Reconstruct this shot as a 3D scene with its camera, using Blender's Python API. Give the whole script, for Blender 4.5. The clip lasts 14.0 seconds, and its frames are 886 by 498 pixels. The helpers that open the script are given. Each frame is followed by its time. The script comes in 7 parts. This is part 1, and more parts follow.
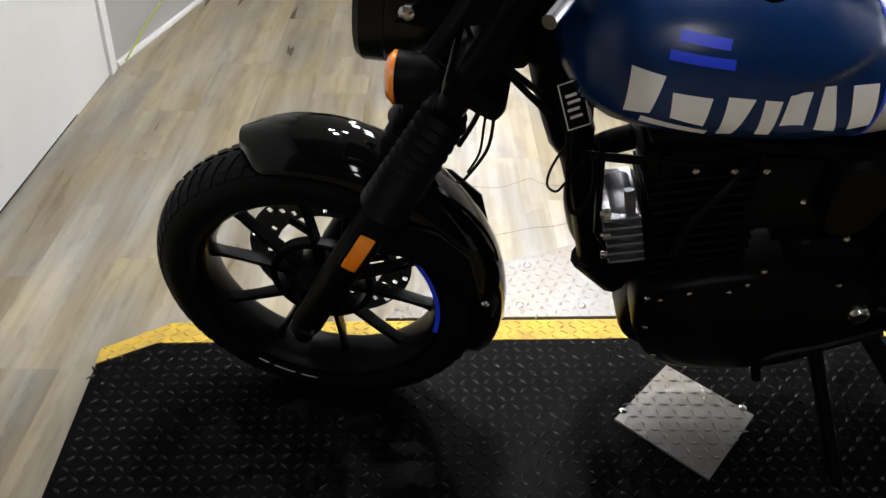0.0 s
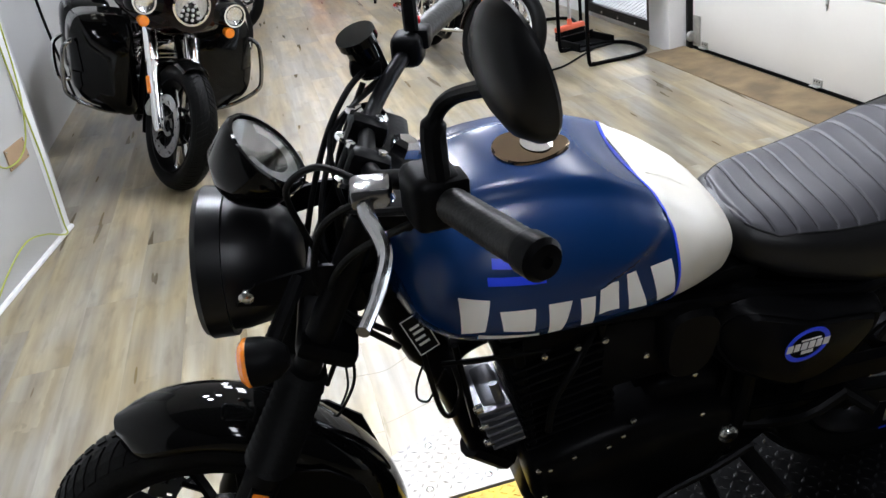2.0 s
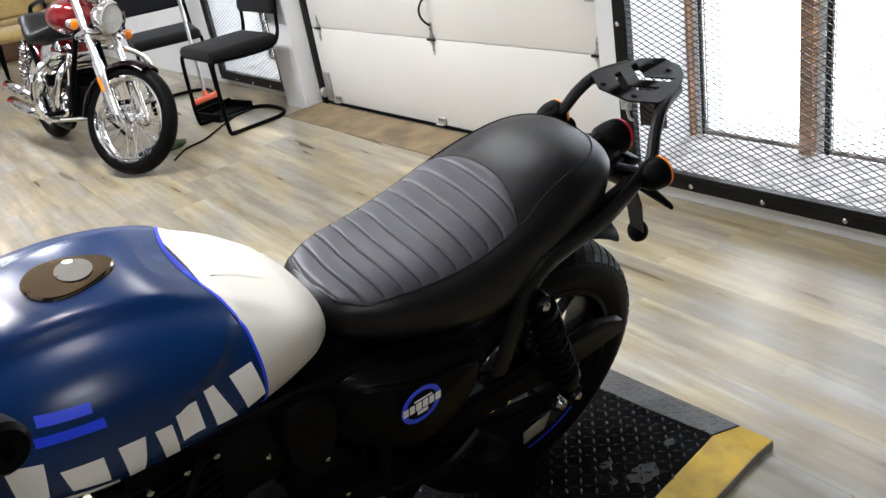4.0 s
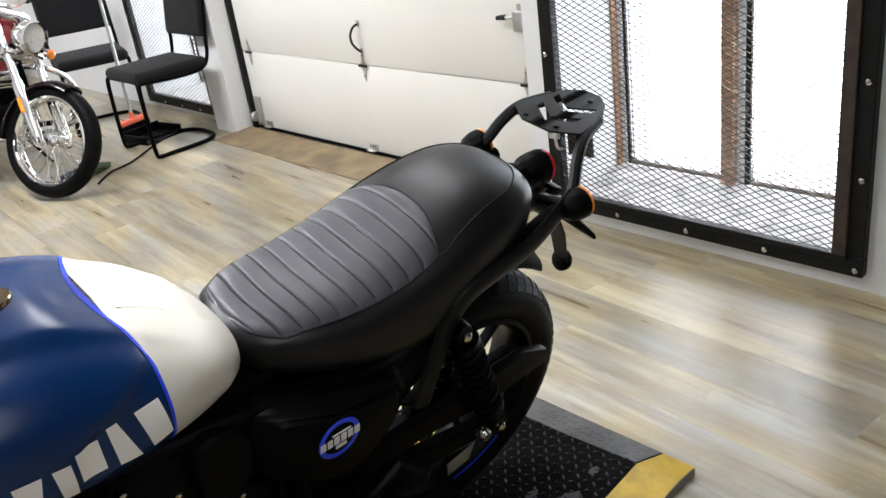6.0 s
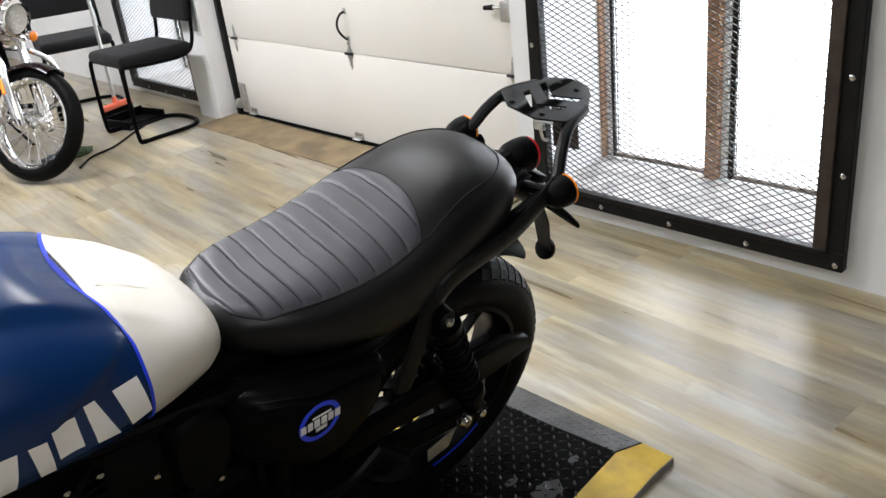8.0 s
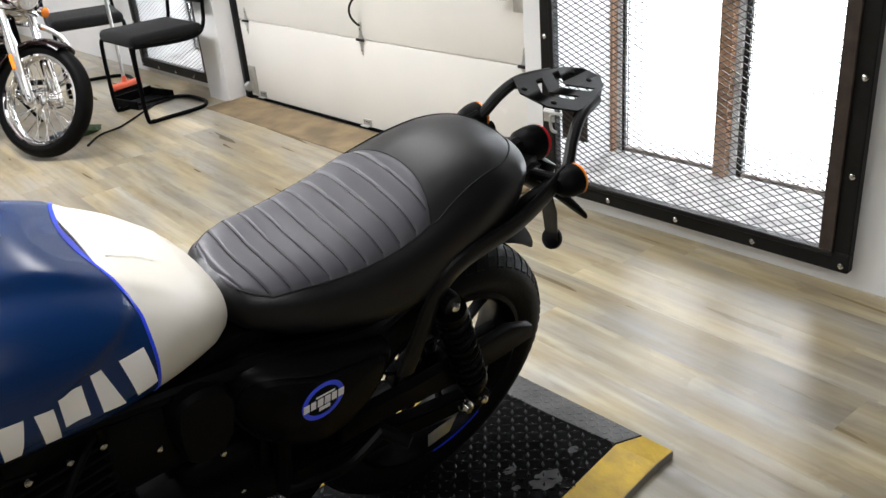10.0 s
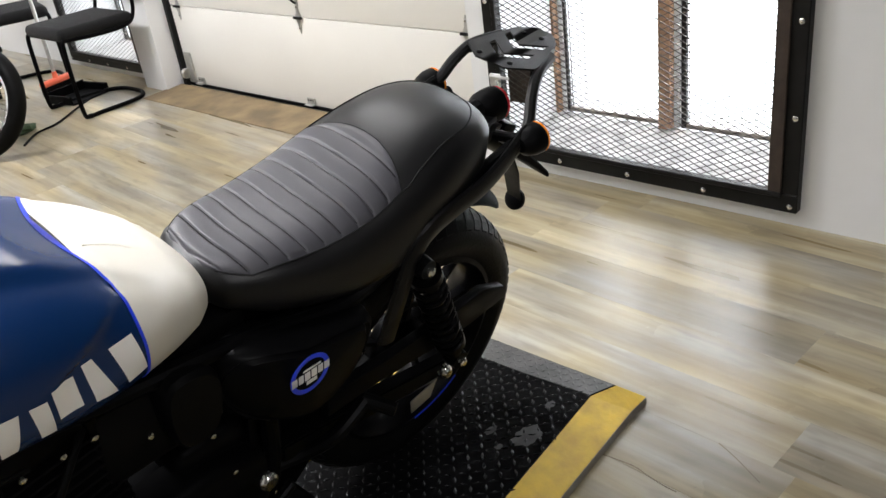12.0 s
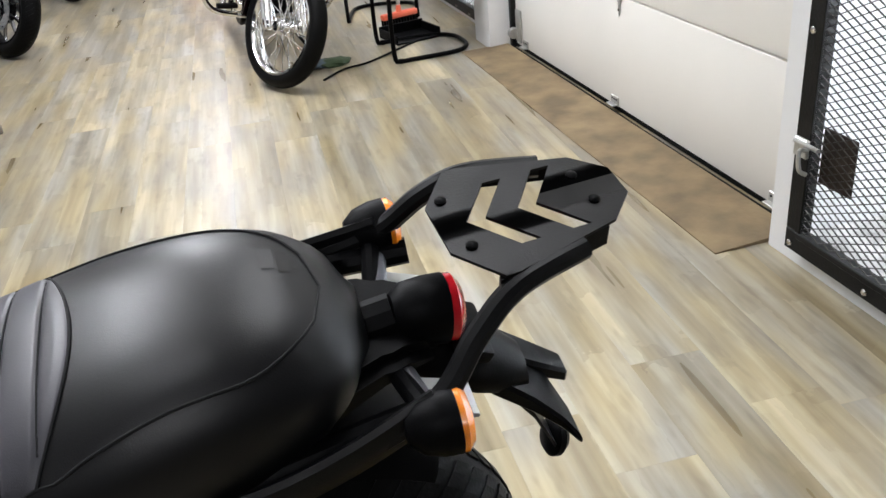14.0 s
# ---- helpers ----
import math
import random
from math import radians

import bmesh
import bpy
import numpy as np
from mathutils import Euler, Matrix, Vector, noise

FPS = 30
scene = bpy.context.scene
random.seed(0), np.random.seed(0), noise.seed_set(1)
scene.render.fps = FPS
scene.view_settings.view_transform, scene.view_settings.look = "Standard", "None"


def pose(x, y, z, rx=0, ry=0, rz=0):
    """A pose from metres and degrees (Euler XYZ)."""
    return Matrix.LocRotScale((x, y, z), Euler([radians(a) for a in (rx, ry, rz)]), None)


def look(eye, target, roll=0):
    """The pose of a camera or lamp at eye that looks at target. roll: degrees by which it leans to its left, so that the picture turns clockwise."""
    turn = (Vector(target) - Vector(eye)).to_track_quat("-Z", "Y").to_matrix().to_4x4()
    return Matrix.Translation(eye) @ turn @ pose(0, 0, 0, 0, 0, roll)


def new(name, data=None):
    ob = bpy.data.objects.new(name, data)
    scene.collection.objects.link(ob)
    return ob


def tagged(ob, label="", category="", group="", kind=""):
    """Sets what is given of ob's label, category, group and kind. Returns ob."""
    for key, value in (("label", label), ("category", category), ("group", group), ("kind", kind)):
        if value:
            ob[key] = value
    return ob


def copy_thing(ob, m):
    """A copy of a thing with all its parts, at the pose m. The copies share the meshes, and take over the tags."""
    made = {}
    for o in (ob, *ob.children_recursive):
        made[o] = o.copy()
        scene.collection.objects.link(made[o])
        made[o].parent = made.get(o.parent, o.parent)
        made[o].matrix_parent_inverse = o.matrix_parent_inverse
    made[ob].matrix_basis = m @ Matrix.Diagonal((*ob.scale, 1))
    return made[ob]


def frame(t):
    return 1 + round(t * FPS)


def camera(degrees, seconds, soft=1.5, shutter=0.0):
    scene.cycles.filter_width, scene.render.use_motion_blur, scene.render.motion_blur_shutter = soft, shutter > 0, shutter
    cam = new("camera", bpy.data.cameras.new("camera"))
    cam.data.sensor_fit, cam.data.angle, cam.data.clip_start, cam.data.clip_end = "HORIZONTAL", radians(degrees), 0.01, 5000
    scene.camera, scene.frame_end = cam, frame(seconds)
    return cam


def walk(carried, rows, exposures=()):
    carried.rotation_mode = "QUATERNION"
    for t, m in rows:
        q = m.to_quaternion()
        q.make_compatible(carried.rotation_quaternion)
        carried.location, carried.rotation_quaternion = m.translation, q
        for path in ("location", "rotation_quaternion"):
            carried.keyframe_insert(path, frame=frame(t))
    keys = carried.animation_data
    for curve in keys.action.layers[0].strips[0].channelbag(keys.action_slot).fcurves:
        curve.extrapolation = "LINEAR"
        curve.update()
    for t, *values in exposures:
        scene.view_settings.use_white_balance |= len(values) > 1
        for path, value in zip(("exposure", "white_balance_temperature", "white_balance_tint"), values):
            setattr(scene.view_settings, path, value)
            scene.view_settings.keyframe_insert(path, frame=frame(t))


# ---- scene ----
cam = camera(54.3, 14.0)
EXPOSURES = [(0, -0.55, 6500, 10), (0.5, -0.48, 6450, 10), (1, -0.40, 6300, 10), (2, -0.30, 6000, 10), (3, -0.31, 6100, 10), (4, -0.34, 6250, 10), (6.5, -0.24, 6300, 10), (8, -0.30, 6350, 10), (12, -0.26, 6500, 10), (13, -0.34, 6350, 10), (14, -0.28, 6250, 10)]
PATH = [
    (0, (0.437, 0.297, 1.224), (0.485, 1.947, 0.095), 2.0),
    (0.5, (0.395, 0.266, 1.237), (0.323, 1.932, 0.132), 2.6),
    (1, (0.405, 0.26, 1.271), (0.405, 1.968, 0.231), 0.5),
    (1.5, (0.448, 0.28, 1.324), (0.613, 2.034, 0.377), -4.1),
    (2, (0.495, 0.286, 1.376), (0.807, 2.06, 0.507), -7.9),
    (2.5, (0.547, 0.28, 1.397), (1.027, 2.027, 0.549), -9.4),
    (3, (0.611, 0.289, 1.387), (1.292, 1.95, 0.505), -10.7),
    (3.5, (0.66, 0.292, 1.379), (1.497, 1.872, 0.482), -10.6),
    (4, (0.69, 0.294, 1.378), (1.643, 1.83, 0.521), -10.5),
    (6.5, (0.719, 0.292, 1.374), (1.816, 1.746, 0.547), -8.0),
    (7, (0.718, 0.292, 1.37), (1.815, 1.738, 0.53), -7.5),
    (7.5, (0.716, 0.289, 1.367), (1.818, 1.729, 0.523), -7.2),
    (8, (0.716, 0.291, 1.363), (1.828, 1.722, 0.516), -6.9),
    (10.5, (0.699, 0.292, 1.353), (1.803, 1.711, 0.476), -4.3),
    (11, (0.688, 0.29, 1.353), (1.819, 1.679, 0.465), -2.8),
    (11.5, (0.669, 0.294, 1.354), (1.846, 1.646, 0.466), -2.0),
    (12, (0.663, 0.307, 1.348), (1.83, 1.641, 0.421), -8.1),
    (12.5, (0.894, 0.348, 1.315), (1.958, 1.795, 0.435), -8.6),
    (13, (1.123, 0.408, 1.311), (1.898, 1.944, 0.29), -8.5),
    (13.5, (1.362, 0.613, 1.265), (2.047, 2.199, 0.257), -5.2),
    (14, (1.673, 0.712, 1.257), (2.008, 2.443, 0.313), -5.7),
]
walk(cam, [(t, look(eye, target, roll)) for t, eye, target, roll in PATH], EXPOSURES)

# world, lamps and exposure
world = bpy.data.worlds.new("sky")
scene.world = world
world.use_nodes = True
_n = world.node_tree.nodes
_sky = _n.new("ShaderNodeTexSky")
_sky.sky_type, _sky.sun_disc, _sky.sun_elevation, _sky.sun_rotation = "NISHITA", False, radians(35), radians(100)
world.node_tree.links.new(_sky.outputs[0], _n["Background"].inputs[0])
_n["Background"].inputs[1].default_value = 0.12


def lamp(place, target, watts, size, color=(1, 1, 1), size_y=None):
    data = bpy.data.lights.new("lamp", "AREA")
    data.energy, data.color, data.size = watts, color, size
    data.shape = "RECTANGLE" if size_y else "DISK"
    if size_y:
        data.size_y = size_y
    ob = new("lamp", data)
    ob.matrix_world = look(place, target)
    return ob


WARM = (0.970, 0.970, 1.0)
DAY = (0.90, 0.95, 1.0)
CEIL, HIGH_LAMP = 2.75, 2.76
# small spotlights over the platform and long tube fittings down the aisle
SPOTS = [(0.36, 2.72), (0.66, 2.80), (0.45, 2.35), (0.95, 1.15)]
TUBES = [(1.35, 4.25), (2.25, 2.30), (1.0, 5.2), (0.95, 7.6), (1.1, 10.6), (0.75, -1.3), (0.75, -3.5)]
for x, y in SPOTS[:3]:
    lamp((x, y, CEIL - 0.075), (x + 0.38, y - 0.62, 0.5), 7.8, 0.12, WARM).data.spread = radians(70)
lamp((0.95, 1.15, CEIL - 0.075), (1.0, 1.55, 0.7), 2.2, 0.12, WARM).data.spread = radians(55)
for x, y in TUBES:
    lamp((x, y, HIGH_LAMP), (x, y, 0), 28 if 0 < y < 4 else 66 if y > 4 else 38, 0.22, WARM, 1.25)
# daylight that comes in through the two barred windows
lamp((3.63, 1.98, 1.05), (2.0, 1.90, 0.85), 30, 1.2, DAY, 1.85)
lamp((3.30, 5.95, 1.02), (2.0, 5.87, 0.85), 26, 0.95, DAY, 1.8)

# materials
def mat(name, base, rough=0.5, metal=0.0, var=0.12, scale=6.0, fine=90.0, bump=0.05, coat=0.0, other=None, mix=0.35, sheen=0.0, spread=0.1, spec=0.5):
    """A surface with slow stains, fine grain, uneven gloss and a little relief."""
    m = bpy.data.materials.new(name)
    m.use_nodes = True
    t, k = m.node_tree, m.node_tree.links
    b = t.nodes["Principled BSDF"]
    co = t.nodes.new("ShaderNodeTexCoord")
    n1, n2 = t.nodes.new("ShaderNodeTexNoise"), t.nodes.new("ShaderNodeTexNoise")
    for n, s, d in ((n1, scale, 4.0), (n2, fine, 3.0)):
        n.inputs["Scale"].default_value, n.inputs["Detail"].default_value = s, d
        k.new(co.outputs["Object"], n.inputs["Vector"])
    ramp = t.nodes.new("ShaderNodeValToRGB")
    lo = other or [c * (1 - var) for c in base]
    hi = [min(1.0, c * (1 + var)) for c in base]
    ramp.color_ramp.elements[0].position, ramp.color_ramp.elements[0].color = mix - 0.05, (*lo, 1)
    ramp.color_ramp.elements[1].position, ramp.color_ramp.elements[1].color = mix + 0.35, (*hi, 1)
    k.new(n1.outputs["Fac"], ramp.inputs[0])
    k.new(ramp.outputs[0], b.inputs["Base Color"])
    r = t.nodes.new("ShaderNodeMapRange")
    r.inputs["To Min"].default_value, r.inputs["To Max"].default_value = max(0.02, rough - spread), min(1.0, rough + spread)
    k.new(n1.outputs["Fac"], r.inputs["Value"])
    k.new(r.outputs[0], b.inputs["Roughness"])
    b.inputs["Metallic"].default_value = metal
    b.inputs["Coat Weight"].default_value = coat
    b.inputs["Coat Roughness"].default_value = 0.05
    b.inputs["Sheen Weight"].default_value = sheen
    b.inputs["Specular IOR Level"].default_value = spec
    if bump:
        bp = t.nodes.new("ShaderNodeBump")
        bp.inputs["Strength"].default_value, bp.inputs["Distance"].default_value = bump, 0.002
        k.new(n2.outputs["Fac"], bp.inputs["Height"])
        k.new(bp.outputs[0], b.inputs["Normal"])
    return m


def glow(name, color, strength):
    m = mat(name, color, 0.4, bump=0)
    b = m.node_tree.nodes["Principled BSDF"]
    b.inputs["Emission Color"].default_value, b.inputs["Emission Strength"].default_value = (*color, 1), strength
    return m


def clear(name, color=(1, 1, 1), rough=0.02):
    m = bpy.data.materials.new(name)
    m.use_nodes = True
    b = m.node_tree.nodes["Principled BSDF"]
    b.inputs["Base Color"].default_value, b.inputs["Roughness"].default_value = (*color, 1), rough
    b.inputs["Transmission Weight"].default_value, b.inputs["IOR"].default_value = 1.0, 1.45
    return m


def plank_mat(name):
    """Grey-tan oak-look vinyl: each board its own tone, streaks along its length."""
    m = bpy.data.materials.new(name)
    m.use_nodes = True
    t, k = m.node_tree, m.node_tree.links
    b = t.nodes["Principled BSDF"]
    co, info = t.nodes.new("ShaderNodeTexCoord"), t.nodes.new("ShaderNodeObjectInfo")
    off = t.nodes.new("ShaderNodeVectorMath")
    off.operation = "MULTIPLY_ADD"
    off.inputs[1].default_value, off.inputs[2].default_value = (1, 1, 1), (0, 0, 0)
    k.new(co.outputs["Object"], off.inputs[0])
    comb = t.nodes.new("ShaderNodeCombineXYZ")
    far = t.nodes.new("ShaderNodeMath")
    far.operation = "MULTIPLY"
    far.inputs[1].default_value = 37.0
    k.new(info.outputs["Random"], far.inputs[0])
    for n in range(3):
        k.new(far.outputs[0], comb.inputs[n])
    k.new(comb.outputs[0], off.inputs[2])
    stretch = t.nodes.new("ShaderNodeMapping")
    stretch.inputs["Scale"].default_value = (17, 1.3, 1)
    k.new(off.outputs[0], stretch.inputs[0])
    broad, fine, knots = (t.nodes.new("ShaderNodeTexNoise") for _ in range(3))
    broad.inputs["Scale"].default_value, broad.inputs["Detail"].default_value, broad.inputs["Distortion"].default_value = 1.0, 2, 0.0
    k.new(stretch.outputs[0], broad.inputs["Vector"])
    s2 = t.nodes.new("ShaderNodeMapping")
    s2.inputs["Scale"].default_value = (75, 4, 1)
    k.new(off.outputs[0], s2.inputs[0])
    fine.inputs["Scale"].default_value, fine.inputs["Detail"].default_value = 1.0, 3
    k.new(s2.outputs[0], fine.inputs["Vector"])
    knots.inputs["Scale"].default_value, knots.inputs["Detail"].default_value = 7.0, 2
    s3 = t.nodes.new("ShaderNodeMapping")
    s3.inputs["Scale"].default_value = (4.2, 1.1, 1)
    k.new(off.outputs[0], s3.inputs[0])
    k.new(s3.outputs[0], knots.inputs["Vector"])
    ramp = t.nodes.new("ShaderNodeValToRGB")
    e = ramp.color_ramp.elements
    e[0].position, e[0].color = 0.26, (0.206, 0.169, 0.109, 1)
    e[1].position, e[1].color = 0.72, (0.392, 0.358, 0.290, 1)
    mid = ramp.color_ramp.elements.new(0.47)
    mid.color = (0.292, 0.252, 0.180, 1)
    k.new(broad.outputs["Fac"], ramp.inputs[0])
    tone = t.nodes.new("ShaderNodeMapRange")
    tone.inputs["To Min"].default_value, tone.inputs["To Max"].default_value = 0.87, 1.11
    k.new(info.outputs["Random"], tone.inputs["Value"])
    grain = t.nodes.new("ShaderNodeMapRange")
    grain.inputs["From Min"].default_value, grain.inputs["From Max"].default_value = 0.3, 0.7
    grain.inputs["To Min"].default_value, grain.inputs["To Max"].default_value = 0.90, 1.05
    k.new(fine.outputs["Fac"], grain.inputs["Value"])
    kn = t.nodes.new("ShaderNodeMapRange")
    kn.inputs["From Min"].default_value, kn.inputs["From Max"].default_value = 0.54, 0.72
    kn.inputs["To Min"].default_value, kn.inputs["To Max"].default_value = 1.03, 0.83
    k.new(knots.outputs["Fac"], kn.inputs["Value"])
    a, c = t.nodes.new("ShaderNodeMath"), t.nodes.new("ShaderNodeMath")
    a.operation = c.operation = "MULTIPLY"
    k.new(tone.outputs[0], a.inputs[0])
    k.new(grain.outputs[0], a.inputs[1])
    k.new(a.outputs[0], c.inputs[0])
    k.new(kn.outputs[0], c.inputs[1])
    mul = t.nodes.new("ShaderNodeVectorMath")
    mul.operation = "SCALE"
    # printed strips within each board
    swap = t.nodes.new("ShaderNodeSeparateXYZ")
    k.new(off.outputs[0], swap.inputs[0])
    lie = t.nodes.new("ShaderNodeCombineXYZ")
    k.new(swap.outputs["Y"], lie.inputs["X"])
    k.new(swap.outputs["X"], lie.inputs["Y"])
    strip = t.nodes.new("ShaderNodeTexBrick")
    strip.offset = 0.37
    for key, val in (("Color1", (0.88, 0.87, 0.85, 1)), ("Color2", (1.12, 1.12, 1.11, 1)), ("Scale", 1.0), ("Mortar Size", 0.0), ("Bias", 0.0), ("Brick Width", 0.42), ("Row Height", 0.06)):
        strip.inputs[key].default_value = val
    waver = t.nodes.new("ShaderNodeTexNoise")
    waver.inputs["Scale"].default_value, waver.inputs["Detail"].default_value = 26.0, 2
    k.new(off.outputs[0], waver.inputs["Vector"])
    fray = t.nodes.new("ShaderNodeVectorMath")
    fray.operation = "MULTIPLY_ADD"
    fray.inputs[1].default_value = (0.16, 0.022, 0.0)
    k.new(waver.outputs["Color"], fray.inputs[0])
    k.new(lie.outputs[0], fray.inputs[2])
    k.new(fray.outputs[0], strip.inputs["Vector"])
    print_mix = t.nodes.new("ShaderNodeVectorMath")
    print_mix.operation = "MULTIPLY"
    k.new(ramp.outputs[0], print_mix.inputs[0])
    k.new(strip.outputs["Color"], print_mix.inputs[1])
    k.new(print_mix.outputs[0], mul.inputs[0])
    k.new(c.outputs[0], mul.inputs["Scale"])
    # slow drift between yellower and greyer patches
    patch = t.nodes.new("ShaderNodeTexNoise")
    patch.inputs["Scale"].default_value, patch.inputs["Detail"].default_value = 1.0, 1
    s4 = t.nodes.new("ShaderNodeMapping")
    s4.inputs["Scale"].default_value = (7, 2.2, 1)
    k.new(off.outputs[0], s4.inputs[0])
    k.new(s4.outputs[0], patch.inputs["Vector"])
    tint = t.nodes.new("ShaderNodeValToRGB")
    tint.color_ramp.elements[0].position, tint.color_ramp.elements[0].color = 0.36, (0.86, 0.90, 1.0, 1)
    tint.color_ramp.elements[1].position, tint.color_ramp.elements[1].color = 0.64, (1.07, 1.02, 0.85, 1)
    k.new(patch.outputs["Fac"], tint.inputs[0])
    both = t.nodes.new("ShaderNodeVectorMath")
    both.operation = "MULTIPLY"
    k.new(mul.outputs[0], both.inputs[0])
    k.new(tint.outputs[0], both.inputs[1])
    k.new(both.outputs[0], b.inputs["Base Color"])
    rr = t.nodes.new("ShaderNodeMapRange")
    rr.inputs["To Min"].default_value, rr.inputs["To Max"].default_value = 0.22, 0.40
    k.new(broad.outputs["Fac"], rr.inputs["Value"])
    k.new(rr.outputs[0], b.inputs["Roughness"])
    bp = t.nodes.new("ShaderNodeBump")
    bp.inputs["Strength"].default_value, bp.inputs["Distance"].default_value = 0.25, 0.001
    k.new(fine.outputs["Fac"], bp.inputs["Height"])
    k.new(bp.outputs[0], b.inputs["Normal"])
    return m


PLANK = plank_mat("oak_vinyl")
WHITE = mat("white_wall_paint", (0.79, 0.795, 0.80), 0.55, var=0.04, scale=2.0, fine=160, bump=0.25, other=(0.73, 0.735, 0.735))
MARKING = mat("bright_cream_film", (0.90, 0.88, 0.83), 0.4, var=0.02, bump=0)
# dark colour for unseen surfaces, keeps fill light off the motorcycle
CHARCOAL = mat("charcoal_light_cut", (0.045, 0.045, 0.048), 0.7, var=0.1, scale=2.0, fine=160, bump=0.2)
# grey that holds the shade of the white angled wall; back wall too
GREYWALL = mat("grey_wall_tone", (0.42, 0.42, 0.415), 0.5, var=0.05, scale=2.0, fine=160, bump=0.2)
DOORWHITE = mat("white_door_steel", (0.79, 0.772, 0.725), 0.38, var=0.03, scale=1.5, fine=220, bump=0.12)
PLY = mat("worn_plywood", (0.25, 0.185, 0.10), 0.6, var=0.25, scale=6, fine=60, bump=0.5, other=(0.135, 0.095, 0.052), mix=0.40)
IRON = mat("black_painted_iron", (0.009, 0.0088, 0.0085), 0.45, 0.0, var=0.3, scale=14, fine=120, bump=0.3, spec=0.16)
RUST = mat("rusty_iron_edge", (0.045, 0.032, 0.024), 0.7, 0.3, var=0.4, scale=20, fine=150, bump=0.4)
MESHIRON = mat("dark_expanded_steel", (0.055, 0.05, 0.045), 0.5, 0.5, var=0.3, scale=30, bump=0.1)
STUD = mat("brown_timber_post", (0.36, 0.20, 0.11), 0.6, var=0.3, scale=12, fine=80, bump=0.4)
TREAD = mat("black_tread_plate", (0.002, 0.002, 0.0023), 0.50, 0.0, var=0.4, scale=7, fine=80, bump=0.25, other=(0.003, 0.003, 0.003), spec=0.022)
LUG = mat("worn_tread_bar", (0.004, 0.004, 0.0043), 0.29, 0.0, var=0.4, scale=5, fine=80, bump=0.2, other=(0.002, 0.002, 0.002), spec=0.14)
STEELPLATE = mat("worn_steel_tread", (0.215, 0.213, 0.21), 0.40, 0.5, var=0.2, scale=9, fine=120, bump=0.2, other=(0.21, 0.185, 0.15))
YELLOW = mat("yellow_safety_paint", (0.54, 0.36, 0.035), 0.5, var=0.15, scale=16, fine=90, bump=0.4, other=(0.36, 0.24, 0.04), mix=0.28)
GLOSS = mat("gloss_black_paint", (0.002, 0.002, 0.002), 0.05, var=0.2, bump=0.0, spread=0.015, spec=0.20)
SATIN = mat("satin_black_metal", (0.0022, 0.0022, 0.0025), 0.36, 0.0, var=0.3, scale=18, fine=200, bump=0.10, spec=0.05)
RACK = mat("powder_coated_steel", (0.004, 0.004, 0.0042), 0.42, var=0.2, scale=20, fine=400, bump=0.12, spec=0.17)
SHELL = mat("smooth_black_shell", (0.004, 0.004, 0.0044), 0.30, 0.0, var=0.2, bump=0.0, spec=0.24)
PLASTIC = mat("black_moulded_plastic", (0.003, 0.003, 0.0033), 0.44, var=0.2, scale=20, fine=300, bump=0.10, spec=0.055)
RUBBER = mat("black_tyre_rubber", (0.003, 0.003, 0.003), 0.55, var=0.3, scale=12, fine=180, bump=0.3, spec=0.09)
BLUE = mat("satin_blue_paint", (0.0030, 0.0225, 0.090), 0.26, 0.0, var=0.06, scale=5, fine=600, bump=0.03, spread=0.03, spec=0.36)
CREAM = mat("cream_white_paint", (0.62, 0.585, 0.51), 0.34, var=0.03, bump=0.02, spread=0.04)
ACCENT = mat("bright_blue_film", (0.012, 0.05, 0.75), 0.4, var=0.05, bump=0)
CHROME = mat("chrome_plate", (0.86, 0.86, 0.87), 0.07, 1.0, var=0.03, bump=0.0, spread=0.04)
SMOKED = mat("smoked_polished_metal", (0.24, 0.24, 0.245), 0.16, 1.0, var=0.1, bump=0.0, spread=0.05)
BRIGHT = mat("bright_lamp_reflector", (0.90, 0.90, 0.90), 0.35, 0.6, var=0.05, bump=0.0)
GRIP = mat("smooth_grip_rubber", (0.005, 0.005, 0.005), 0.40, var=0.3, scale=18, fine=200, bump=0.3, spec=0.24)
ALU = mat("cast_aluminium", (0.13, 0.13, 0.14), 0.42, 0.8, var=0.12, scale=20, fine=200, bump=0.2)
DISC = mat("brushed_disc_steel", (0.42, 0.42, 0.42), 0.3, 1.0, var=0.1, scale=40, bump=0.1)
BOLT = mat("zinc_bolt_steel", (0.62, 0.61, 0.58), 0.25, 1.0, var=0.15, scale=40, bump=0.1)
ORANGE = mat("amber_lens", (0.98, 0.26, 0.012), 0.22, var=0.08, scale=60, fine=400, bump=0.3, coat=0.5)
RED = mat("red_lens", (0.55, 0.012, 0.02), 0.15, var=0.1, bump=0, coat=0.6)
REDPAINT = mat("candy_red_paint", (0.26, 0.006, 0.010), 0.16, 0.3, var=0.1, bump=0, coat=0.8, spread=0.03)
MAROON = mat("dark_maroon_paint", (0.006, 0.002, 0.0025), 0.10, 0.0, var=0.1, bump=0, coat=0.0, spread=0.03, spec=0.26)
VINYL = mat("black_seat_vinyl", (0.004, 0.004, 0.0044), 0.40, var=0.12, scale=10, fine=700, bump=0.10, spread=0.05, spec=0.33)
PANEL = mat("grey_pleated_vinyl", (0.040, 0.039, 0.046), 0.45, var=0.1, scale=10, fine=700, bump=0.10, spread=0.05, spec=0.44)
THREAD = mat("dark_seam_thread", (0.012, 0.012, 0.0125), 0.8, bump=0.2, spec=0.2)
CAPMETAL = mat("bronze_filler_cap", (0.30, 0.22, 0.15), 0.10, 1.0, var=0.05, bump=0, spread=0.05)
GLASS = clear("clear_glass")
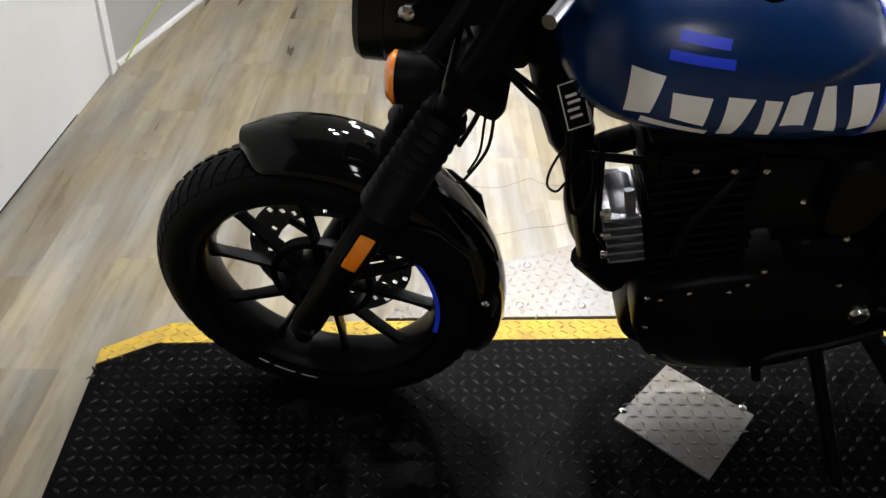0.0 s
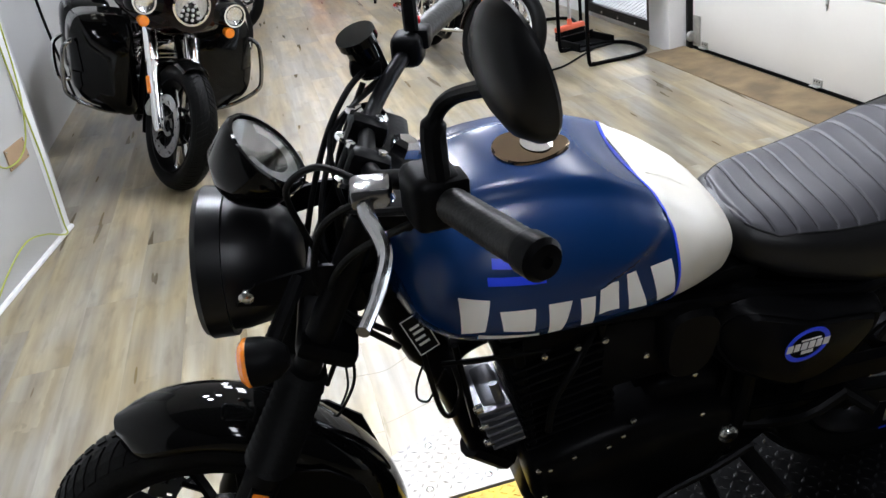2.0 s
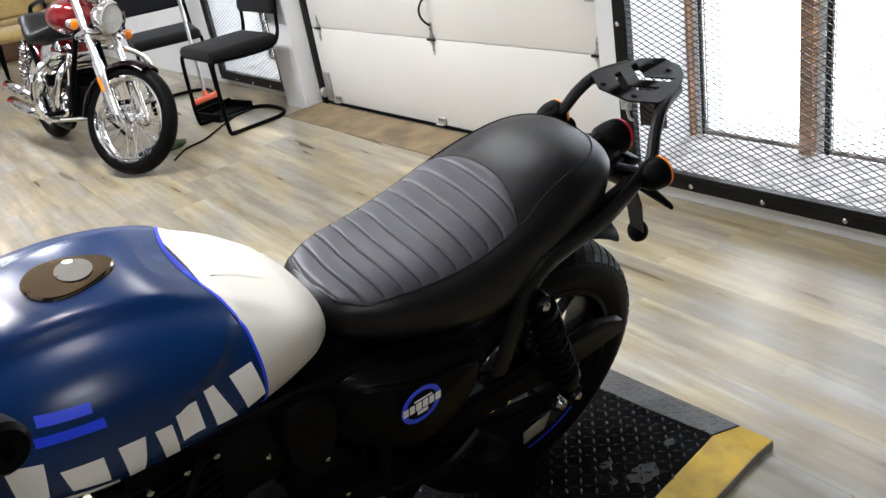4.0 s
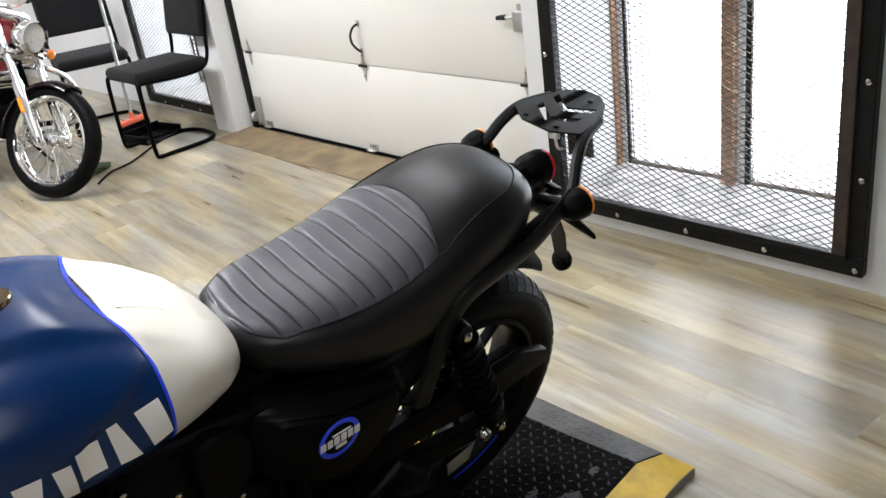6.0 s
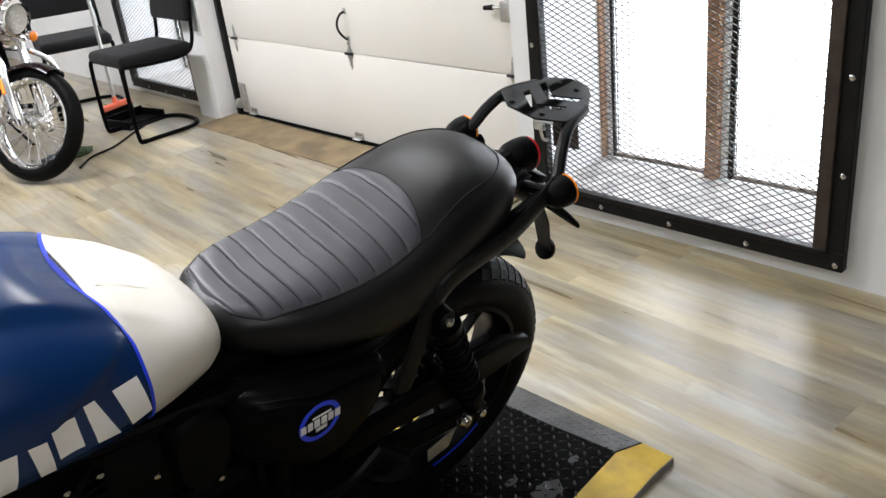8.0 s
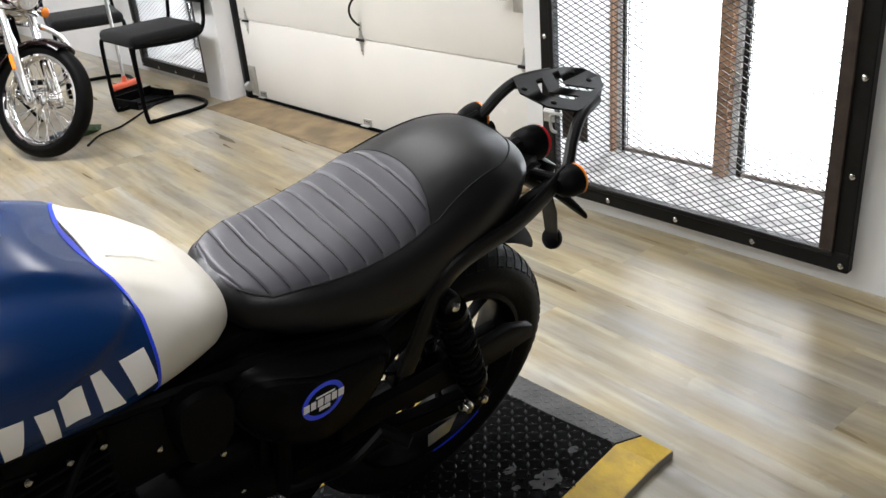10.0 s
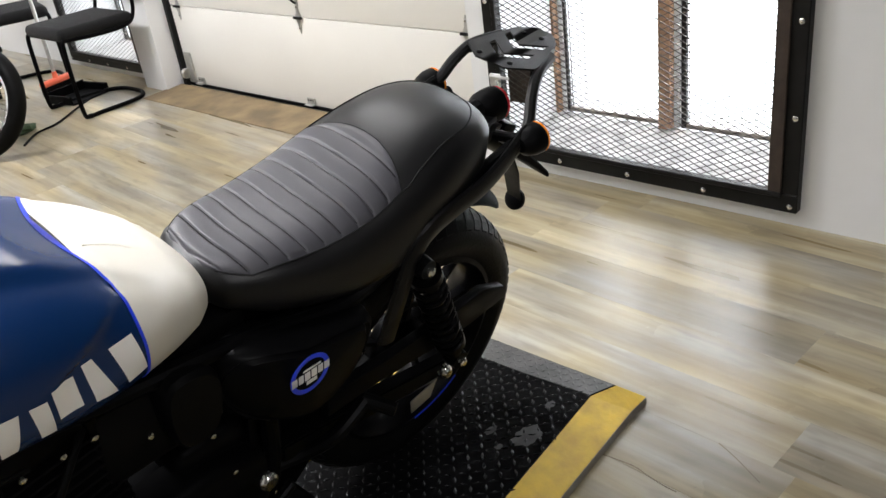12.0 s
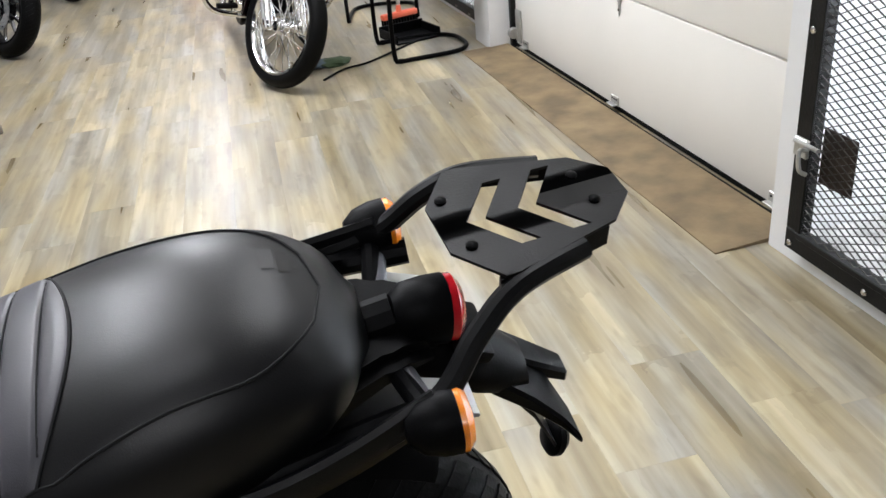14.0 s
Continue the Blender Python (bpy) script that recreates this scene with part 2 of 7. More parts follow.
MIRROR = mat("silver_mirror", (0.9, 0.9, 0.9), 0.02, 1.0, var=0.0, bump=0, spread=0.01)
PRINT = mat("pale_print", (0.72, 0.71, 0.68), 0.5, var=0.03, bump=0)
FABRIC = mat("black_chair_fabric", (0.007, 0.007, 0.0075), 0.9, var=0.2, scale=40, fine=700, bump=0.6, sheen=0.05, spec=0.2)
TAN = mat("mustard_chair_fabric", (0.34, 0.24, 0.085), 0.85, var=0.15, scale=40, fine=700, bump=0.6, sheen=0.2)
TANWOOD = mat("stained_chair_wood", (0.13, 0.07, 0.035), 0.4, var=0.3, scale=12, bump=0.2)
REDPLASTIC = mat("red_moulded_plastic", (0.62, 0.035, 0.018), 0.4, var=0.06, bump=0.05)
ORANGEPLASTIC = mat("orange_broom_plastic", (0.75, 0.14, 0.07), 0.45, var=0.06, bump=0.05)
BOXWHITE = mat("translucent_white_plastic", (0.66, 0.68, 0.70), 0.4, var=0.08, bump=0.05)
BLUELID = mat("blue_plastic_lid", (0.03, 0.17, 0.55), 0.4, var=0.05, bump=0)
CORDGREEN = mat("yellow_green_cord", (0.36, 0.40, 0.05), 0.5, var=0.1, bump=0.1)
SILL = mat("dusty_white_sill", (0.60, 0.59, 0.57), 0.8, var=0.15, scale=14, fine=90, bump=0.5, other=(0.22, 0.21, 0.20), mix=0.28)
CARD = mat("brown_cardboard", (0.36, 0.25, 0.15), 0.8, var=0.1, scale=14, bump=0.2)
DARKWOOD = mat("weathered_grey_wood", (0.20, 0.17, 0.14), 0.7, var=0.3, scale=14, bump=0.4)
GALV = mat("galvanised_steel", (0.48, 0.48, 0.46), 0.4, 0.8, var=0.2, scale=25, bump=0.1)
CRACK = mat("dark_joint_filler", (0.15, 0.115, 0.075), 0.8, var=0.3, scale=60, bump=0.2)
LED = glow("lamp_lens_white", (1.0, 0.93, 0.82), 14.0)
DAYGLOW = glow("overcast_daylight", (0.92, 0.96, 1.0), 5.0)

# shapes
def part(name, bm, material, parent=None, label="", smooth=35):
    """Links a bmesh as one mesh object, under its thing or part if one is given."""
    bmesh.ops.recalc_face_normals(bm, faces=bm.faces[:])
    me = bpy.data.meshes.new(name)
    bm.to_mesh(me)
    bm.free()
    me.materials.append(material)
    if smooth:
        me.shade_smooth()
        me.set_sharp_from_angle(angle=radians(smooth))
    ob = new(name, me)
    if parent is not None:
        ob.parent = parent
    if label:
        tagged(ob, label)
    return ob


def thing(name, label, category, m=None, group="", kind=""):
    ob = new(name)
    ob.empty_display_size = 0.1
    if m is not None:
        ob.matrix_world = m
    return tagged(ob, label, category, group, kind)


def setting(name, bm, material, label, category, smooth=35):
    return tagged(part(name, bm, material, smooth=smooth), label, category, kind="structure")


def B():
    return bmesh.new()


def box(bm, c, s, bevel=0.0, rot=None, seg=1):
    m = Matrix.Translation(c) @ (rot if rot is not None else Matrix.Identity(4)) @ Matrix.Diagonal((*s, 1))
    r = bmesh.ops.create_cube(bm, size=1, matrix=m)
    if bevel:
        edges = list({e for v in r["verts"] for e in v.link_edges})
        bmesh.ops.bevel(bm, geom=edges, offset=bevel, segments=seg, affect="EDGES", profile=0.5)
    return bm


def span(bm, lo, hi, bevel=0.0, seg=1):
    return box(bm, [(a + b) / 2 for a, b in zip(lo, hi)], [abs(b - a) for a, b in zip(lo, hi)], bevel, None, seg)


def curve(pts, k=6, closed=False):
    """A smooth line through points."""
    p = [Vector(q) for q in pts]
    if len(p) < 3:
        return p
    n, out = len(p), []
    for i in range(n if closed else n - 1):
        if closed:
            a, b, c, d = p[(i - 1) % n], p[i], p[(i + 1) % n], p[(i + 2) % n]
        else:
            a, b, c, d = p[max(i - 1, 0)], p[i], p[i + 1], p[min(i + 2, n - 1)]
        for j in range(k):
            t = j / k
            out.append(0.5 * (2 * b + (c - a) * t + (2 * a - 5 * b + 4 * c - d) * t * t + (3 * b - a - 3 * c + d) * t ** 3))
    if not closed:
        out.append(p[-1])
    return out


def skin(bm, rings, caps=True, wrap=True, closed=False):
    """Faces between rings of points."""
    vs = [[bm.verts.new(q) for q in r] for r in rings]
    n = len(vs[0])
    pairs = list(zip(vs, vs[1:])) + ([(vs[-1], vs[0])] if closed else [])
    for a, b in pairs:
        for i in range(n if wrap else n - 1):
            j = (i + 1) % n
            try:
                bm.faces.new((a[i], a[j], b[j], b[i]))
            except ValueError:
                pass
    if caps and wrap and not closed:
        bm.faces.new(vs[0][::-1])
        bm.faces.new(vs[-1])
    return bm


def tube(bm, pts, r, n=10, closed=False, flat=1.0):
    """A pipe along points; r is one radius or one for each point; flat squeezes it across."""
    p = [Vector(q) for q in pts]
    rr = r if isinstance(r, (list, tuple)) else [r] * len(p)
    m = len(p)
    side, rings = None, []
    for i in range(m):
        a = p[i - 1] if (i or closed) else p[i]
        b = p[(i + 1) % m] if (i < m - 1 or closed) else p[i]
        d = (b - a).normalized()
        if side is None:
            side = d.orthogonal().normalized()
            if flat != 1.0:
                side = d.cross(Vector((0, 1, 0))).normalized()
        side = (side - d * side.dot(d)).normalized()
        up = d.cross(side)
        rings.append([p[i] + rr[i] * (math.cos(t) * side + flat * math.sin(t) * up) for t in (2 * math.pi * q / n for q in range(n))])
    return skin(bm, rings, closed=closed)


def lathe(bm, prof, m=None, n=24, arc=(0, 360), closed=False):
    """Turns (radius, height) pairs about the z of m."""
    m = m if m is not None else Matrix.Identity(4)
    whole = arc[1] - arc[0] >= 360
    k = n if whole else n + 1
    rings = []
    for i in range(k):
        t = radians(arc[0] + (arc[1] - arc[0]) * i / n)
        rings.append([m @ Vector((r * math.cos(t), r * math.sin(t), h)) for r, h in prof])
    vs = [[bm.verts.new(q) for q in r] for r in rings]
    q = len(prof)
    for i in range(n):
        a, b = vs[i], vs[(i + 1) % k]
        for j in range(q if closed else q - 1):
            try:
                bm.faces.new((a[j], a[(j + 1) % q], b[(j + 1) % q], b[j]))
            except ValueError:
                pass
    if not closed:
        for j in (0, q - 1):
            if prof[j][0] > 1e-6 and whole:
                bm.faces.new([v[j] for v in vs])
    bmesh.ops.remove_doubles(bm, verts=bm.verts[:], dist=1e-6)
    return bm


def slab(bm, poly, thick, m=None, bevel=0.0):
    """A flat outline in x and y with a thickness in z, at m."""
    m = m if m is not None else Matrix.Identity(4)
    lo = [bm.verts.new(m @ Vector((x, y, 0))) for x, y in poly]
    hi = [bm.verts.new(m @ Vector((x, y, thick))) for x, y in poly]
    n = len(poly)
    f = [bm.faces.new(lo[::-1]), bm.faces.new(hi)]
    for i in range(n):
        f.append(bm.faces.new((lo[i], lo[(i + 1) % n], hi[(i + 1) % n], hi[i])))
    if bevel:
        bmesh.ops.bevel(bm, geom=list({e for q in f[:2] for e in q.edges}), offset=bevel, segments=2, affect="EDGES", profile=0.5)
    return bm


def helix(c0, c1, r, turns, k=14):
    a, b = Vector(c0), Vector(c1)
    d = (b - a).normalized()
    s = d.orthogonal().normalized()
    u = d.cross(s)
    n = int(turns * k)
    return [a + (b - a) * i / n + r * (math.cos(2 * math.pi * i / k) * s + math.sin(2 * math.pi * i / k) * u) for i in range(n + 1)]


def along(a, b, roll=0):
    """A pose at a whose z points to b."""
    d = Vector(b) - Vector(a)
    return Matrix.Translation(a) @ d.to_track_quat("Z", "Y").to_matrix().to_4x4() @ pose(0, 0, 0, 0, 0, roll)


def eased(table, x):
    """A smooth value from rows of (x, value, ...)."""
    xs = [r[0] for r in table]
    i = max(0, min(len(xs) - 2, sum(1 for q in xs if q <= x) - 1))
    t = max(0.0, min(1.0, (x - xs[i]) / (xs[i + 1] - xs[i])))
    out = []
    for c in range(1, len(table[0])):
        p0, p1, p2, p3 = (table[max(0, min(len(xs) - 1, i + o))][c] for o in (-1, 0, 1, 2))
        out.append(0.5 * (2 * p1 + (p2 - p0) * t + (2 * p0 - 5 * p1 + 4 * p2 - p3) * t * t + (3 * p1 - p0 - 3 * p2 + p3) * t ** 3))
    return out


Y_AXIS = pose(0, 0, 0, 90, 0, 0)


def lens_shape(bm, c, r, depth, axis, n=18, back=True):
    """A domed lens of radius r at c, bulging along axis."""
    m = along(c, Vector(c) + Vector(axis))
    prof = [(r * math.cos(a), depth * math.sin(a)) for a in (math.pi / 2 * i / 6 for i in range(7))]
    return lathe(bm, ([(0, 0)] if back else []) + prof, m, n)

# the room
def prism(bm, poly, z0, z1):
    return slab(bm, poly, z1 - z0, Matrix.Translation((0, 0, z0)))


HIGH, SOUTH, NORTH = 2.85, -4.5, 12.2
EAST = 3.0
MB = Matrix.Translation((3.014, 2.672, 0)) @ pose(0, 0, 0, 0, 0, 3.1)
MA = MB @ Matrix.Translation((-EAST, -2.626, 0))

bm = B()
span(bm, (-1.2, SOUTH - 0.1, -0.12), (3.5, NORTH + 0.2, -0.013))
floor = setting("floor", bm, CRACK, "grey-tan oak-look plank floor with worn boards", "floor", 0)
bm = B()
span(bm, (-1.3, 1.6, HIGH), (4.0, NORTH + 0.3, HIGH + 0.12))
setting("ceiling", bm, WHITE, "plain white painted ceiling", "ceiling", 0)
# southern ceiling out of view, dark so that it bounces little light
bm = B()
span(bm, (-1.3, SOUTH - 0.2, HIGH), (4.0, 1.6, HIGH + 0.12))
setting("ceiling_2", bm, CHARCOAL, "unseen charcoal ceiling, made dark to cut fill light", "ceiling", 0)
bm = B()
prism(bm, [(-0.6706, 0.2), (-0.655, 3.168), (-0.80, 3.168), (-0.82, 0.2)], -0.012, HIGH)
setting("wall_west", bm, WHITE, "smooth white painted partition wall", "wall", 0)
# the angled wall is white; its shade is put into the grey colour
bm = B()
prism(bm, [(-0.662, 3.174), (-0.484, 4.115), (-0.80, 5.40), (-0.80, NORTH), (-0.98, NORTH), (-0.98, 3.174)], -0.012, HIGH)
setting("wall_west_2", bm, GREYWALL, "white plastered wall with a projecting corner, its shade put into a grey colour", "wall", 0)
# three walls out of view, made dark to cut fill light
bm = B()
span(bm, (-0.82, SOUTH, -0.012), (-0.6706, 0.2, HIGH))
setting("wall_west_3", bm, CHARCOAL, "unseen charcoal wall, made dark to cut fill light", "wall", 0)
bm = B()
span(bm, (EAST, SOUTH, -0.012), (3.62, 0.6, HIGH))
setting("wall_east_3", bm, CHARCOAL, "unseen charcoal wall, made dark to cut fill light", "wall", 0).matrix_world = MA
bm = B()
span(bm, (-1.0, SOUTH - 0.15, -0.012), (3.85, SOUTH, HIGH))
setting("wall_south", bm, CHARCOAL, "unseen charcoal wall, made dark to cut fill light", "wall", 0)
bm = B()
span(bm, (-1.0, NORTH, -0.012), (3.2, NORTH + 0.15, HIGH))
setting("wall_north", bm, GREYWALL, "plain grey-white back wall", "wall", 0)

# east wall with the first barred opening, in one mesh of butted blocks
W1A, W1B, W1Z, W1T = 1.324, 2.504, 0.078, 2.0
bm = B()
span(bm, (EAST, 0.6, -0.012), (3.62, W1A, HIGH))
span(bm, (EAST, W1B, -0.012), (3.62, 2.626, HIGH))
span(bm, (EAST, W1A, -0.012), (3.62, W1B, W1Z))
span(bm, (EAST, W1A, W1T), (3.62, W1B, HIGH))
setting("wall_east", bm, WHITE, "thick white wall with a deep barred window opening", "wall", 0).matrix_world = MA

# second stretch of the east wall: garage opening, pilaster, further window
bm = B()
span(bm, (0.0, 0.004, 2.35), (0.5, 2.42, HIGH))
span(bm, (-0.0, 2.42, -0.012), (0.5, 2.66, HIGH))
span(bm, (0.11, 2.66, -0.012), (0.5, 2.74, HIGH))
span(bm, (0.11, 2.74, -0.012), (0.5, 3.72, 0.06))
span(bm, (0.11, 2.74, 1.95), (0.5, 3.72, HIGH))
span(bm, (0.11, 3.72, -0.012), (0.5, 9.8, HIGH))
wall_b = setting("wall_east_2", bm, WHITE, "white wall with a square pilaster beside the garage door", "wall", 0)
wall_b.matrix_world = MB
bm = B()
span(bm, (0.13, 0.0, -0.012), (0.5, 0.004, HIGH))
ob = setting("trim_jamb", bm, WHITE, "white garage door jamb", "trim", 0)
ob.matrix_world = MB
bm = B()
span(bm, (0.112, 0.004, 0.0), (0.16, 0.035, 2.35), 0.003)
span(bm, (0.112, 2.390, 0.0), (0.16, 2.418, 2.35), 0.003)
ob = setting("trim_track", bm, IRON, "dark garage door tracks along both jambs", "trim")
ob.matrix_world = MB


# sectional garage door
def garage_door():
    d = thing("garage_door", "closed cream-white sectional steel garage door with latch", "garage door", MB @ Matrix.Translation((0.135, 0, 0)), kind="structure")
    z = 0.022
    diamond = [(-0.024, 0.0), (-0.010, 0.028), (-0.007, 0.062), (0.0, 0.078), (0.007, 0.062), (0.010, 0.028), (0.024, 0.0), (0.010, -0.028), (0.007, -0.062), (0.0, -0.078), (-0.007, -0.062), (-0.010, -0.028)]
    for n in range(5):
        bm = B()
        box(bm, (0.022, 1.21, z + 0.2265), (0.044, 2.335, 0.450), 0.004, seg=2)
        part("panel", bm, DOORWHITE, d)
        if n < 4:
            for u in (0.125, 1.21, 2.295):
                bm = B()
                slab(bm, diamond, 0.004, Matrix.Translation((-0.0005, u, z + 0.453)) @ pose(0, 0, 0, 90, 0, -90))
                h = part("hinge", bm, GALV, d, "galvanised diamond-shaped hinge")
                bm = B()
                lathe(bm, [(0, -0.028), (0.007, -0.028), (0.007, 0.028), (0, 0.028)], pose(-0.010, u, z + 0.453, 90, 0, 0), 8)
                part("hinge_pin", bm, IRON, h)
                for q in (-0.052, 0.052):
                    bm = B()
                    lathe(bm, [(0.005, 0), (0.005, 0.003), (0, 0.005)], pose(-0.0045, u, z + 0.453 + q, 0, -90, 0), 8)
                    part("hinge_bolt", bm, BOLT, h)
        z += 0.455
    bm = B()
    span(bm, (0.002, 0.045, 0.002), (0.04, 2.375, 0.023), 0.004)
    part("bottom_seal", bm, RUBBER, d, "black rubber bottom seal")
    for u in (0.16, 1.24, 2.24):
        bm = B()
        box(bm, (-0.003, u, 0.045), (0.006, 0.065, 0.040), 0.002)
        box(bm, (-0.014, u + 0.005, 0.030), (0.028, 0.060, 0.006), 0.002)
        br = part("bracket", bm, GALV, d, "small galvanised foot bracket")
        for q in (-0.018, 0.0, 0.018):
            bm = B()
            lathe(bm, [(0.004, 0), (0.004, 0.002), (0, 0.003)], pose(-0.0065, u + q, 0.052, 0, -90, 0), 6)
            part("bracket_hole", bm, IRON, br)
    for u in (0.085, 2.325):
        bm = B()
        box(bm, (-0.006, u, 0.125), (0.010, 0.070, 0.165), 0.003)
        lathe(bm, [(0, -0.014), (0.026, -0.014), (0.030, -0.008), (0.030, 0.008), (0.026, 0.014), (0, 0.014)], pose(-0.026, u + (0.03 if u > 1 else -0.03), 0.085, 90, 0, 0), 16)
        part("corner_bracket", bm, GALV, d, "galvanised corner bracket with roller")
    # bowed pull handle just over the middle hinge
    bm = B()
    tube(bm, curve([(-0.006, 1.205, 0.680), (-0.030, 1.212, 0.668), (-0.044, 1.224, 0.630), (-0.040, 1.222, 0.590), (-0.022, 1.208, 0.558), (-0.006, 1.206, 0.546)], 5), 0.0058, 8)
    ph = part("pull_handle", bm, IRON, d, "dark bowed pull handle")
    for q in (0.682, 0.546):
        bm = B()
        box(bm, (-0.003, 1.206, q), (0.006, 0.020, 0.030), 0.003, None, 2)
        part("handle_foot", bm, GALV, ph)
    # side bolt near the jamb
    bm = B()
    box(bm, (-0.014, 0.125, 0.735), (0.026, 0.060, 0.080), 0.005, None, 2)
    box(bm, (-0.004, 0.125, 0.785), (0.008, 0.040, 0.035), 0.003)
    tube(bm, [(-0.020, 0.05, 0.750), (-0.020, 0.205, 0.750)], 0.007, 8)
    sb = part("side_bolt", bm, GALV, d, "galvanised sliding side bolt")
    bm = B()
    tube(bm, [(-0.020, 0.195, 0.750), (-0.030, 0.235, 0.748)], [0.011, 0.009], 8)
    part("bolt_knob", bm, IRON, sb, "black bolt knob")
    return d


garage_door()

# worn plywood sheet before the garage door
bm = B()
pl = [(-0.168, 0.0), (0.10, 0.0), (0.10, 2.41), (-0.15, 2.44)]
lo, hi = [(x, y, -0.002) for x, y in pl], [(x, y, 0.004 if x < 0 else 0.018) for x, y in pl]
skin(bm, [lo, hi])
ob = tagged(part("plywood_sheet", bm, PLY, smooth=0), "worn brown plywood threshold sheet on the floor", "plywood")
ob.matrix_world = MB @ Matrix.Translation((0, 0.012, 0))
bm = B()
tube(bm, [(0.118, 0.05, 0.004), (0.112, 0.8, 0.005), (0.118, 1.6, 0.004), (0.114, 2.36, 0.005)], 0.007, 6)
ob = tagged(part("black_hose", bm, RUBBER), "thin black hose lying along the door foot", "hose")
ob.matrix_world = MB


# barred windows: iron frame with bolts and expanded mesh, deep sill, timber posts, glass
def window(name, m, a, b, z0, z1, label, lock=False, depth=0.5, mesh=True):
    w = thing(name, label, "window", m, kind="structure")
    f = 0.062
    for lo, hi in (((-0.034, a, z0), (0.0, b, z0 + f)), ((-0.034, a, z1 - f), (0.0, b, z1)), ((-0.034, a, z0 + f), (0.0, a + f, z1 - f)), ((-0.034, b - f, z0 + f), (0.0, b, z1 - f))):
        bm = B()
        span(bm, (lo[0] - 0.001, *lo[1:]), (hi[0] - 0.001, *hi[1:]), 0.003)
        part("frame_bar", bm, IRON, w)
    for lo, hi in (((-0.045, a + f - 0.012, z0 + f - 0.012), (-0.036, b - f + 0.012, z0 + f + 0.006)), ((-0.045, a + f - 0.012, z0 + f + 0.006), (-0.036, a + f + 0.030, z1 - f)), ((-0.045, b - f - 0.006, z0 + f + 0.006), (-0.036, b - f + 0.012, z1 - f))):
        bm = B()
        span(bm, lo, hi, 0.002)
        part("angle_strip", bm, RUST if hi[1] < (a + b) / 2 else IRON, w)
    n = 4
    e = 0.022
    spots = [(a + e + (b - a - 2 * e) * i / n, z0 + e) for i in range(n + 1)]
    spots += [(y, z0 + e + 0.29 * k) for y in (a + e, b - e) for k in range(1, 6)]
    head = B()
    lathe(head, [(0.0095, 0), (0.0095, 0.002), (0.006, 0.005), (0, 0.006)], pose(0, 0, 0, 0, -90, 0), 8)
    first = None
    for y, z in spots:
        if first is None:
            first = part("bolt", head, BOLT, w)
            ob = first
        else:
            ob = new("bolt", first.data)
            ob.parent = w
        ob.location = (-0.036, y, z)
    # expanded metal
    bm = B()
    px, pz, t = 0.0455, 0.0215, 0.0013
    y, cols = a + f - 0.01, int((b - a - 2 * f + 0.02) / px)
    px = (b - a - 2 * f + 0.02) / cols
    rows = int((z1 - z0 - 2 * f + 0.02) / pz * 2)
    for r in range(rows):
        for c in range(cols):
            for h, sgn in ((0, 1), (1, -1)):
                y0, y1 = a + f - 0.01 + px * (c + h / 2), a + f - 0.01 + px * (c + h / 2 + 0.5)
                za, zb = (0, 1) if sgn > 0 else (1, 0)
                base = z0 + f - 0.01 + pz / 2 * r
                off = pz / 2 if r % 2 else -pz / 2
                q0, q1 = base + (za * pz / 2 if r % 2 == 0 else (1 - za) * pz / 2), base + (zb * pz / 2 if r % 2 == 0 else (1 - zb) * pz / 2)
                v = [bm.verts.new(p) for p in ((-0.030, y0, q0 - t), (-0.030, y1, q1 - t), (-0.030, y1, q1 + t), (-0.030, y0, q0 + t), (-0.0265, y0, q0 - t), (-0.0265, y1, q1 - t), (-0.0265, y1, q1 + t), (-0.0265, y0, q0 + t))]
                for i in ((0, 1, 2, 3), (4, 7, 6, 5), (0, 4, 5, 1), (3, 2, 6, 7)):
                    bm.faces.new([v[j] for j in i])
    if mesh:
        me = bpy.data.meshes.new("mesh_screen")
        bm.to_mesh(me)
        me.materials.append(MESHIRON)
        ob = new("mesh_screen", me)
        ob.parent = w
        tagged(ob, "dark expanded steel mesh")
    bm.free()
    # glazing at the far end of the deep reveal
    g = depth - 0.02
    mid = a + 0.548 * (b - a)
    for name, y0, y1, x0, material, say in (
            ("timber_post", mid, mid + 0.050, g - 0.05, STUD, "reddish-brown timber post"), ("jamb_post", mid - 0.028, mid - 0.001, g - 0.02, WHITE, "white painted strip"),
            ("sash_bar", mid - 0.050, mid - 0.029, g - 0.015, IRON, "dark metal sash bar"), ("timber_post", b - 0.024, b - 0.001, g - 0.05, STUD, "reddish-brown timber strip"),
            ("jamb_post", b - 0.044, b - 0.025, g - 0.02, WHITE, "white painted strip"), ("sash_bar", b - 0.058, b - 0.045, g - 0.015, IRON, "dark metal sash bar"), ("jamb_post", a + 0.001, a + 0.060, g - 0.05, WHITE, "white painted jamb post")):
        bm = B()
        span(bm, (x0, y0, z0 + 0.034), (g + 0.02, y1, z1), 0.002)
        part(name, bm, material, w, say)
    bm = B()
    span(bm, (g - 0.012, a, z0 + 0.0335), (g + 0.02, b, z0 + 0.052), 0.003)
    part("timber_rail", bm, DARKWOOD, w)
    for y0, y1 in ((a + 0.061, mid - 0.051), (mid + 0.051, b - 0.059)):
        bm = B()
        span(bm, (g + 0.0, y0, z0 + 0.053), (g + 0.005, y1, z1), 0)
        ob = part("pane", bm, GLASS, w)
        ob.visible_shadow = False
    bm = B()
    span(bm, (0.012, a + 0.0, z0 + 0.0205), (g - 0.014, b, z0 + 0.032), 0.003)
    part("window_sill", bm, SILL, w, "dusty pale sill")
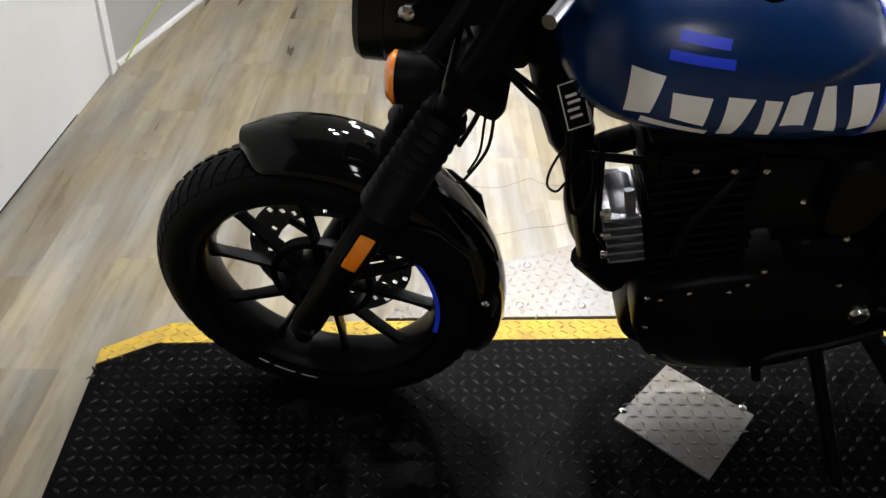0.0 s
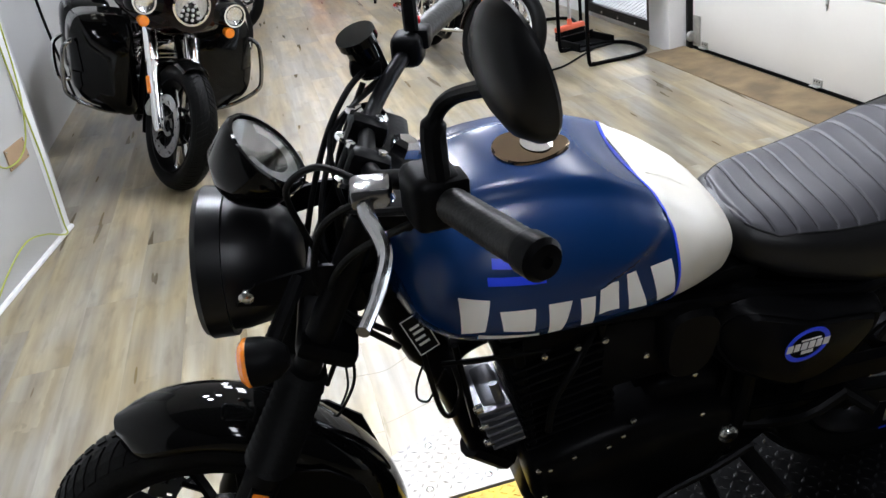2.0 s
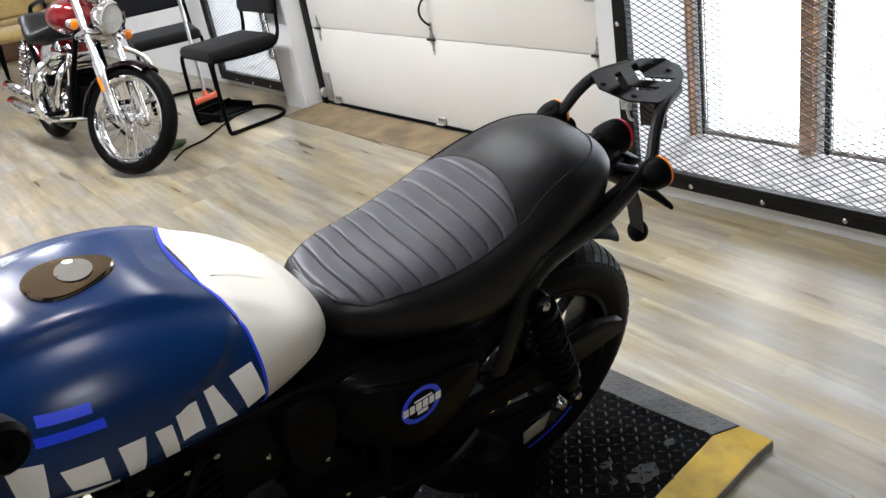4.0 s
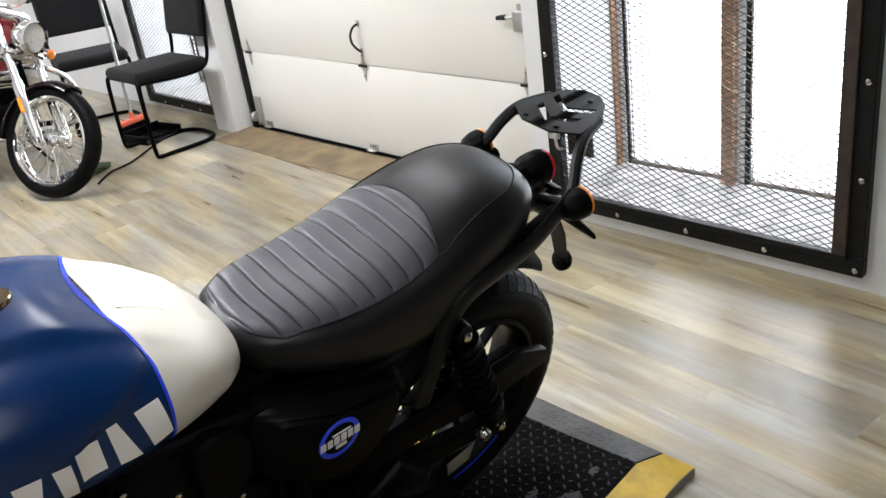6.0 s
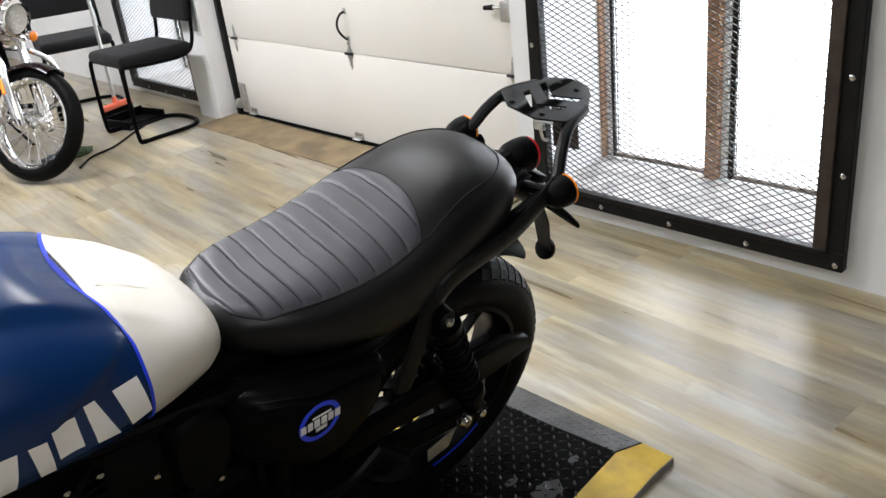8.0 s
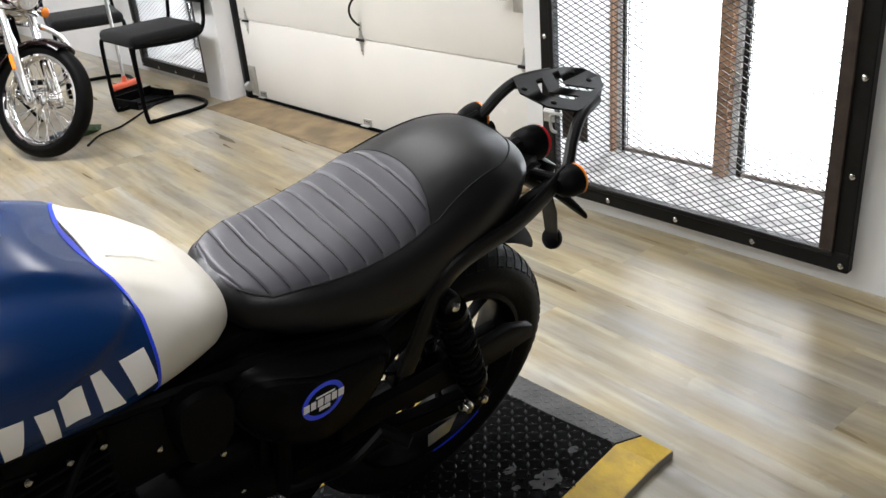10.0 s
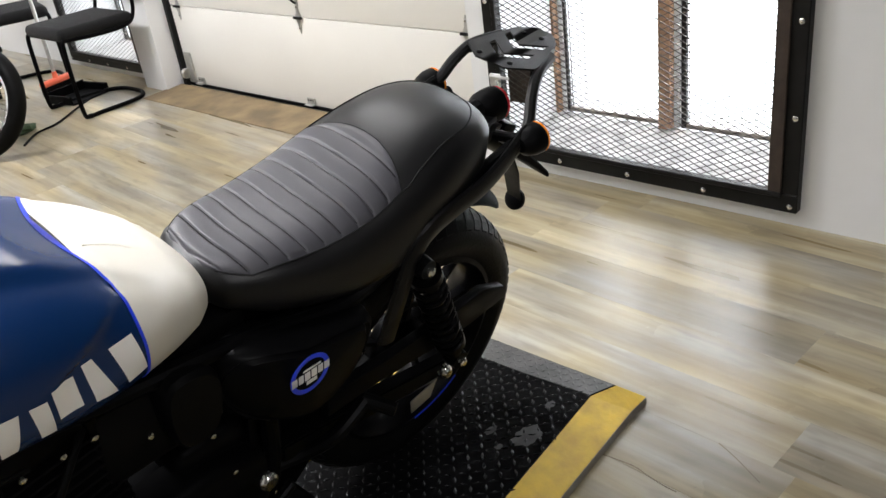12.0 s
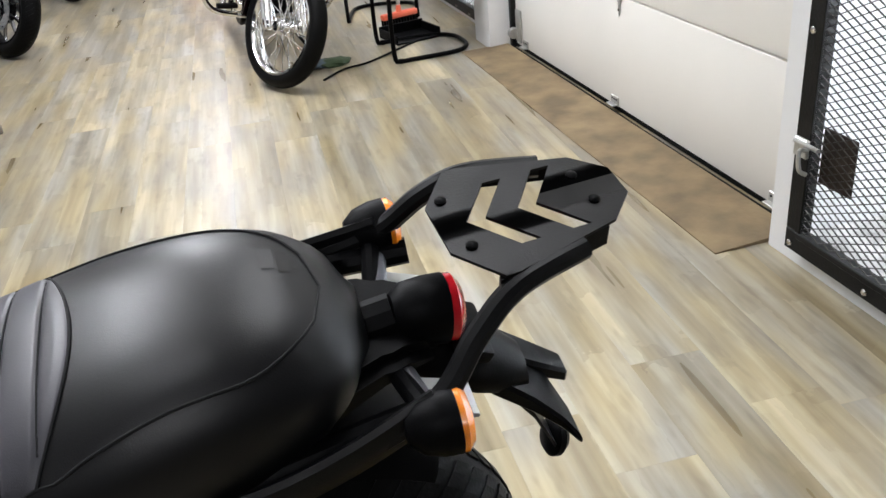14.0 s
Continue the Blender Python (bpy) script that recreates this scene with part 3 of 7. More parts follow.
    if lock:
        bm = B()
        box(bm, (-0.020, b - f - 0.085, 0.355), (0.006, 0.120, 0.150), 0.002)
        part("lock_plate", bm, RUST, w, "rusty steel lock plate")
        bm = B()
        box(bm, (-0.055, b - f + 0.01, 0.37), (0.012, 0.05, 0.05), 0.003)
        tube(bm, curve([(-0.06, b - f - 0.015, 0.37), (-0.085, b - f - 0.02, 0.375), (-0.088, b - f - 0.03, 0.33), (-0.07, b - f - 0.035, 0.315)], 4), 0.006, 8)
        tube(bm, [(-0.062, b - f + 0.03, 0.385), (-0.062, b - f - 0.06, 0.385)], 0.006, 8)
        part("hasp", bm, GALV, w, "galvanised bolt and hasp")
    return w


window("window_1", MA @ Matrix.Translation((EAST, 0, 0)), 1.312, 2.516, 0.057, 2.02, "barred window with black iron frame and expanded mesh", True, 0.44)
window("window_2", MB @ Matrix.Translation((0.11, 0, 0)), 2.72, 3.76, 0.045, 1.95, "further window with a black iron frame and mesh", False, 0.40)
bm = B()
span(bm, (4.4, -2.5, -1.8), (4.42, 9.5, 3.6))
setting("backdrop", bm, DAYGLOW, "bright overcast daylight outside the windows", "backdrop", 0)

# quarter-round trim along the angled stretch of wall
bm = B()
tube(bm, [(-0.652, 3.19, 0.006), (-0.476, 4.11, 0.006)], 0.012, 8)
setting("baseboard", bm, WHITE, "white quarter-round trim at the wall foot", "trim")


# ceiling lights
def ceiling_light(x, y):
    c = thing("ceiling_light", "round white ceiling spotlight, switched on", "ceiling light", Matrix.Translation((x, y, HIGH)), "ceiling spotlights")
    bm = B()
    lathe(bm, [(0.0, 0.0), (0.055, 0.0), (0.06, -0.02), (0.095, -0.06), (0.10, -0.145), (0.09, -0.15), (0.088, -0.08), (0.0, -0.07)], n=24)
    part("housing", bm, PLASTIC, c, "black spotlight housing")
    bm = B()
    lathe(bm, [(0.0, -0.078), (0.083, -0.078), (0.083, -0.084), (0.0, -0.084)], n=24)
    part("bulb", bm, LED, c, "glowing bulb face")


def tube_light(x, y):
    c = thing("tube_light", "long white ceiling tube fitting, switched on", "ceiling light", Matrix.Translation((x, y, HIGH)), "ceiling tube lights")
    bm = B()
    box(bm, (0, 0, -0.025), (0.26, 1.30, 0.05), 0.01, None, 2)
    part("housing", bm, WHITE, c)
    for q in (-0.06, 0.06):
        bm = B()
        tube(bm, [(q, -0.61, -0.066), (q, 0.61, -0.066)], 0.014, 10)
        part("tube", bm, LED, c, "glowing tube")


for _x, _y in SPOTS:
    ceiling_light(_x, _y)
for _x, _y in TUBES:
    tube_light(_x, _y)

# low work platform with tread plate
ZP = 0.045


def lifted(pts, k=0.987):
    """Plan points drawn in a little for the height of the deck."""
    return [(0.5 + (x - 0.5) * k, 0.37 + (y - 0.37) * k) for x, y in pts]


TOP = lifted([(-0.217, 1.607), (-0.113, 1.674), (0.89, 1.714), (2.028, 1.755), (2.054, 1.332), (1.985, 1.357), (1.59, 1.295), (-0.19, 1.03)])
platform = thing("work_platform", "low black tread-plate work platform with yellow edges", "platform")
bm = B()
prism(bm, TOP, 0.0, ZP)
deck = part("deck", bm, TREAD, platform, "", 0)


def inside(p, poly):
    hit, j = False, len(poly) - 1
    for i in range(len(poly)):
        (xi, yi), (xj, yj) = poly[i], poly[j]
        if (yi > p[1]) != (yj > p[1]) and p[0] < (xj - xi) * (p[1] - yi) / (yj - yi) + xi:
            hit = not hit
        j = i
    return hit


def lugs(poly, z, pitch, length, width, high, turn=0.0, skip=()):
    """Raised tread bars in two crossing directions."""
    verts, faces = [], []
    xs, ys = [p[0] for p in poly], [p[1] for p in poly]
    cx, cy = sum(xs) / len(xs), sum(ys) / len(ys)
    ca, sa = math.cos(radians(turn)), math.sin(radians(turn))
    n = int(max(max(xs) - min(xs), max(ys) - min(ys)) / pitch) + 2
    for i in range(-n, n):
        for j in range(-n, n):
            u, v = i * pitch, j * pitch
            x, y = cx + ca * u - sa * v, cy + sa * u + ca * v
            if not inside((x, y), poly) or any(inside((x, y), s) for s in skip):
                continue
            a = radians(turn + (45 if (i + j) % 2 else -45))
            d, s = Vector((math.cos(a), math.sin(a), 0)), Vector((-math.sin(a), math.cos(a), 0))
            c, k = Vector((x, y, z)), len(verts)
            verts += [c - d * length / 2, c - s * width / 2, c + d * length / 2, c + s * width / 2, c - d * length * 0.28 + Vector((0, 0, high)), c + d * length * 0.28 + Vector((0, 0, high))]
            faces += [(k, k + 1, k + 5, k + 4), (k + 1, k + 2, k + 5), (k + 2, k + 3, k + 4, k + 5), (k + 3, k, k + 4)]
    me = bpy.data.meshes.new("tread_pattern")
    me.from_pydata([tuple(v) for v in verts], [], faces)
    return me


def tread(poly, z, pitch, length, width, high, turn, material, parent, skip=()):
    me = lugs(poly, z, pitch, length, width, high, turn, skip)
    me.materials.append(material)
    me.shade_smooth()
    ob = new("tread_pattern", me)
    ob.parent = parent
    return tagged(ob, kind="stuff")


FLAP = lifted([(1.962, 1.55), (1.945, 1.7505), (2.026, 1.753), (2.052, 1.336), (1.987, 1.360)])
DIA = lifted([(0.944, 1.627), (0.810, 1.472), (0.953, 1.327), (1.083, 1.487)])
tread(TOP, ZP, 0.0235, 0.024, 0.0075, 0.0024, 2.0, LUG, deck, (FLAP, DIA))
bm = B()
prism(bm, FLAP, ZP - 0.002, ZP + 0.001)
flap = part("end_flap", bm, mat("worn_grey_tread", (0.07, 0.07, 0.07), 0.42, 0.3, var=0.3, scale=12, bump=0.3), platform, "worn grey end flap", 0)
tread(FLAP, ZP + 0.001, 0.0185, 0.018, 0.006, 0.0014, 2.0, flap.data.materials[0], flap)
for inner, outer in (([(-0.219, 1.609), (-0.113, 1.676), (0.89, 1.716), (2.028, 1.757)], [(-0.224, 1.665), (-0.098, 1.752), (0.90, 1.792), (2.045, 1.860)]), ([(2.054, 1.330), (1.985, 1.355), (1.59, 1.293), (-0.19, 1.028)], [(2.062, 1.254), (2.00, 1.252), (1.65, 1.206), (-0.19, 0.94)])):
    bm = B()
    rings = []
    for p, q in zip(lifted(inner), outer):
        rings.append([(*p, ZP + 0.0005), (*q, 0.022), (*q, 0.0), (*p, 0.0)])
    skin(bm, rings)
    edge = part("yellow_edge", bm, YELLOW, platform, "bevelled yellow painted edge", 0)
    out = 0.0015 if outer[0][1] > 1.5 else -0.0015
    # tread bars that follow the bevel of the far edge
    if out > 0:
        rim = lifted(inner)
        me = lugs(rim + outer[::-1], 0.0, 0.0235, 0.022, 0.0075, 0.0020, 2.0)
        for v in me.vertices:
            y0, y1 = (float(np.interp(v.co.x, [p[0] for p in row], [p[1] for p in row])) for row in (rim, outer))
            k = max(0.0, min(1.0, (v.co.y - y0) / (y1 - y0)))
            v.co.z += ZP + 0.0006 + (0.0222 - ZP) * k
        me.materials.append(YELLOW)
        ob = new("tread_pattern", me)
        ob.parent = edge
        tagged(ob, kind="stuff")
    bm = B()
    skin(bm, [[(x, y, 0.0), (x, y + out, 0.0), (x, y + out, 0.0205), (x, y, 0.0205)] for x, y in outer])
    part("bare_rim", bm, STEELPLATE, edge, "bare steel rim under the yellow paint", 0)
bm = B()
prism(bm, DIA, ZP - 0.001, ZP + 0.004)
plate = part("steel_plate", bm, STEELPLATE, platform, "bare steel tread-plate square", 0)
tread(DIA, ZP + 0.004, 0.0235, 0.024, 0.0075, 0.0018, 45.0, STEELPLATE, plate)
for x, y in ((0.825, 1.478), (1.058, 1.49)):
    bm = B()
    lathe(bm, [(0.008, 0), (0.008, 0.002), (0.004, 0.004), (0, 0.004)], Matrix.Translation((x, y, ZP + 0.0045)), 10)
    part("screw", bm, BOLT, platform)
SILVER = [(0.36, 1.776), (0.90, 1.798), (1.55, 1.838), (1.55, 2.17), (0.826, 2.086), (0.591, 1.977), (0.45, 1.91)]
ramp = thing("tread_ramp", "bare silver tread-plate ramp lying beside the platform", "ramp")
bm = B()
prism(bm, SILVER, 0.0, 0.026)
plate = part("plate", bm, STEELPLATE, ramp, "", 0)
tread(SILVER, 0.026, 0.0235, 0.024, 0.0075, 0.0018, 20.0, STEELPLATE, plate)
for x, y in ((0.66, 1.83), (0.69, 1.985), (0.80, 1.83), (0.85, 2.05), (1.1, 1.86)):
    bm = B()
    lathe(bm, [(0.009, 0), (0.009, 0.002), (0.004, 0.004), (0, 0.004)], Matrix.Translation((x, y, 0.0265)), 10)
    part("screw", bm, BOLT, ramp)

# dried water marks on the deck
DRIED = mat("dried_water_mark", (0.022, 0.022, 0.023), 0.5, var=0.5, scale=30, fine=200, bump=0.2, other=(0.010, 0.010, 0.010), spec=0.3)
spots = random.Random(11)
for cx, cy, rx, ry in ((1.765, 1.372, 0.042, 0.026), (1.731, 1.452, 0.018, 0.010), (1.885, 1.400, 0.016, 0.010), (1.700, 1.400, 0.010, 0.008)):
    bm = B()
    bm.faces.new([bm.verts.new((cx + rx * (1 + spots.uniform(-0.18, 0.18)) * math.cos(2 * math.pi * i / 22), cy + ry * (1 + spots.uniform(-0.18, 0.18)) * math.sin(2 * math.pi * i / 22), ZP + 0.0005)) for i in range(22)])
    part("water_mark", bm, DRIED, deck, "", 0)

# hair cracks across two boards
for pts in ([(0.53, 2.405), (0.555, 2.401), (0.643, 2.394), (0.70, 2.425), (0.743, 2.449), (0.78, 2.42), (0.90, 2.40)], [(0.60, 2.15), (0.638, 2.157), (0.721, 2.189), (0.78, 2.20), (0.851, 2.225), (0.95, 2.21)],
            [(1.854, 1.25), (1.862, 1.202), (1.867, 1.154), (1.86, 1.114), (1.855, 1.07), (1.855, 1.043)], [(2.04, 1.05), (2.02, 1.0), (1.981, 0.923)]):
    bm = B()
    line = curve([(x, y, 0.0008) for x, y in pts], 5)
    half = Vector((0, 0.0016, 0)) if pts[0][0] < 1.5 else Vector((-0.0016, 0, 0))
    skin(bm, [[p - half, p + half] for p in line], caps=False, wrap=False)
    part("crack", bm, CRACK, floor)

# white strip on the end of the partition wall
bm = B()
span(bm, (-0.657, 3.112, 0.0), (-0.642, 3.166, HIGH), 0.002)
setting("trim_end", bm, WHITE, "narrow white strip on the end of the partition", "trim", 0)

# dark strip that stands for the shade in the gap under the partition
bm = B()
slab(bm, [(-0.672, 0.2), (-0.6585, 3.11), (-0.6555, 3.11), (-0.669, 0.2)], 0.006, Matrix.Translation((0, 0, 0.0005)))
setting("trim_gap_shade", bm, IRON, "dark strip for the shade in the gap along the partition foot", "trim", 0)

# wheels for all the motorcycles; the wheel turns about y
def tyre_mesh(bm, R, wide, rim, n=64):
    h = R - rim
    prof = []
    for a in range(-100, 101, 20):
        t = radians(a)
        prof.append((rim + h * 0.42 + h * 0.58 * math.cos(t), wide / 2 * math.sin(t)))
    prof = [(rim - 0.004, -wide * 0.36)] + prof + [(rim - 0.004, wide * 0.36)]
    return lathe(bm, prof, Y_AXIS, n, closed=True)


def tread_blocks(bm, R, wide, n=60):
    """Slanting tread bars standing proud of the tyre."""
    for i in range(n):
        a = 2 * math.pi * i / n
        for s in (-1, 1):
            rows = []
            for k in range(4):
                q = s * wide / 2 * (0.12 + 0.24 * k)
                t = math.asin(min(1, abs(q) / (wide / 2)))
                h = (R - 0.22) * 0.58
                r = R - h * (1 - math.cos(t)) + 0.0026
                b = a + s * 0.0 + 0.035 * k
                rows.append([(r * math.cos(b + d), q, r * math.sin(b + d)) for d in (-0.034, 0.034)] + [((r - 0.006) * math.cos(b + d), q, (r - 0.006) * math.sin(b + d)) for d in (0.034, -0.034)])
            skin(bm, rows)
    return bm


def rim_mesh(bm, rim, wide, n=56):
    w = wide * 0.40
    return lathe(bm, [(rim + 0.004, -w), (rim - 0.006, -w - 0.002), (rim - 0.014, -w + 0.006), (rim - 0.020, -w * 0.5), (rim - 0.024, 0), (rim - 0.020, w * 0.5), (rim - 0.014, w - 0.006), (rim - 0.006, w + 0.002), (rim + 0.004, w)], Y_AXIS, n, closed=True)


def disc_mesh(bm, r0, r1, y, holes=12, wavy=0.0):
    n = 96
    ring = lambda r, yy: [((r + wavy * math.sin(a * 10)) * math.cos(a), yy, (r + wavy * math.sin(a * 10)) * math.sin(a)) for a in (2 * math.pi * i / n for i in range(n))]
    skin(bm, [ring(r0, y - 0.0022), ring(r1, y - 0.0022), ring(r1, y + 0.0022), ring(r0, y + 0.0022)], closed=True)
    return bm


def drilled_disc(bm, r0, r1, y, n=96):
    """A flat ring with rows of square holes through it."""
    rows = [r0 + (r1 - r0) * f for f in (0, 0.18, 0.36, 0.46, 0.64, 0.74, 0.92, 1.0)]
    p = [[bm.verts.new((r * math.cos(2 * math.pi * i / n), y - 0.002, r * math.sin(2 * math.pi * i / n))) for i in range(n)] for r in rows]
    for j in range(len(rows) - 1):
        for i in range(n):
            if (j, i % 8) not in ((1, 0), (3, 2), (5, 4)):
                bm.faces.new((p[j][i], p[j][(i + 1) % n], p[j + 1][(i + 1) % n], p[j + 1][i]))
    up = bmesh.ops.extrude_face_region(bm, geom=bm.faces[:])
    bmesh.ops.translate(bm, vec=(0, 0.004, 0), verts=[v for v in up["geom"] if isinstance(v, bmesh.types.BMVert)])
    bmesh.ops.recalc_face_normals(bm, faces=bm.faces[:])
    return bm


def cast_wheel(name, parent, R, wide, rim, pairs=5, accent=None, disc=None, disc_r=0.15, turn=0.0, spoke=None):
    bm = B()
    rim_mesh(bm, rim, wide)
    w = part(name, bm, SATIN, parent, "black cast alloy wheel")
    bm = B()
    tyre_mesh(bm, R, wide, rim)
    part("tyre", bm, RUBBER, w, "black road tyre with slanted tread")
    bm = B()
    tread_blocks(bm, R, wide)
    tagged(part("tread_pattern", bm, RUBBER, w, "", 0), kind="stuff")
    for i in range(pairs):
        for s in (-1, 1):
            a = 2 * math.pi * (i + turn) / pairs
            a0, a1 = a + s * 0.20, a + s * 0.31
            p = lambda r, t, y: Vector((r * math.cos(t), y, r * math.sin(t)))
            bm = B()
            rows = []
            for f in (0, 0.3, 0.65, 0.88, 1.0):
                r, t = 0.045 + (rim - 0.064) * f, a0 + (a1 - a0) * f
                hw, hy = 0.0064 - 0.0016 * f + (0.007 if f == 1.0 else 0.001 if f > 0.8 else 0.004 if f == 0 else 0.0), 0.0135 - 0.0035 * f
                c, u = p(r, t, 0), Vector((-math.sin(t), 0, math.cos(t)))
                rows.append([c + u * hw * 0.7 - Vector((0, hy, 0)), c + u * hw, c + u * hw * 0.7 + Vector((0, hy, 0)), c - u * hw * 0.7 + Vector((0, hy, 0)), c - u * hw, c - u * hw * 0.7 - Vector((0, hy, 0))])
            skin(bm, rows)
            part("spoke", bm, spoke or SATIN, w)
    bm = B()
    lathe(bm, [(0.012, -0.055), (0.028, -0.055), (0.036, -0.04), (0.052, -0.024), (0.055, 0.0), (0.052, 0.024), (0.036, 0.04), (0.028, 0.055), (0.012, 0.055)], Y_AXIS, 28)
    part("hub", bm, SATIN, w)
    bm = B()
    lathe(bm, [(0.080, -0.009), (0.083, -0.012), (0.091, -0.012), (0.094, -0.009), (0.094, 0.009), (0.091, 0.012), (0.083, 0.012), (0.080, 0.009)], Y_AXIS, 40, closed=True)
    part("spoke_web", bm, SATIN, w)
    if disc is not None:
        bm = B()
        drilled_disc(bm, disc_r * 0.66, disc_r, disc)
        part("brake_disc", bm, DISC, w, "steel brake disc with drilled holes", 20)
        for i in range(6):
            bm = B()
            t = 2 * math.pi * i / 6
            tube(bm, [(0.055 * math.cos(t), disc, 0.055 * math.sin(t)), (disc_r * 0.72 * math.cos(t + 0.2), disc, disc_r * 0.72 * math.sin(t + 0.2))], 0.008, 6)
            part("disc_arm", bm, SATIN, w)
        bm = B()
        disc_mesh(bm, 0.030, 0.047, disc - 0.012, wavy=0.0)
        for i in range(36):
            t = 2 * math.pi * i / 36
            box(bm, (0.047 * math.cos(t), disc - 0.012, 0.047 * math.sin(t)), (0.003, 0.004, 0.004), 0)
        part("sensor_ring", bm, DISC, w, "steel toothed sensor ring")
    if accent:
        bm = B()
        for a0, a1 in (accent,):
            ring = []
            for i in range(25):
                t = radians(a0 + (a1 - a0) * i / 24)
                ring.append([(r * math.cos(t), -wide * 0.42 - 0.004, r * math.sin(t)) for r in (rim - 0.012, rim - 0.004)])
            skin(bm, ring, wrap=False)
        part("rim_tape", bm, ACCENT, w, "bright blue rim tape")
        for a0, a1 in ((238, 243), (246, 256), (259, 267)) if name == "front_wheel" else ():
            bm = B()
            ring = []
            for i in range(7):
                t = radians(a0 + (a1 - a0) * i / 6)
                ring.append([(r * math.cos(t), -wide * 0.455, r * math.sin(t)) for r in (rim + 0.012, rim + 0.024)])
            skin(bm, ring, wrap=False)
            part("sidewall_print", bm, PRINT, w, "pale sidewall print bar")
    return w


def spoked_wheel(name, parent, R, wide, rim, count=40, material=None, disc=None):
    bm = B()
    rim_mesh(bm, rim, wide)
    w = part(name, bm, material or CHROME, parent, "chrome laced wire wheel")
    bm = B()
    tyre_mesh(bm, R, wide, rim)
    part("tyre", bm, RUBBER, w, "black road tyre")
    for i in range(count):
        a = 2 * math.pi * i / count
        s = -1 if i % 2 else 1
        b = a + (0.5 if (i // 2) % 2 else -0.5)
        bm = B()
        tube(bm, [(0.035 * math.cos(b), s * 0.028, 0.035 * math.sin(b)), ((rim - 0.018) * math.cos(a), s * 0.006, (rim - 0.018) * math.sin(a))], 0.0022, 5)
        part("spoke", bm, CHROME, w)
    bm = B()
    lathe(bm, [(0.010, -0.06), (0.024, -0.06), (0.024, -0.042), (0.042, -0.034), (0.042, -0.026), (0.022, -0.018), (0.022, 0.018), (0.042, 0.026), (0.042, 0.034), (0.024, 0.042), (0.024, 0.06), (0.010, 0.06)], Y_AXIS, 24)
    part("hub", bm, CHROME, w)
    if disc is not None:
        bm = B()
        disc_mesh(bm, 0.085, 0.145, disc)
        part("brake_disc", bm, DISC, w)
    return w


# ---------------------------------------------------------------- the blue roadster on the platform
# x to its tail, y to its own right, z up, from the ground under the front axle
LEAN_DEG, STEER_DEG = 16.6, -12.0
BIKE = Matrix.Translation((0.264, 1.592, ZP)) @ pose(0, 0, 0, 0, -0.4, 1.7) @ pose(0, 0, 0, LEAN_DEG, 0, 0) @ Matrix.Scale(0.985, 4)
bike = thing("motorcycle", "blue and cream roadster motorcycle leaning on its side stand", "motorcycle", BIKE)
FR, RR = 0.294, 0.314
HEAD = Vector((math.sin(radians(25)), 0, math.cos(radians(25))))
PIVOT = Vector((-0.095, 0, 0))
TURNED = Matrix.Translation(PIVOT) @ Matrix.Rotation(radians(STEER_DEG), 4, HEAD) @ Matrix.Translation(-PIVOT)


def steered(ob):
    ob.matrix_basis = TURNED @ ob.matrix_basis
    return ob


def fork_at(d, y):
    """A point d metres up the fork leg from the axle."""
    return Vector((0, y, FR)) + HEAD * d


# front wheel and mudguard
w = cast_wheel("front_wheel", bike, FR, 0.112, 0.222, accent=(-12, 36), disc=0.055, disc_r=0.15, turn=0.12)
w.matrix_basis = TURNED @ Matrix.Translation((0, 0, FR))
bm = B()
rows = []
for i in range(31):
    t = radians(-20 + 129 * i / 30)
    r0 = 0.325 + 0.017 * math.exp(-((math.degrees(t) - 82) / 36) ** 2)
    taper = math.sqrt(max(0.0, 1 - (1 - min(1.0, (min(i, 30 - i) + 0.35) / 4.0)) ** 2)) ** 0.8
    ring = []
    for k in range(13):
        a = radians(-88 + 176 * k / 12)
        ring.append((0.070 * taper * math.sin(a), r0 - 0.050 * (1 - math.cos(a))))
    for k in range(12, -1, -1):
        a = radians(-88 + 176 * k / 12)
        ring.append((0.067 * taper * math.sin(a), r0 - 0.004 - 0.050 * (1 - math.cos(a))))
    rows.append([(r * math.cos(t), q, FR + r * math.sin(t)) for q, r in ring])
skin(bm, rows)
steered(part("front_mudguard", bm, GLOSS, bike, "gloss black front mudguard", 62))
for s in (-1, 1):
    bm = B()
    m = Matrix.Translation((0, s * 0.074, FR)) @ Y_AXIS
    poly = [(0.105, 0.165), (0.16, 0.165), (0.205, 0.135), (0.245, 0.075), (0.285, 0.09), (0.262, 0.18), (0.21, 0.225), (0.14, 0.235), (0.085, 0.205)]
    slab(bm, poly, 0.004, m)
    steered(part("mudguard_stay", bm, SATIN, bike))
for t in (14, 62):
    bm = B()
    lathe(bm, [(0.007, 0), (0.007, 0.003), (0.004, 0.006), (0, 0.006)], Matrix.Translation((0.302 * math.cos(radians(t)), -0.070, FR + 0.302 * math.sin(radians(t)))) @ pose(0, 0, 0, 90, 0, 0), 10)
    steered(part("mudguard_bolt", bm, BOLT, bike))

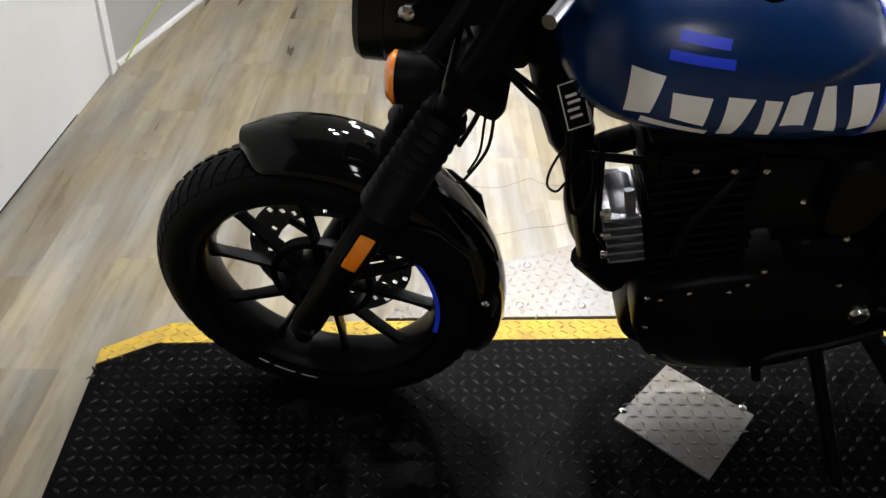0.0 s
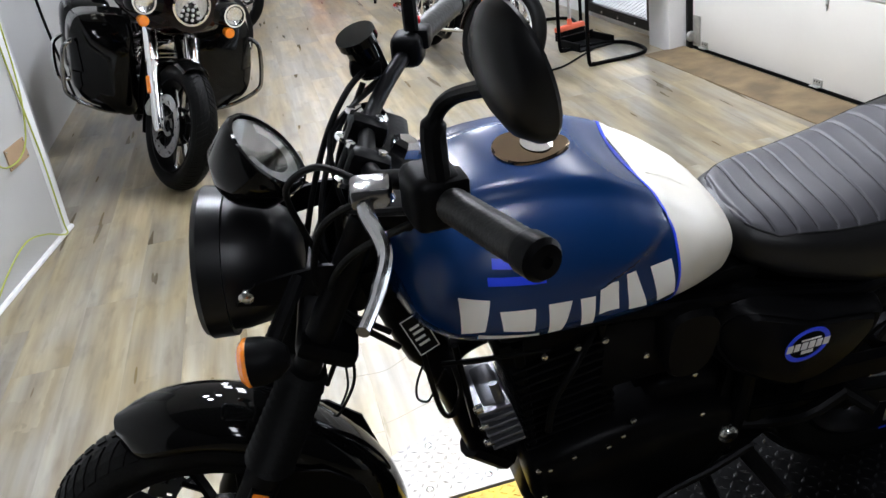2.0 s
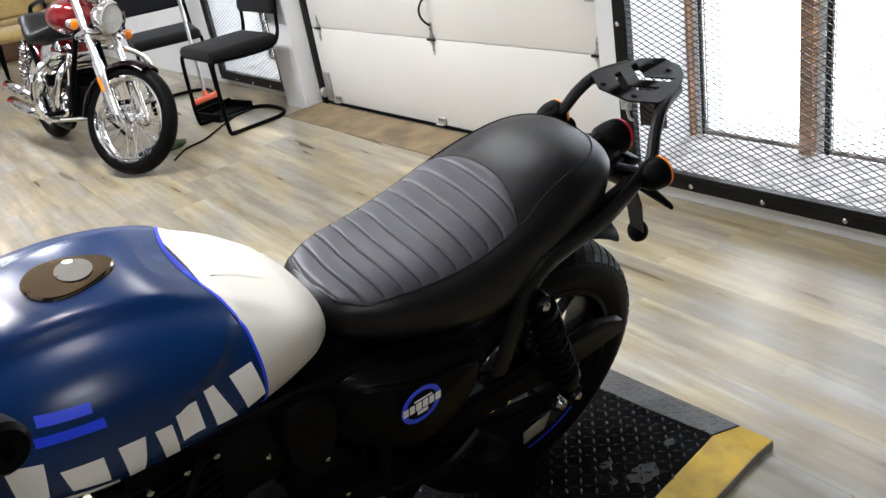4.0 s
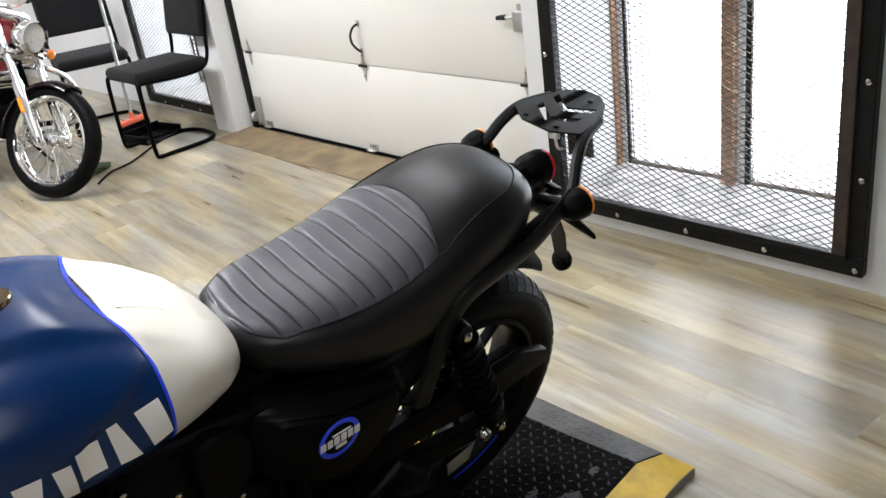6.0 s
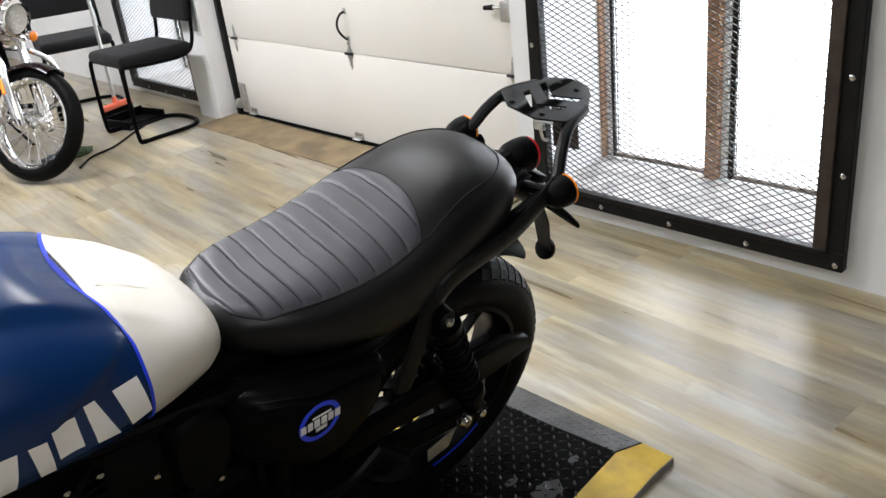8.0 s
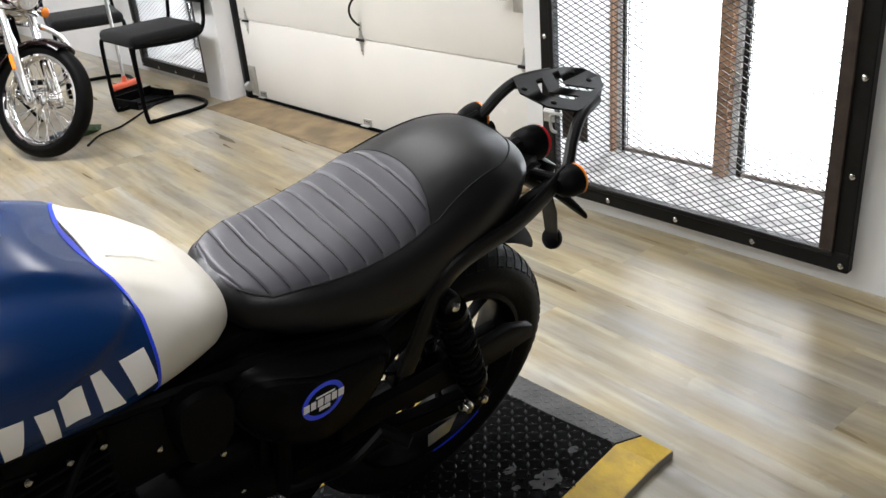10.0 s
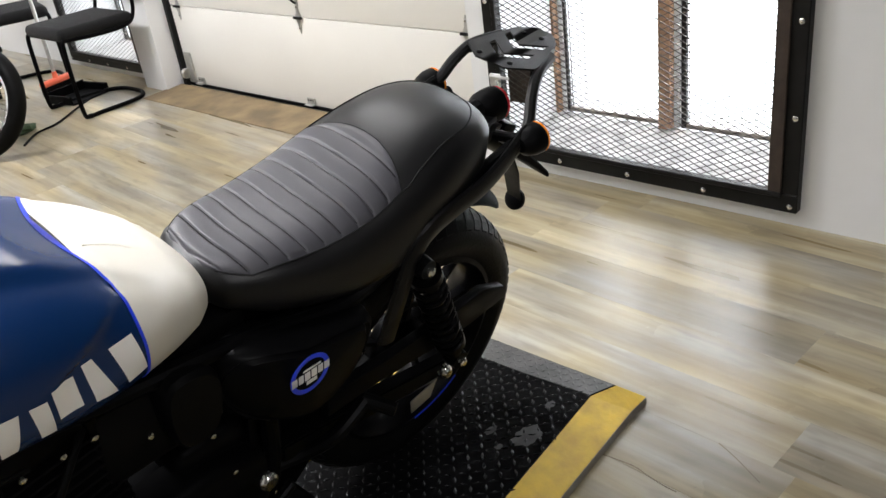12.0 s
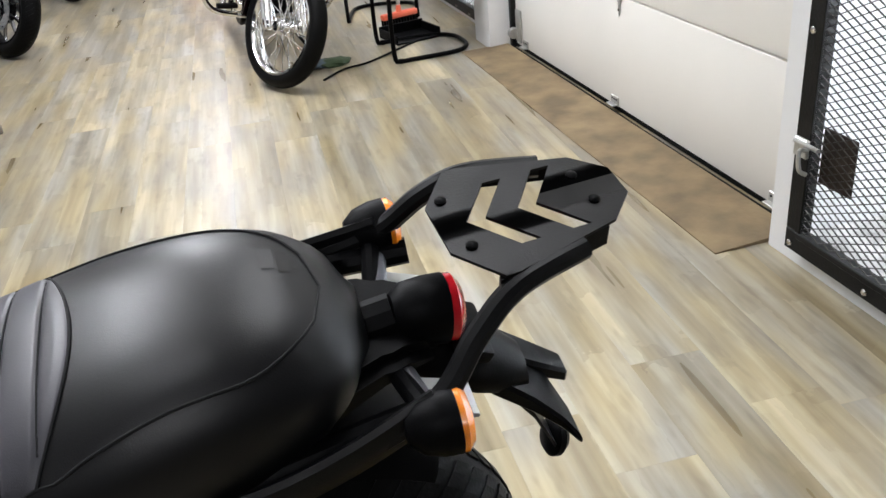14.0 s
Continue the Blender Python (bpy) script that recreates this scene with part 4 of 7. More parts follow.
# fork
for s in (-1, 1):
    y = s * 0.098
    bm = B()
    tube(bm, [fork_at(d, y) for d in (-0.035, -0.03, 0.0, 0.05, 0.16, 0.32, 0.33)], [0.014, 0.022, 0.027, 0.026, 0.029, 0.030, 0.026], 16)
    lathe(bm, [(0.0, -0.004), (0.013, -0.004), (0.016, 0.0), (0.016, 0.03)], Matrix.Translation((0, y + s * 0.036, FR)) @ pose(0, 0, 0, 90 * s, 0, 0), 14)
    leg = steered(part("fork_leg", bm, SATIN, bike, "satin black fork slider"))
    bm = B()
    pts, rr = [], []
    for i in range(45):
        pts.append(fork_at(0.315 + 0.205 * i / 44, y))
        rr.append(0.034 + 0.0055 * math.sin(i * math.pi / 2) - 0.006 * i / 44)
    tube(bm, pts, rr, 18)
    part("gaiter", bm, RUBBER, leg, "ribbed black rubber fork gaiter")
    bm = B()
    tube(bm, [fork_at(0.50, y), fork_at(0.81, y)], 0.0205, 16)
    part("stanchion", bm, SATIN, leg)
    bm = B()
    c = fork_at(0.235, y + s * 0.029)
    box(bm, c, (0.026, 0.010, 0.082), 0.004, pose(0, 0, 0, 0, 25, 0), 2)
    part("reflector", bm, ORANGE, leg, "amber side reflector")
    bm = B()
    c = fork_at(0.235, y + s * 0.026)
    box(bm, c, (0.034, 0.010, 0.094), 0.004, pose(0, 0, 0, 0, 25, 0), 2)
    part("reflector_base", bm, PLASTIC, leg)
bm = B()
lathe(bm, [(0.010, -0.13), (0.010, 0.13)], Matrix.Translation((0, 0, FR)) @ Y_AXIS, 12)
steered(part("front_axle", bm, BOLT, bike))
bm = B()
box(bm, (0.075, 0.085, FR + 0.10), (0.05, 0.045, 0.10), 0.012, pose(0, 0, 0, 0, 35, 0), 2)
steered(part("brake_caliper", bm, SATIN, bike))
for d, n in ((0.56, "lower_yoke"), (0.795, "upper_yoke")):
    bm = B()
    c = fork_at(d, 0) + Vector((0.016, 0, 0))
    box(bm, c, (0.085, 0.25, 0.034), 0.012, pose(0, 0, 0, 0, 25, 0), 2)
    steered(part(n, bm, SATIN, bike))
for s in (-1, 1):
    bm = B()
    lathe(bm, [(0.024, 0), (0.024, 0.012), (0.018, 0.018), (0, 0.018)], along(fork_at(0.807, s * 0.098), fork_at(0.95, s * 0.098)), 18)
    steered(part("fork_cap", bm, CHROME, bike, "chrome fork top cap"))
bm = B()
lathe(bm, [(0.020, 0), (0.020, 0.014), (0.012, 0.02), (0, 0.02)], along(fork_at(0.81, 0) + Vector((0.04, 0, 0)), fork_at(0.95, 0) + Vector((0.04, 0, 0))), 6)
steered(part("stem_nut", bm, CHROME, bike))

# headlight, instrument
LX = Vector((0.136, 0, 0.886))
FWD = Vector((-math.cos(radians(3)), 0, math.sin(radians(3))))
bm = B()
mh = along(LX, LX + FWD)
lathe(bm, [(0.0, -0.098), (0.036, -0.094), (0.066, -0.078), (0.086, -0.046), (0.094, -0.016), (0.096, 0.0), (0.103, 0.0), (0.105, 0.03), (0.100, 0.038), (0.085, 0.036), (0.083, 0.02), (0, 0.016)], mh, 40)
hl = steered(part("headlight", bm, SHELL, bike, "round black headlight shell"))
bm = B()
lens_shape(bm, LX + FWD * 0.024, 0.084, 0.016, FWD, 32)
part("lens", bm, GLASS, hl)
bm = B()
lathe(bm, [(0, 0.010), (0.03, 0.011), (0.08, 0.022), (0.08, 0.019), (0, 0.007)], mh, 32)
part("reflector_bowl", bm, CHROME, hl)
for s in (-1, 1):
    bm = B()
    slab(bm, [(0.0, -0.016), (0.05, -0.02), (0.13, 0.0), (0.15, 0.03), (0.12, 0.034), (0.03, 0.016)], 0.006, Matrix.Translation((0.150, s * 0.100, 0.906)) @ pose(0, 0, 0, 90, 0, 0))
    br = steered(part("headlight_bracket", bm, SATIN, bike))
    bm = B()
    lathe(bm, [(0.010, 0), (0.010, 0.006), (0.005, 0.009), (0, 0.009)], Matrix.Translation((0.166, s * 0.105, 0.906)) @ pose(0, 0, 0, 90 * (1 if s < 0 else -1), 0, 0), 10)
    part("bracket_bolt", bm, BOLT, br, "bright bracket bolt")
DC = Vector((0.206, -0.004, 1.046))
DUP = Vector((0.745, 0, 0.667)).normalized()
bm = B()
md = along(DC, DC + DUP) @ Matrix.Scale(1.12, 4)
lathe(bm, [(0.0, -0.060), (0.028, -0.056), (0.049, -0.035), (0.055, -0.005), (0.056, 0.006), (0.054, 0.011), (0.050, 0.012), (0.048, 0.004), (0, 0.003)], md, 36)
dash = steered(part("speedometer", bm, GLOSS, bike, "round black speedometer pod"))
bm = B()
lathe(bm, [(0.0, 0.005), (0.048, 0.005), (0.048, 0.009), (0.0, 0.010)], md, 32)
part("dial_glass", bm, GLASS, dash)
bm = B()
lathe(bm, [(0.030, 0.0035), (0.045, 0.0035), (0.045, 0.0042), (0.030, 0.0042)], md, 32, (-210, 30))
part("dial_marks", bm, GALV, dash)

# handlebar with grips, switch blocks, levers, mirrors
bm = B()
bar = [(0.490, -0.372, 1.072), (0.435, -0.25, 1.060), (0.395, -0.17, 1.045), (0.358, -0.09, 1.012), (0.350, 0.0, 1.008), (0.358, 0.09, 1.012), (0.395, 0.17, 1.040), (0.435, 0.25, 1.052), (0.505, 0.405, 1.055)]
tube(bm, curve(bar, 7), 0.0112, 12)
hb = steered(part("handlebar", bm, SATIN, bike, "black tubular handlebar"))
hb.matrix_basis = hb.matrix_basis @ Matrix.Translation((-0.012, -0.020, 1.106)) @ pose(0, 0, 0, -4.5, 0, 0) @ Matrix.Translation((0, 0, -1.06))
for s in (-1, 1):
    e0, e1 = Vector((0.435, s * 0.255, 1.058)), Vector((0.488 if s < 0 else 0.500, s * (0.366 if s < 0 else 0.395), 1.070 if s < 0 else 1.055))
    bm = B()
    n = 26
    tube(bm, [e0 + (e1 - e0) * i / n for i in range(n + 1)], [0.0175 + 0.0009 * (i % 2) for i in range(n + 1)], 16)
    part("grip", bm, GRIP, hb, "ribbed black rubber grip")
    bm = B()
    d = (e1 - e0).normalized()
    lathe(bm, [(0.0, 0.0), (0.019, 0.0), (0.0205, 0.004), (0.0205, 0.024), (0.016, 0.030), (0.006, 0.031), (0.006, 0.026), (0, 0.026)], along(e1, e1 + d), 18)
    part("bar_end", bm, SATIN, hb)
    bm = B()
    c = Vector((0.418, s * 0.218, 1.052))
    box(bm, c, (0.056, 0.062, 0.062) if s < 0 else (0.046, 0.052, 0.048), 0.014, pose(0, 0, 0, 0, 0, 14 * s * -1), 3)
    box(bm, c + Vector((0.02, s * 0.01, 0.012)), (0.03, 0.035, 0.03), 0.006, pose(0, 0, 0, 0, 0, -14 * s), 2)
    part("switch_block", bm, PLASTIC, hb, "black switch block")
    bm = B()
    p0 = Vector((0.352, s * 0.185, 1.045))
    tube(bm, curve([p0, (0.350, s * 0.215, 1.036), (0.366, s * 0.275, 1.026), (0.356, s * 0.335, 1.018), (0.342, s * 0.380, 1.013)], 6), [0.009] * 6 + [0.0085] * 6 + [0.0075] * 6 + [0.0065] * 6 + [0.0065], 10)
    part("clutch_lever" if s < 0 else "brake_lever", bm, SMOKED, hb, "polished dark alloy lever")
    bm = B()
    box(bm, p0 + Vector((0.004, 0, 0.0)), (0.045, 0.042, 0.026), 0.008, None, 2)
    part("lever_clamp", bm, SMOKED if s < 0 else SATIN, hb)
    bm = B()
    b0 = Vector((0.425, s * (0.235 if s < 0 else 0.215), 1.080))
    mc = b0 + (Vector((0.060, -0.143, 0.154)) if s < 0 else Vector((0.056, 0.115, 0.280)))
    high = 0.0 if s < 0 else 0.13
    st = curve([b0, b0 + Vector((0.0, s * 0.0, 0.055)), b0 + Vector((0.018 - high * 0.1, s * 0.012, 0.085 + high)), mc - Vector((0.010, s * 0.052, 0.030))], 6)
    if s < 0:
        tube(bm, st, [0.013] * 7 + [0.008] * (len(st) - 7), 10)
    else:
        tube(bm, st, 0.0048, 10)
    mr = part("mirror", bm, PLASTIC if s < 0 else SMOKED, hb, "round handlebar mirror on a bent stem")
    if s > 0:
        bm = B()
        tube(bm, st[:9], [0.011] * 6 + [0.009, 0.008, 0.006], 10)
        part("stem_boot", bm, RUBBER, mr, "black rubber stem boot")
    face = Vector((0.88, -s * 0.35, 0.25)).normalized()
    mm = along(mc, mc - face) @ Matrix.Diagonal((0.68, 0.84, 0.9, 1.0)) @ pose(0, 0, 0, 0, 0, 30 * s)
    bm = B()
    lathe(bm, [(0.0, 0.032), (0.03, 0.030), (0.055, 0.021), (0.069, 0.008), (0.072, 0.0), (0.070, -0.004), (0.066, -0.004), (0.066, 0.0), (0, 0.0)], mm, 32)
    part("mirror_shell", bm, SHELL, mr, "smooth black mirror shell")
    bm = B()
    lathe(bm, [(0.0, -0.0005), (0.0655, -0.0005), (0.0655, -0.0025), (0.0, -0.0025)], mm, 32)
    part("mirror_glass", bm, MIRROR, mr)
for x, y in ((0.342, -0.05), (0.342, 0.05)):
    bm = B()
    box(bm, (x + 0.008, y, 1.004), (0.052, 0.034, 0.044), 0.01, pose(0, 0, 0, 0, 25, 0), 2)
    rc = part("bar_clamp", bm, SATIN, hb)
    for q in (-0.018, 0.018):
        bm = B()
        lathe(bm, [(0.006, 0), (0.006, 0.006), (0, 0.007)], Matrix.Translation((x + 0.008 + q, y, 1.027 - q * 0.45)) @ pose(0, 0, 0, 0, 25, 0), 8)
        part("clamp_bolt", bm, CHROME, rc)
bm = B()
mR = Matrix.Translation((0.357, 0.185, 1.062)) @ pose(0, 0, 0, 12, -18, 0)
lathe(bm, [(0, -0.03), (0.022, -0.03), (0.024, 0.02), (0.029, 0.021), (0.029, 0.034), (0.0, 0.035)], mR, 20)
part("brake_reservoir", bm, GLOSS, hb, "black brake fluid reservoir")
bm = B()
box(bm, (0.432, 0.262, 1.078), (0.018, 0.020, 0.010), 0.004, None, 2)
part("kill_switch", bm, RED, hb, "red engine stop switch")


# control cables and hoses
for name, pts, r in (("clutch_cable", [(0.352, -0.172, 1.046), (0.30, -0.130, 1.052), (0.255, -0.085, 1.005), (0.262, -0.055, 0.93), (0.285, -0.045, 0.86)], 0.0042), ("brake_hose", [(0.355, 0.170, 1.045), (0.328, 0.135, 1.030), (0.295, 0.100, 0.985), (0.262, 0.085, 0.90), (0.235, 0.078, 0.80)], 0.0045), ("throttle_cable", [(0.405, 0.205, 1.030), (0.345, 0.150, 1.012), (0.30, 0.095, 0.985), (0.305, 0.045, 0.92), (0.33, 0.03, 0.86)], 0.0040), ("wiring_sleeve", [(0.405, -0.205, 1.028), (0.355, -0.150, 1.000), (0.315, -0.095, 0.975), (0.305, -0.055, 0.92), (0.30, -0.04, 0.85)], 0.0055)):
    bm = B()
    tube(bm, curve(pts, 7), r, 8)
    part(name, bm, RUBBER, hb)
for y in (-0.062, 0.062):
    bm = B()
    lathe(bm, [(0.0115, 0), (0.0125, 0.003), (0.0125, 0.007), (0.007, 0.010), (0, 0.010)], Matrix.Translation((0.318, y, 0.992)) @ pose(0, 0, 0, 0, 25, 0), 6)
    part("yoke_bolt", bm, CHROME, hb, "chrome yoke bolt")

# turn signals
def signal(c, axis, parent, stem):
    c, axis = Vector(c), Vector(axis).normalized()
    bm = B()
    lathe(bm, [(0, -0.047), (0.013, -0.045), (0.024, -0.033), (0.0295, -0.015), (0.0305, 0.0), (0.0, 0.0)], along(c, c + axis), 22)
    tube(bm, [c - axis * 0.018, stem], [0.011, 0.010], 10)
    s = part("turn_signal", bm, PLASTIC, parent, "small round black turn signal")
    bm = B()
    lathe(bm, [(0.0295, 0.0), (0.0305, 0.005), (0.025, 0.011), (0.013, 0.014), (0, 0.015)], along(c, c + axis), 22)
    part("lens", bm, ORANGE, s, "amber lens")
    return s


for s in (-1, 1):
    ob = signal((0.174, s * 0.198, 0.878), (-1, 0, -0.06), bike, (0.235, s * 0.105, 0.925))
    steered(ob)

# tank: rows of (x, half width, top, bottom, height of the widest line)
TANK = [(0.330, 0.040, 0.905, 0.835, 0.868), (0.355, 0.118, 0.945, 0.795, 0.865), (0.40, 0.160, 0.968, 0.770, 0.863), (0.47, 0.178, 0.985, 0.757, 0.860), (0.55, 0.184, 0.987, 0.750, 0.858), (0.63, 0.181, 0.974, 0.745, 0.852), (0.70, 0.168, 0.949, 0.742, 0.845), (0.76, 0.146, 0.918, 0.738, 0.832), (0.82, 0.112, 0.873, 0.735, 0.808), (0.856, 0.074, 0.826, 0.737, 0.784), (0.876, 0.034, 0.792, 0.748, 0.768)]
SPLIT = 0.712


def tank_shift(x, y, z):
    """How far the rows lean forward towards the tank top, most of all beside the pinstripe."""
    return -0.030 * max(0.0, 1 - (y / 0.135) ** 2) ** 1.5 * (1 if z > 0.85 else 0) * math.exp(-((x - 0.712) / 0.09) ** 2)


def ease(t):
    t = max(0.0, min(1.0, t))
    return t * t * (3 - 2 * t)


def knee_dent(x, z):
    """Depth of the shallow knee recess under an arched crease on each flank."""
    brow = 0.886 + 0.34 * (x - 0.585) - 1.1 * max(0.0, x - 0.70) ** 2
    return 0.0085 * ease((x - 0.575) / 0.035) * (1 - ease((x - 0.77) / 0.06)) * ease((brow - z) / 0.012) * (1 - ease((brow - 0.028 - z) / 0.055))


def tank_y(x, z):
    w, top, low, mid = eased(TANK, x)
    t = (z - mid) / (top - mid) if z > mid else (mid - z) / (mid - low)
    e = 2.5 if z > mid else 2.3
    return w * max(0.0, 1 - min(1.0, abs(t)) ** e) ** (1 / e) - knee_dent(x, z)


def tank_ring(x, n=176, grow=0.0):
    w, top, low, mid = eased(TANK, x)
    out = []
    for i in range(n):
        a = 2 * math.pi * i / n
        c, s = math.cos(a), math.sin(a)
        e = 2.5 if s > 0 else 2.3
        y = (w + grow) * math.copysign(abs(c) ** (2 / e), c)
        z = mid + math.copysign(abs(s) ** (2 / e), s) * ((top - mid if s > 0 else mid - low) + grow)
        if abs(y) > 0.04:
            y -= math.copysign(knee_dent(x, z), y)
        # shallow raised spine that carries the filler cap
        if s > 0:
            edge = 0.078 + 0.10 * (x - 0.50)
            z += 0.012 / (1 + math.exp((abs(y) - edge) / 0.0045)) * max(0.0, min(1.0, (x - 0.36) / 0.08)) * max(0.0, min(1.0, (0.80 - x) / 0.14))
        out.append((x + tank_shift(x, y, z), y, z))
    return out


def stations(a, b, n):
    return [a + (b - a) * i / n for i in range(n + 1)]


bm = B()
skin(bm, [tank_ring(x) for x in stations(0.330, SPLIT, 34)])
tank = part("fuel_tank", bm, BLUE, bike, "satin blue fuel tank", 50)
bm = B()
skin(bm, [tank_ring(x) for x in stations(SPLIT, 0.876, 20)])
part("tank_rear_panel", bm, CREAM, tank, "cream painted rear of the tank", 50)
bm = B()
skin(bm, [tank_ring(x, 176, 0.0010) for x in stations(SPLIT - 0.0038, SPLIT + 0.0006, 2)])
part("tank_stripe", bm, ACCENT, tank, "thin bright blue pinstripe", 50)
# filler cap
bm = B()
zc = 0.9978
mc = Matrix.Translation((0.551, -0.008, zc)) @ pose(0, 0, 0, 0, 4, 0)
rings = []
for r, h in ((1.0, -0.012), (1.0, 0.0015), (0.96, 0.004), (0.5, 0.0055), (0.02, 0.006)):
    rings.append([mc @ Vector((0.051 * r * math.cos(a) + 0.007 * r * max(0, math.cos(a)) ** 3, 0.037 * r * math.sin(a) * (1 - 0.20 * math.cos(a)), h)) for a in (2 * math.pi * i / 40 for i in range(40))])
skin(bm, rings)
cap = part("filler_cap", bm, CAPMETAL, tank, "polished bronze flush filler cap")
bm = B()
lathe(bm, [(0.0, 0.004), (0.020, 0.005), (0.022, 0.007), (0.010, 0.009), (0, 0.009)], mc @ Matrix.Translation((0.010, 0, 0)), 20)
part("key_cover", bm, CHROME, cap)


def tank_patch(bm, quad, off=0.0012, k=4):
    """A patch on the tank's left side between four corners in (x, z)."""
    (a, b, c, d) = [Vector((x, z)) for x, z in quad]
    rows = []
    for i in range(k + 1):
        u = i / k
        row = []
        for j in range(k + 1):
            v = j / k
            p = (a * (1 - u) + b * u) * (1 - v) + (d * (1 - u) + c * u) * v
            row.append((p.x, -tank_y(p.x, p.y) - off, p.y))
        rows.append(row)
    return skin(bm, rows, caps=False, wrap=False)


# side marking: a row of plain slanted cream blocks, and two small blue bars
marks = [
    [(0.403, 0.841), (0.432, 0.845), (0.440, 0.899), (0.402, 0.904)], [(0.424, 0.826), (0.506, 0.812), (0.506, 0.822), (0.424, 0.838)],
    [(0.456, 0.842), (0.497, 0.832), (0.497, 0.877), (0.451, 0.880)], [(0.518, 0.815), (0.536, 0.817), (0.546, 0.878), (0.514, 0.880)],
    [(0.563, 0.818), (0.581, 0.817), (0.578, 0.875), (0.557, 0.877)], [(0.587, 0.835), (0.617, 0.834), (0.615, 0.880), (0.585, 0.883)],
    [(0.632, 0.827), (0.662, 0.819), (0.641, 0.886), (0.627, 0.886)], [(0.678, 0.819), (0.707, 0.822), (0.698, 0.881), (0.664, 0.883)],
]
for quad in marks:
    bm = B()
    tank_patch(bm, quad, 0.0012, 6)
    part("tank_marking", bm, MARKING, tank, "plain cream block marking")
for quad in ([(0.449, 0.935), (0.505, 0.931), (0.507, 0.941), (0.451, 0.945)], [(0.440, 0.917), (0.513, 0.912), (0.513, 0.923), (0.441, 0.927)]):
    bm = B()
    tank_patch(bm, quad)
    part("tank_badge", bm, ACCENT, tank, "bright blue badge bar")

# seat: rows of (x, half width, top, bottom)
SEAT = [(0.856, 0.045, 0.800, 0.750), (0.88, 0.086, 0.815, 0.735), (0.945, 0.118, 0.822, 0.705), (1.03, 0.138, 0.822, 0.680), (1.12, 0.148, 0.838, 0.660), (1.20, 0.150, 0.862, 0.668), (1.28, 0.144, 0.884, 0.692), (1.35, 0.132, 0.892, 0.722), (1.41, 0.114, 0.884, 0.750), (1.455, 0.082, 0.862, 0.780), (1.480, 0.036, 0.832, 0.800)]


def seat_ring(x, n=48):
    w, top, low = eased(SEAT, x)
    mid = low + (top - low) * 0.45
    out = []
    for i in range(n):
        a = 2 * math.pi * i / n
        c, s = math.cos(a), math.sin(a)
        e = 2.9 if s > 0 else 3.2
        y = w * math.copysign(abs(c) ** (2 / e), c)
        y *= 1.0 - 0.10 * max(0.0, s) ** 2
        z = mid + math.copysign(abs(s) ** (2 / e), s) * (top - mid if s > 0 else mid - low)
        out.append((x, y, z))
    return out


def seat_z(x, y):
    """Height of the seat's top at x, y."""
    r = [p for p in seat_ring(x, 96) if p[2] > 0.5]
    r = sorted(r, key=lambda p: -p[2])[:40]
    r.sort(key=lambda p: p[1])
    ys, zs = [p[1] for p in r], [p[2] for p in r]
    return float(np.interp(y, ys, zs))


bm = B()
skin(bm, [seat_ring(x) for x in stations(0.856, 1.480, 60)])
seat = part("seat", bm, VINYL, bike, "black vinyl dual seat", 60)


def panel_half(x):
    return eased([(0.872, 0.040), (0.884, 0.066), (0.92, 0.094), (0.99, 0.108), (1.09, 0.120), (1.17, 0.122), (1.23, 0.114), (1.30, 0.106)], x)[0]


# pleated front panel: flat rolls across the seat, ending in an arc
NX, NY, BACK = 240, 36, 0.034
PLEAT0, PLEAT1, PITCH = 0.874, 1.196, 0.0312
bm = B()
rows = []
for i in range(NX + 1):
    u = i / NX
    row = []
    for j in range(NY + 1):
        v = -1 + 2 * j / NY
        x = PLEAT0 + (PLEAT1 - PLEAT0) * u + BACK * (1 - v * v) * u ** 3
        y = v * panel_half(x)
        ph = ((x - 0.02 * (1 - v * v) * u ** 3 - 0.012 * v * v - PLEAT0) / PITCH) % 1.0
        groove = math.exp(-(min(ph, 1 - ph) / 0.055) ** 2)
        edge = min(1.0, (1 - abs(v)) / 0.07, (1 - u) / 0.03 + 0.02, u / 0.03 + 0.02)
        row.append((x, y, seat_z(x, y) + 0.0006 + (0.0032 + 0.0008 * math.sin(math.pi * ph) - 0.0036 * groove) * math.sqrt(max(0.0, edge))))
    rows.append(row)
skin(bm, rows, caps=False, wrap=False)
part("pleated_panel", bm, PANEL, seat, "grey ribbed seat panel", 80)
for g in range(1, 11):
    bm = B()
    pts = []
    for j in range(1, NY):
        v = -1 + 2 * j / NY
        x = PLEAT0 + PITCH * g
        for _ in range(4):
            u = (x - PLEAT0) / (PLEAT1 - PLEAT0 + BACK * (1 - v * v))
            x = PLEAT0 + PITCH * g + 0.02 * (1 - v * v) * max(0.0, min(1.0, u)) ** 3 + 0.012 * v * v
        y = v * panel_half(x)
        if x < PLEAT1 + BACK * (1 - v * v) - 0.006:
            pts.append((x, y, seat_z(x, y) + 0.0012))
    tube(bm, pts, 0.0010, 5)
    part("pleat_seam", bm, THREAD, seat)
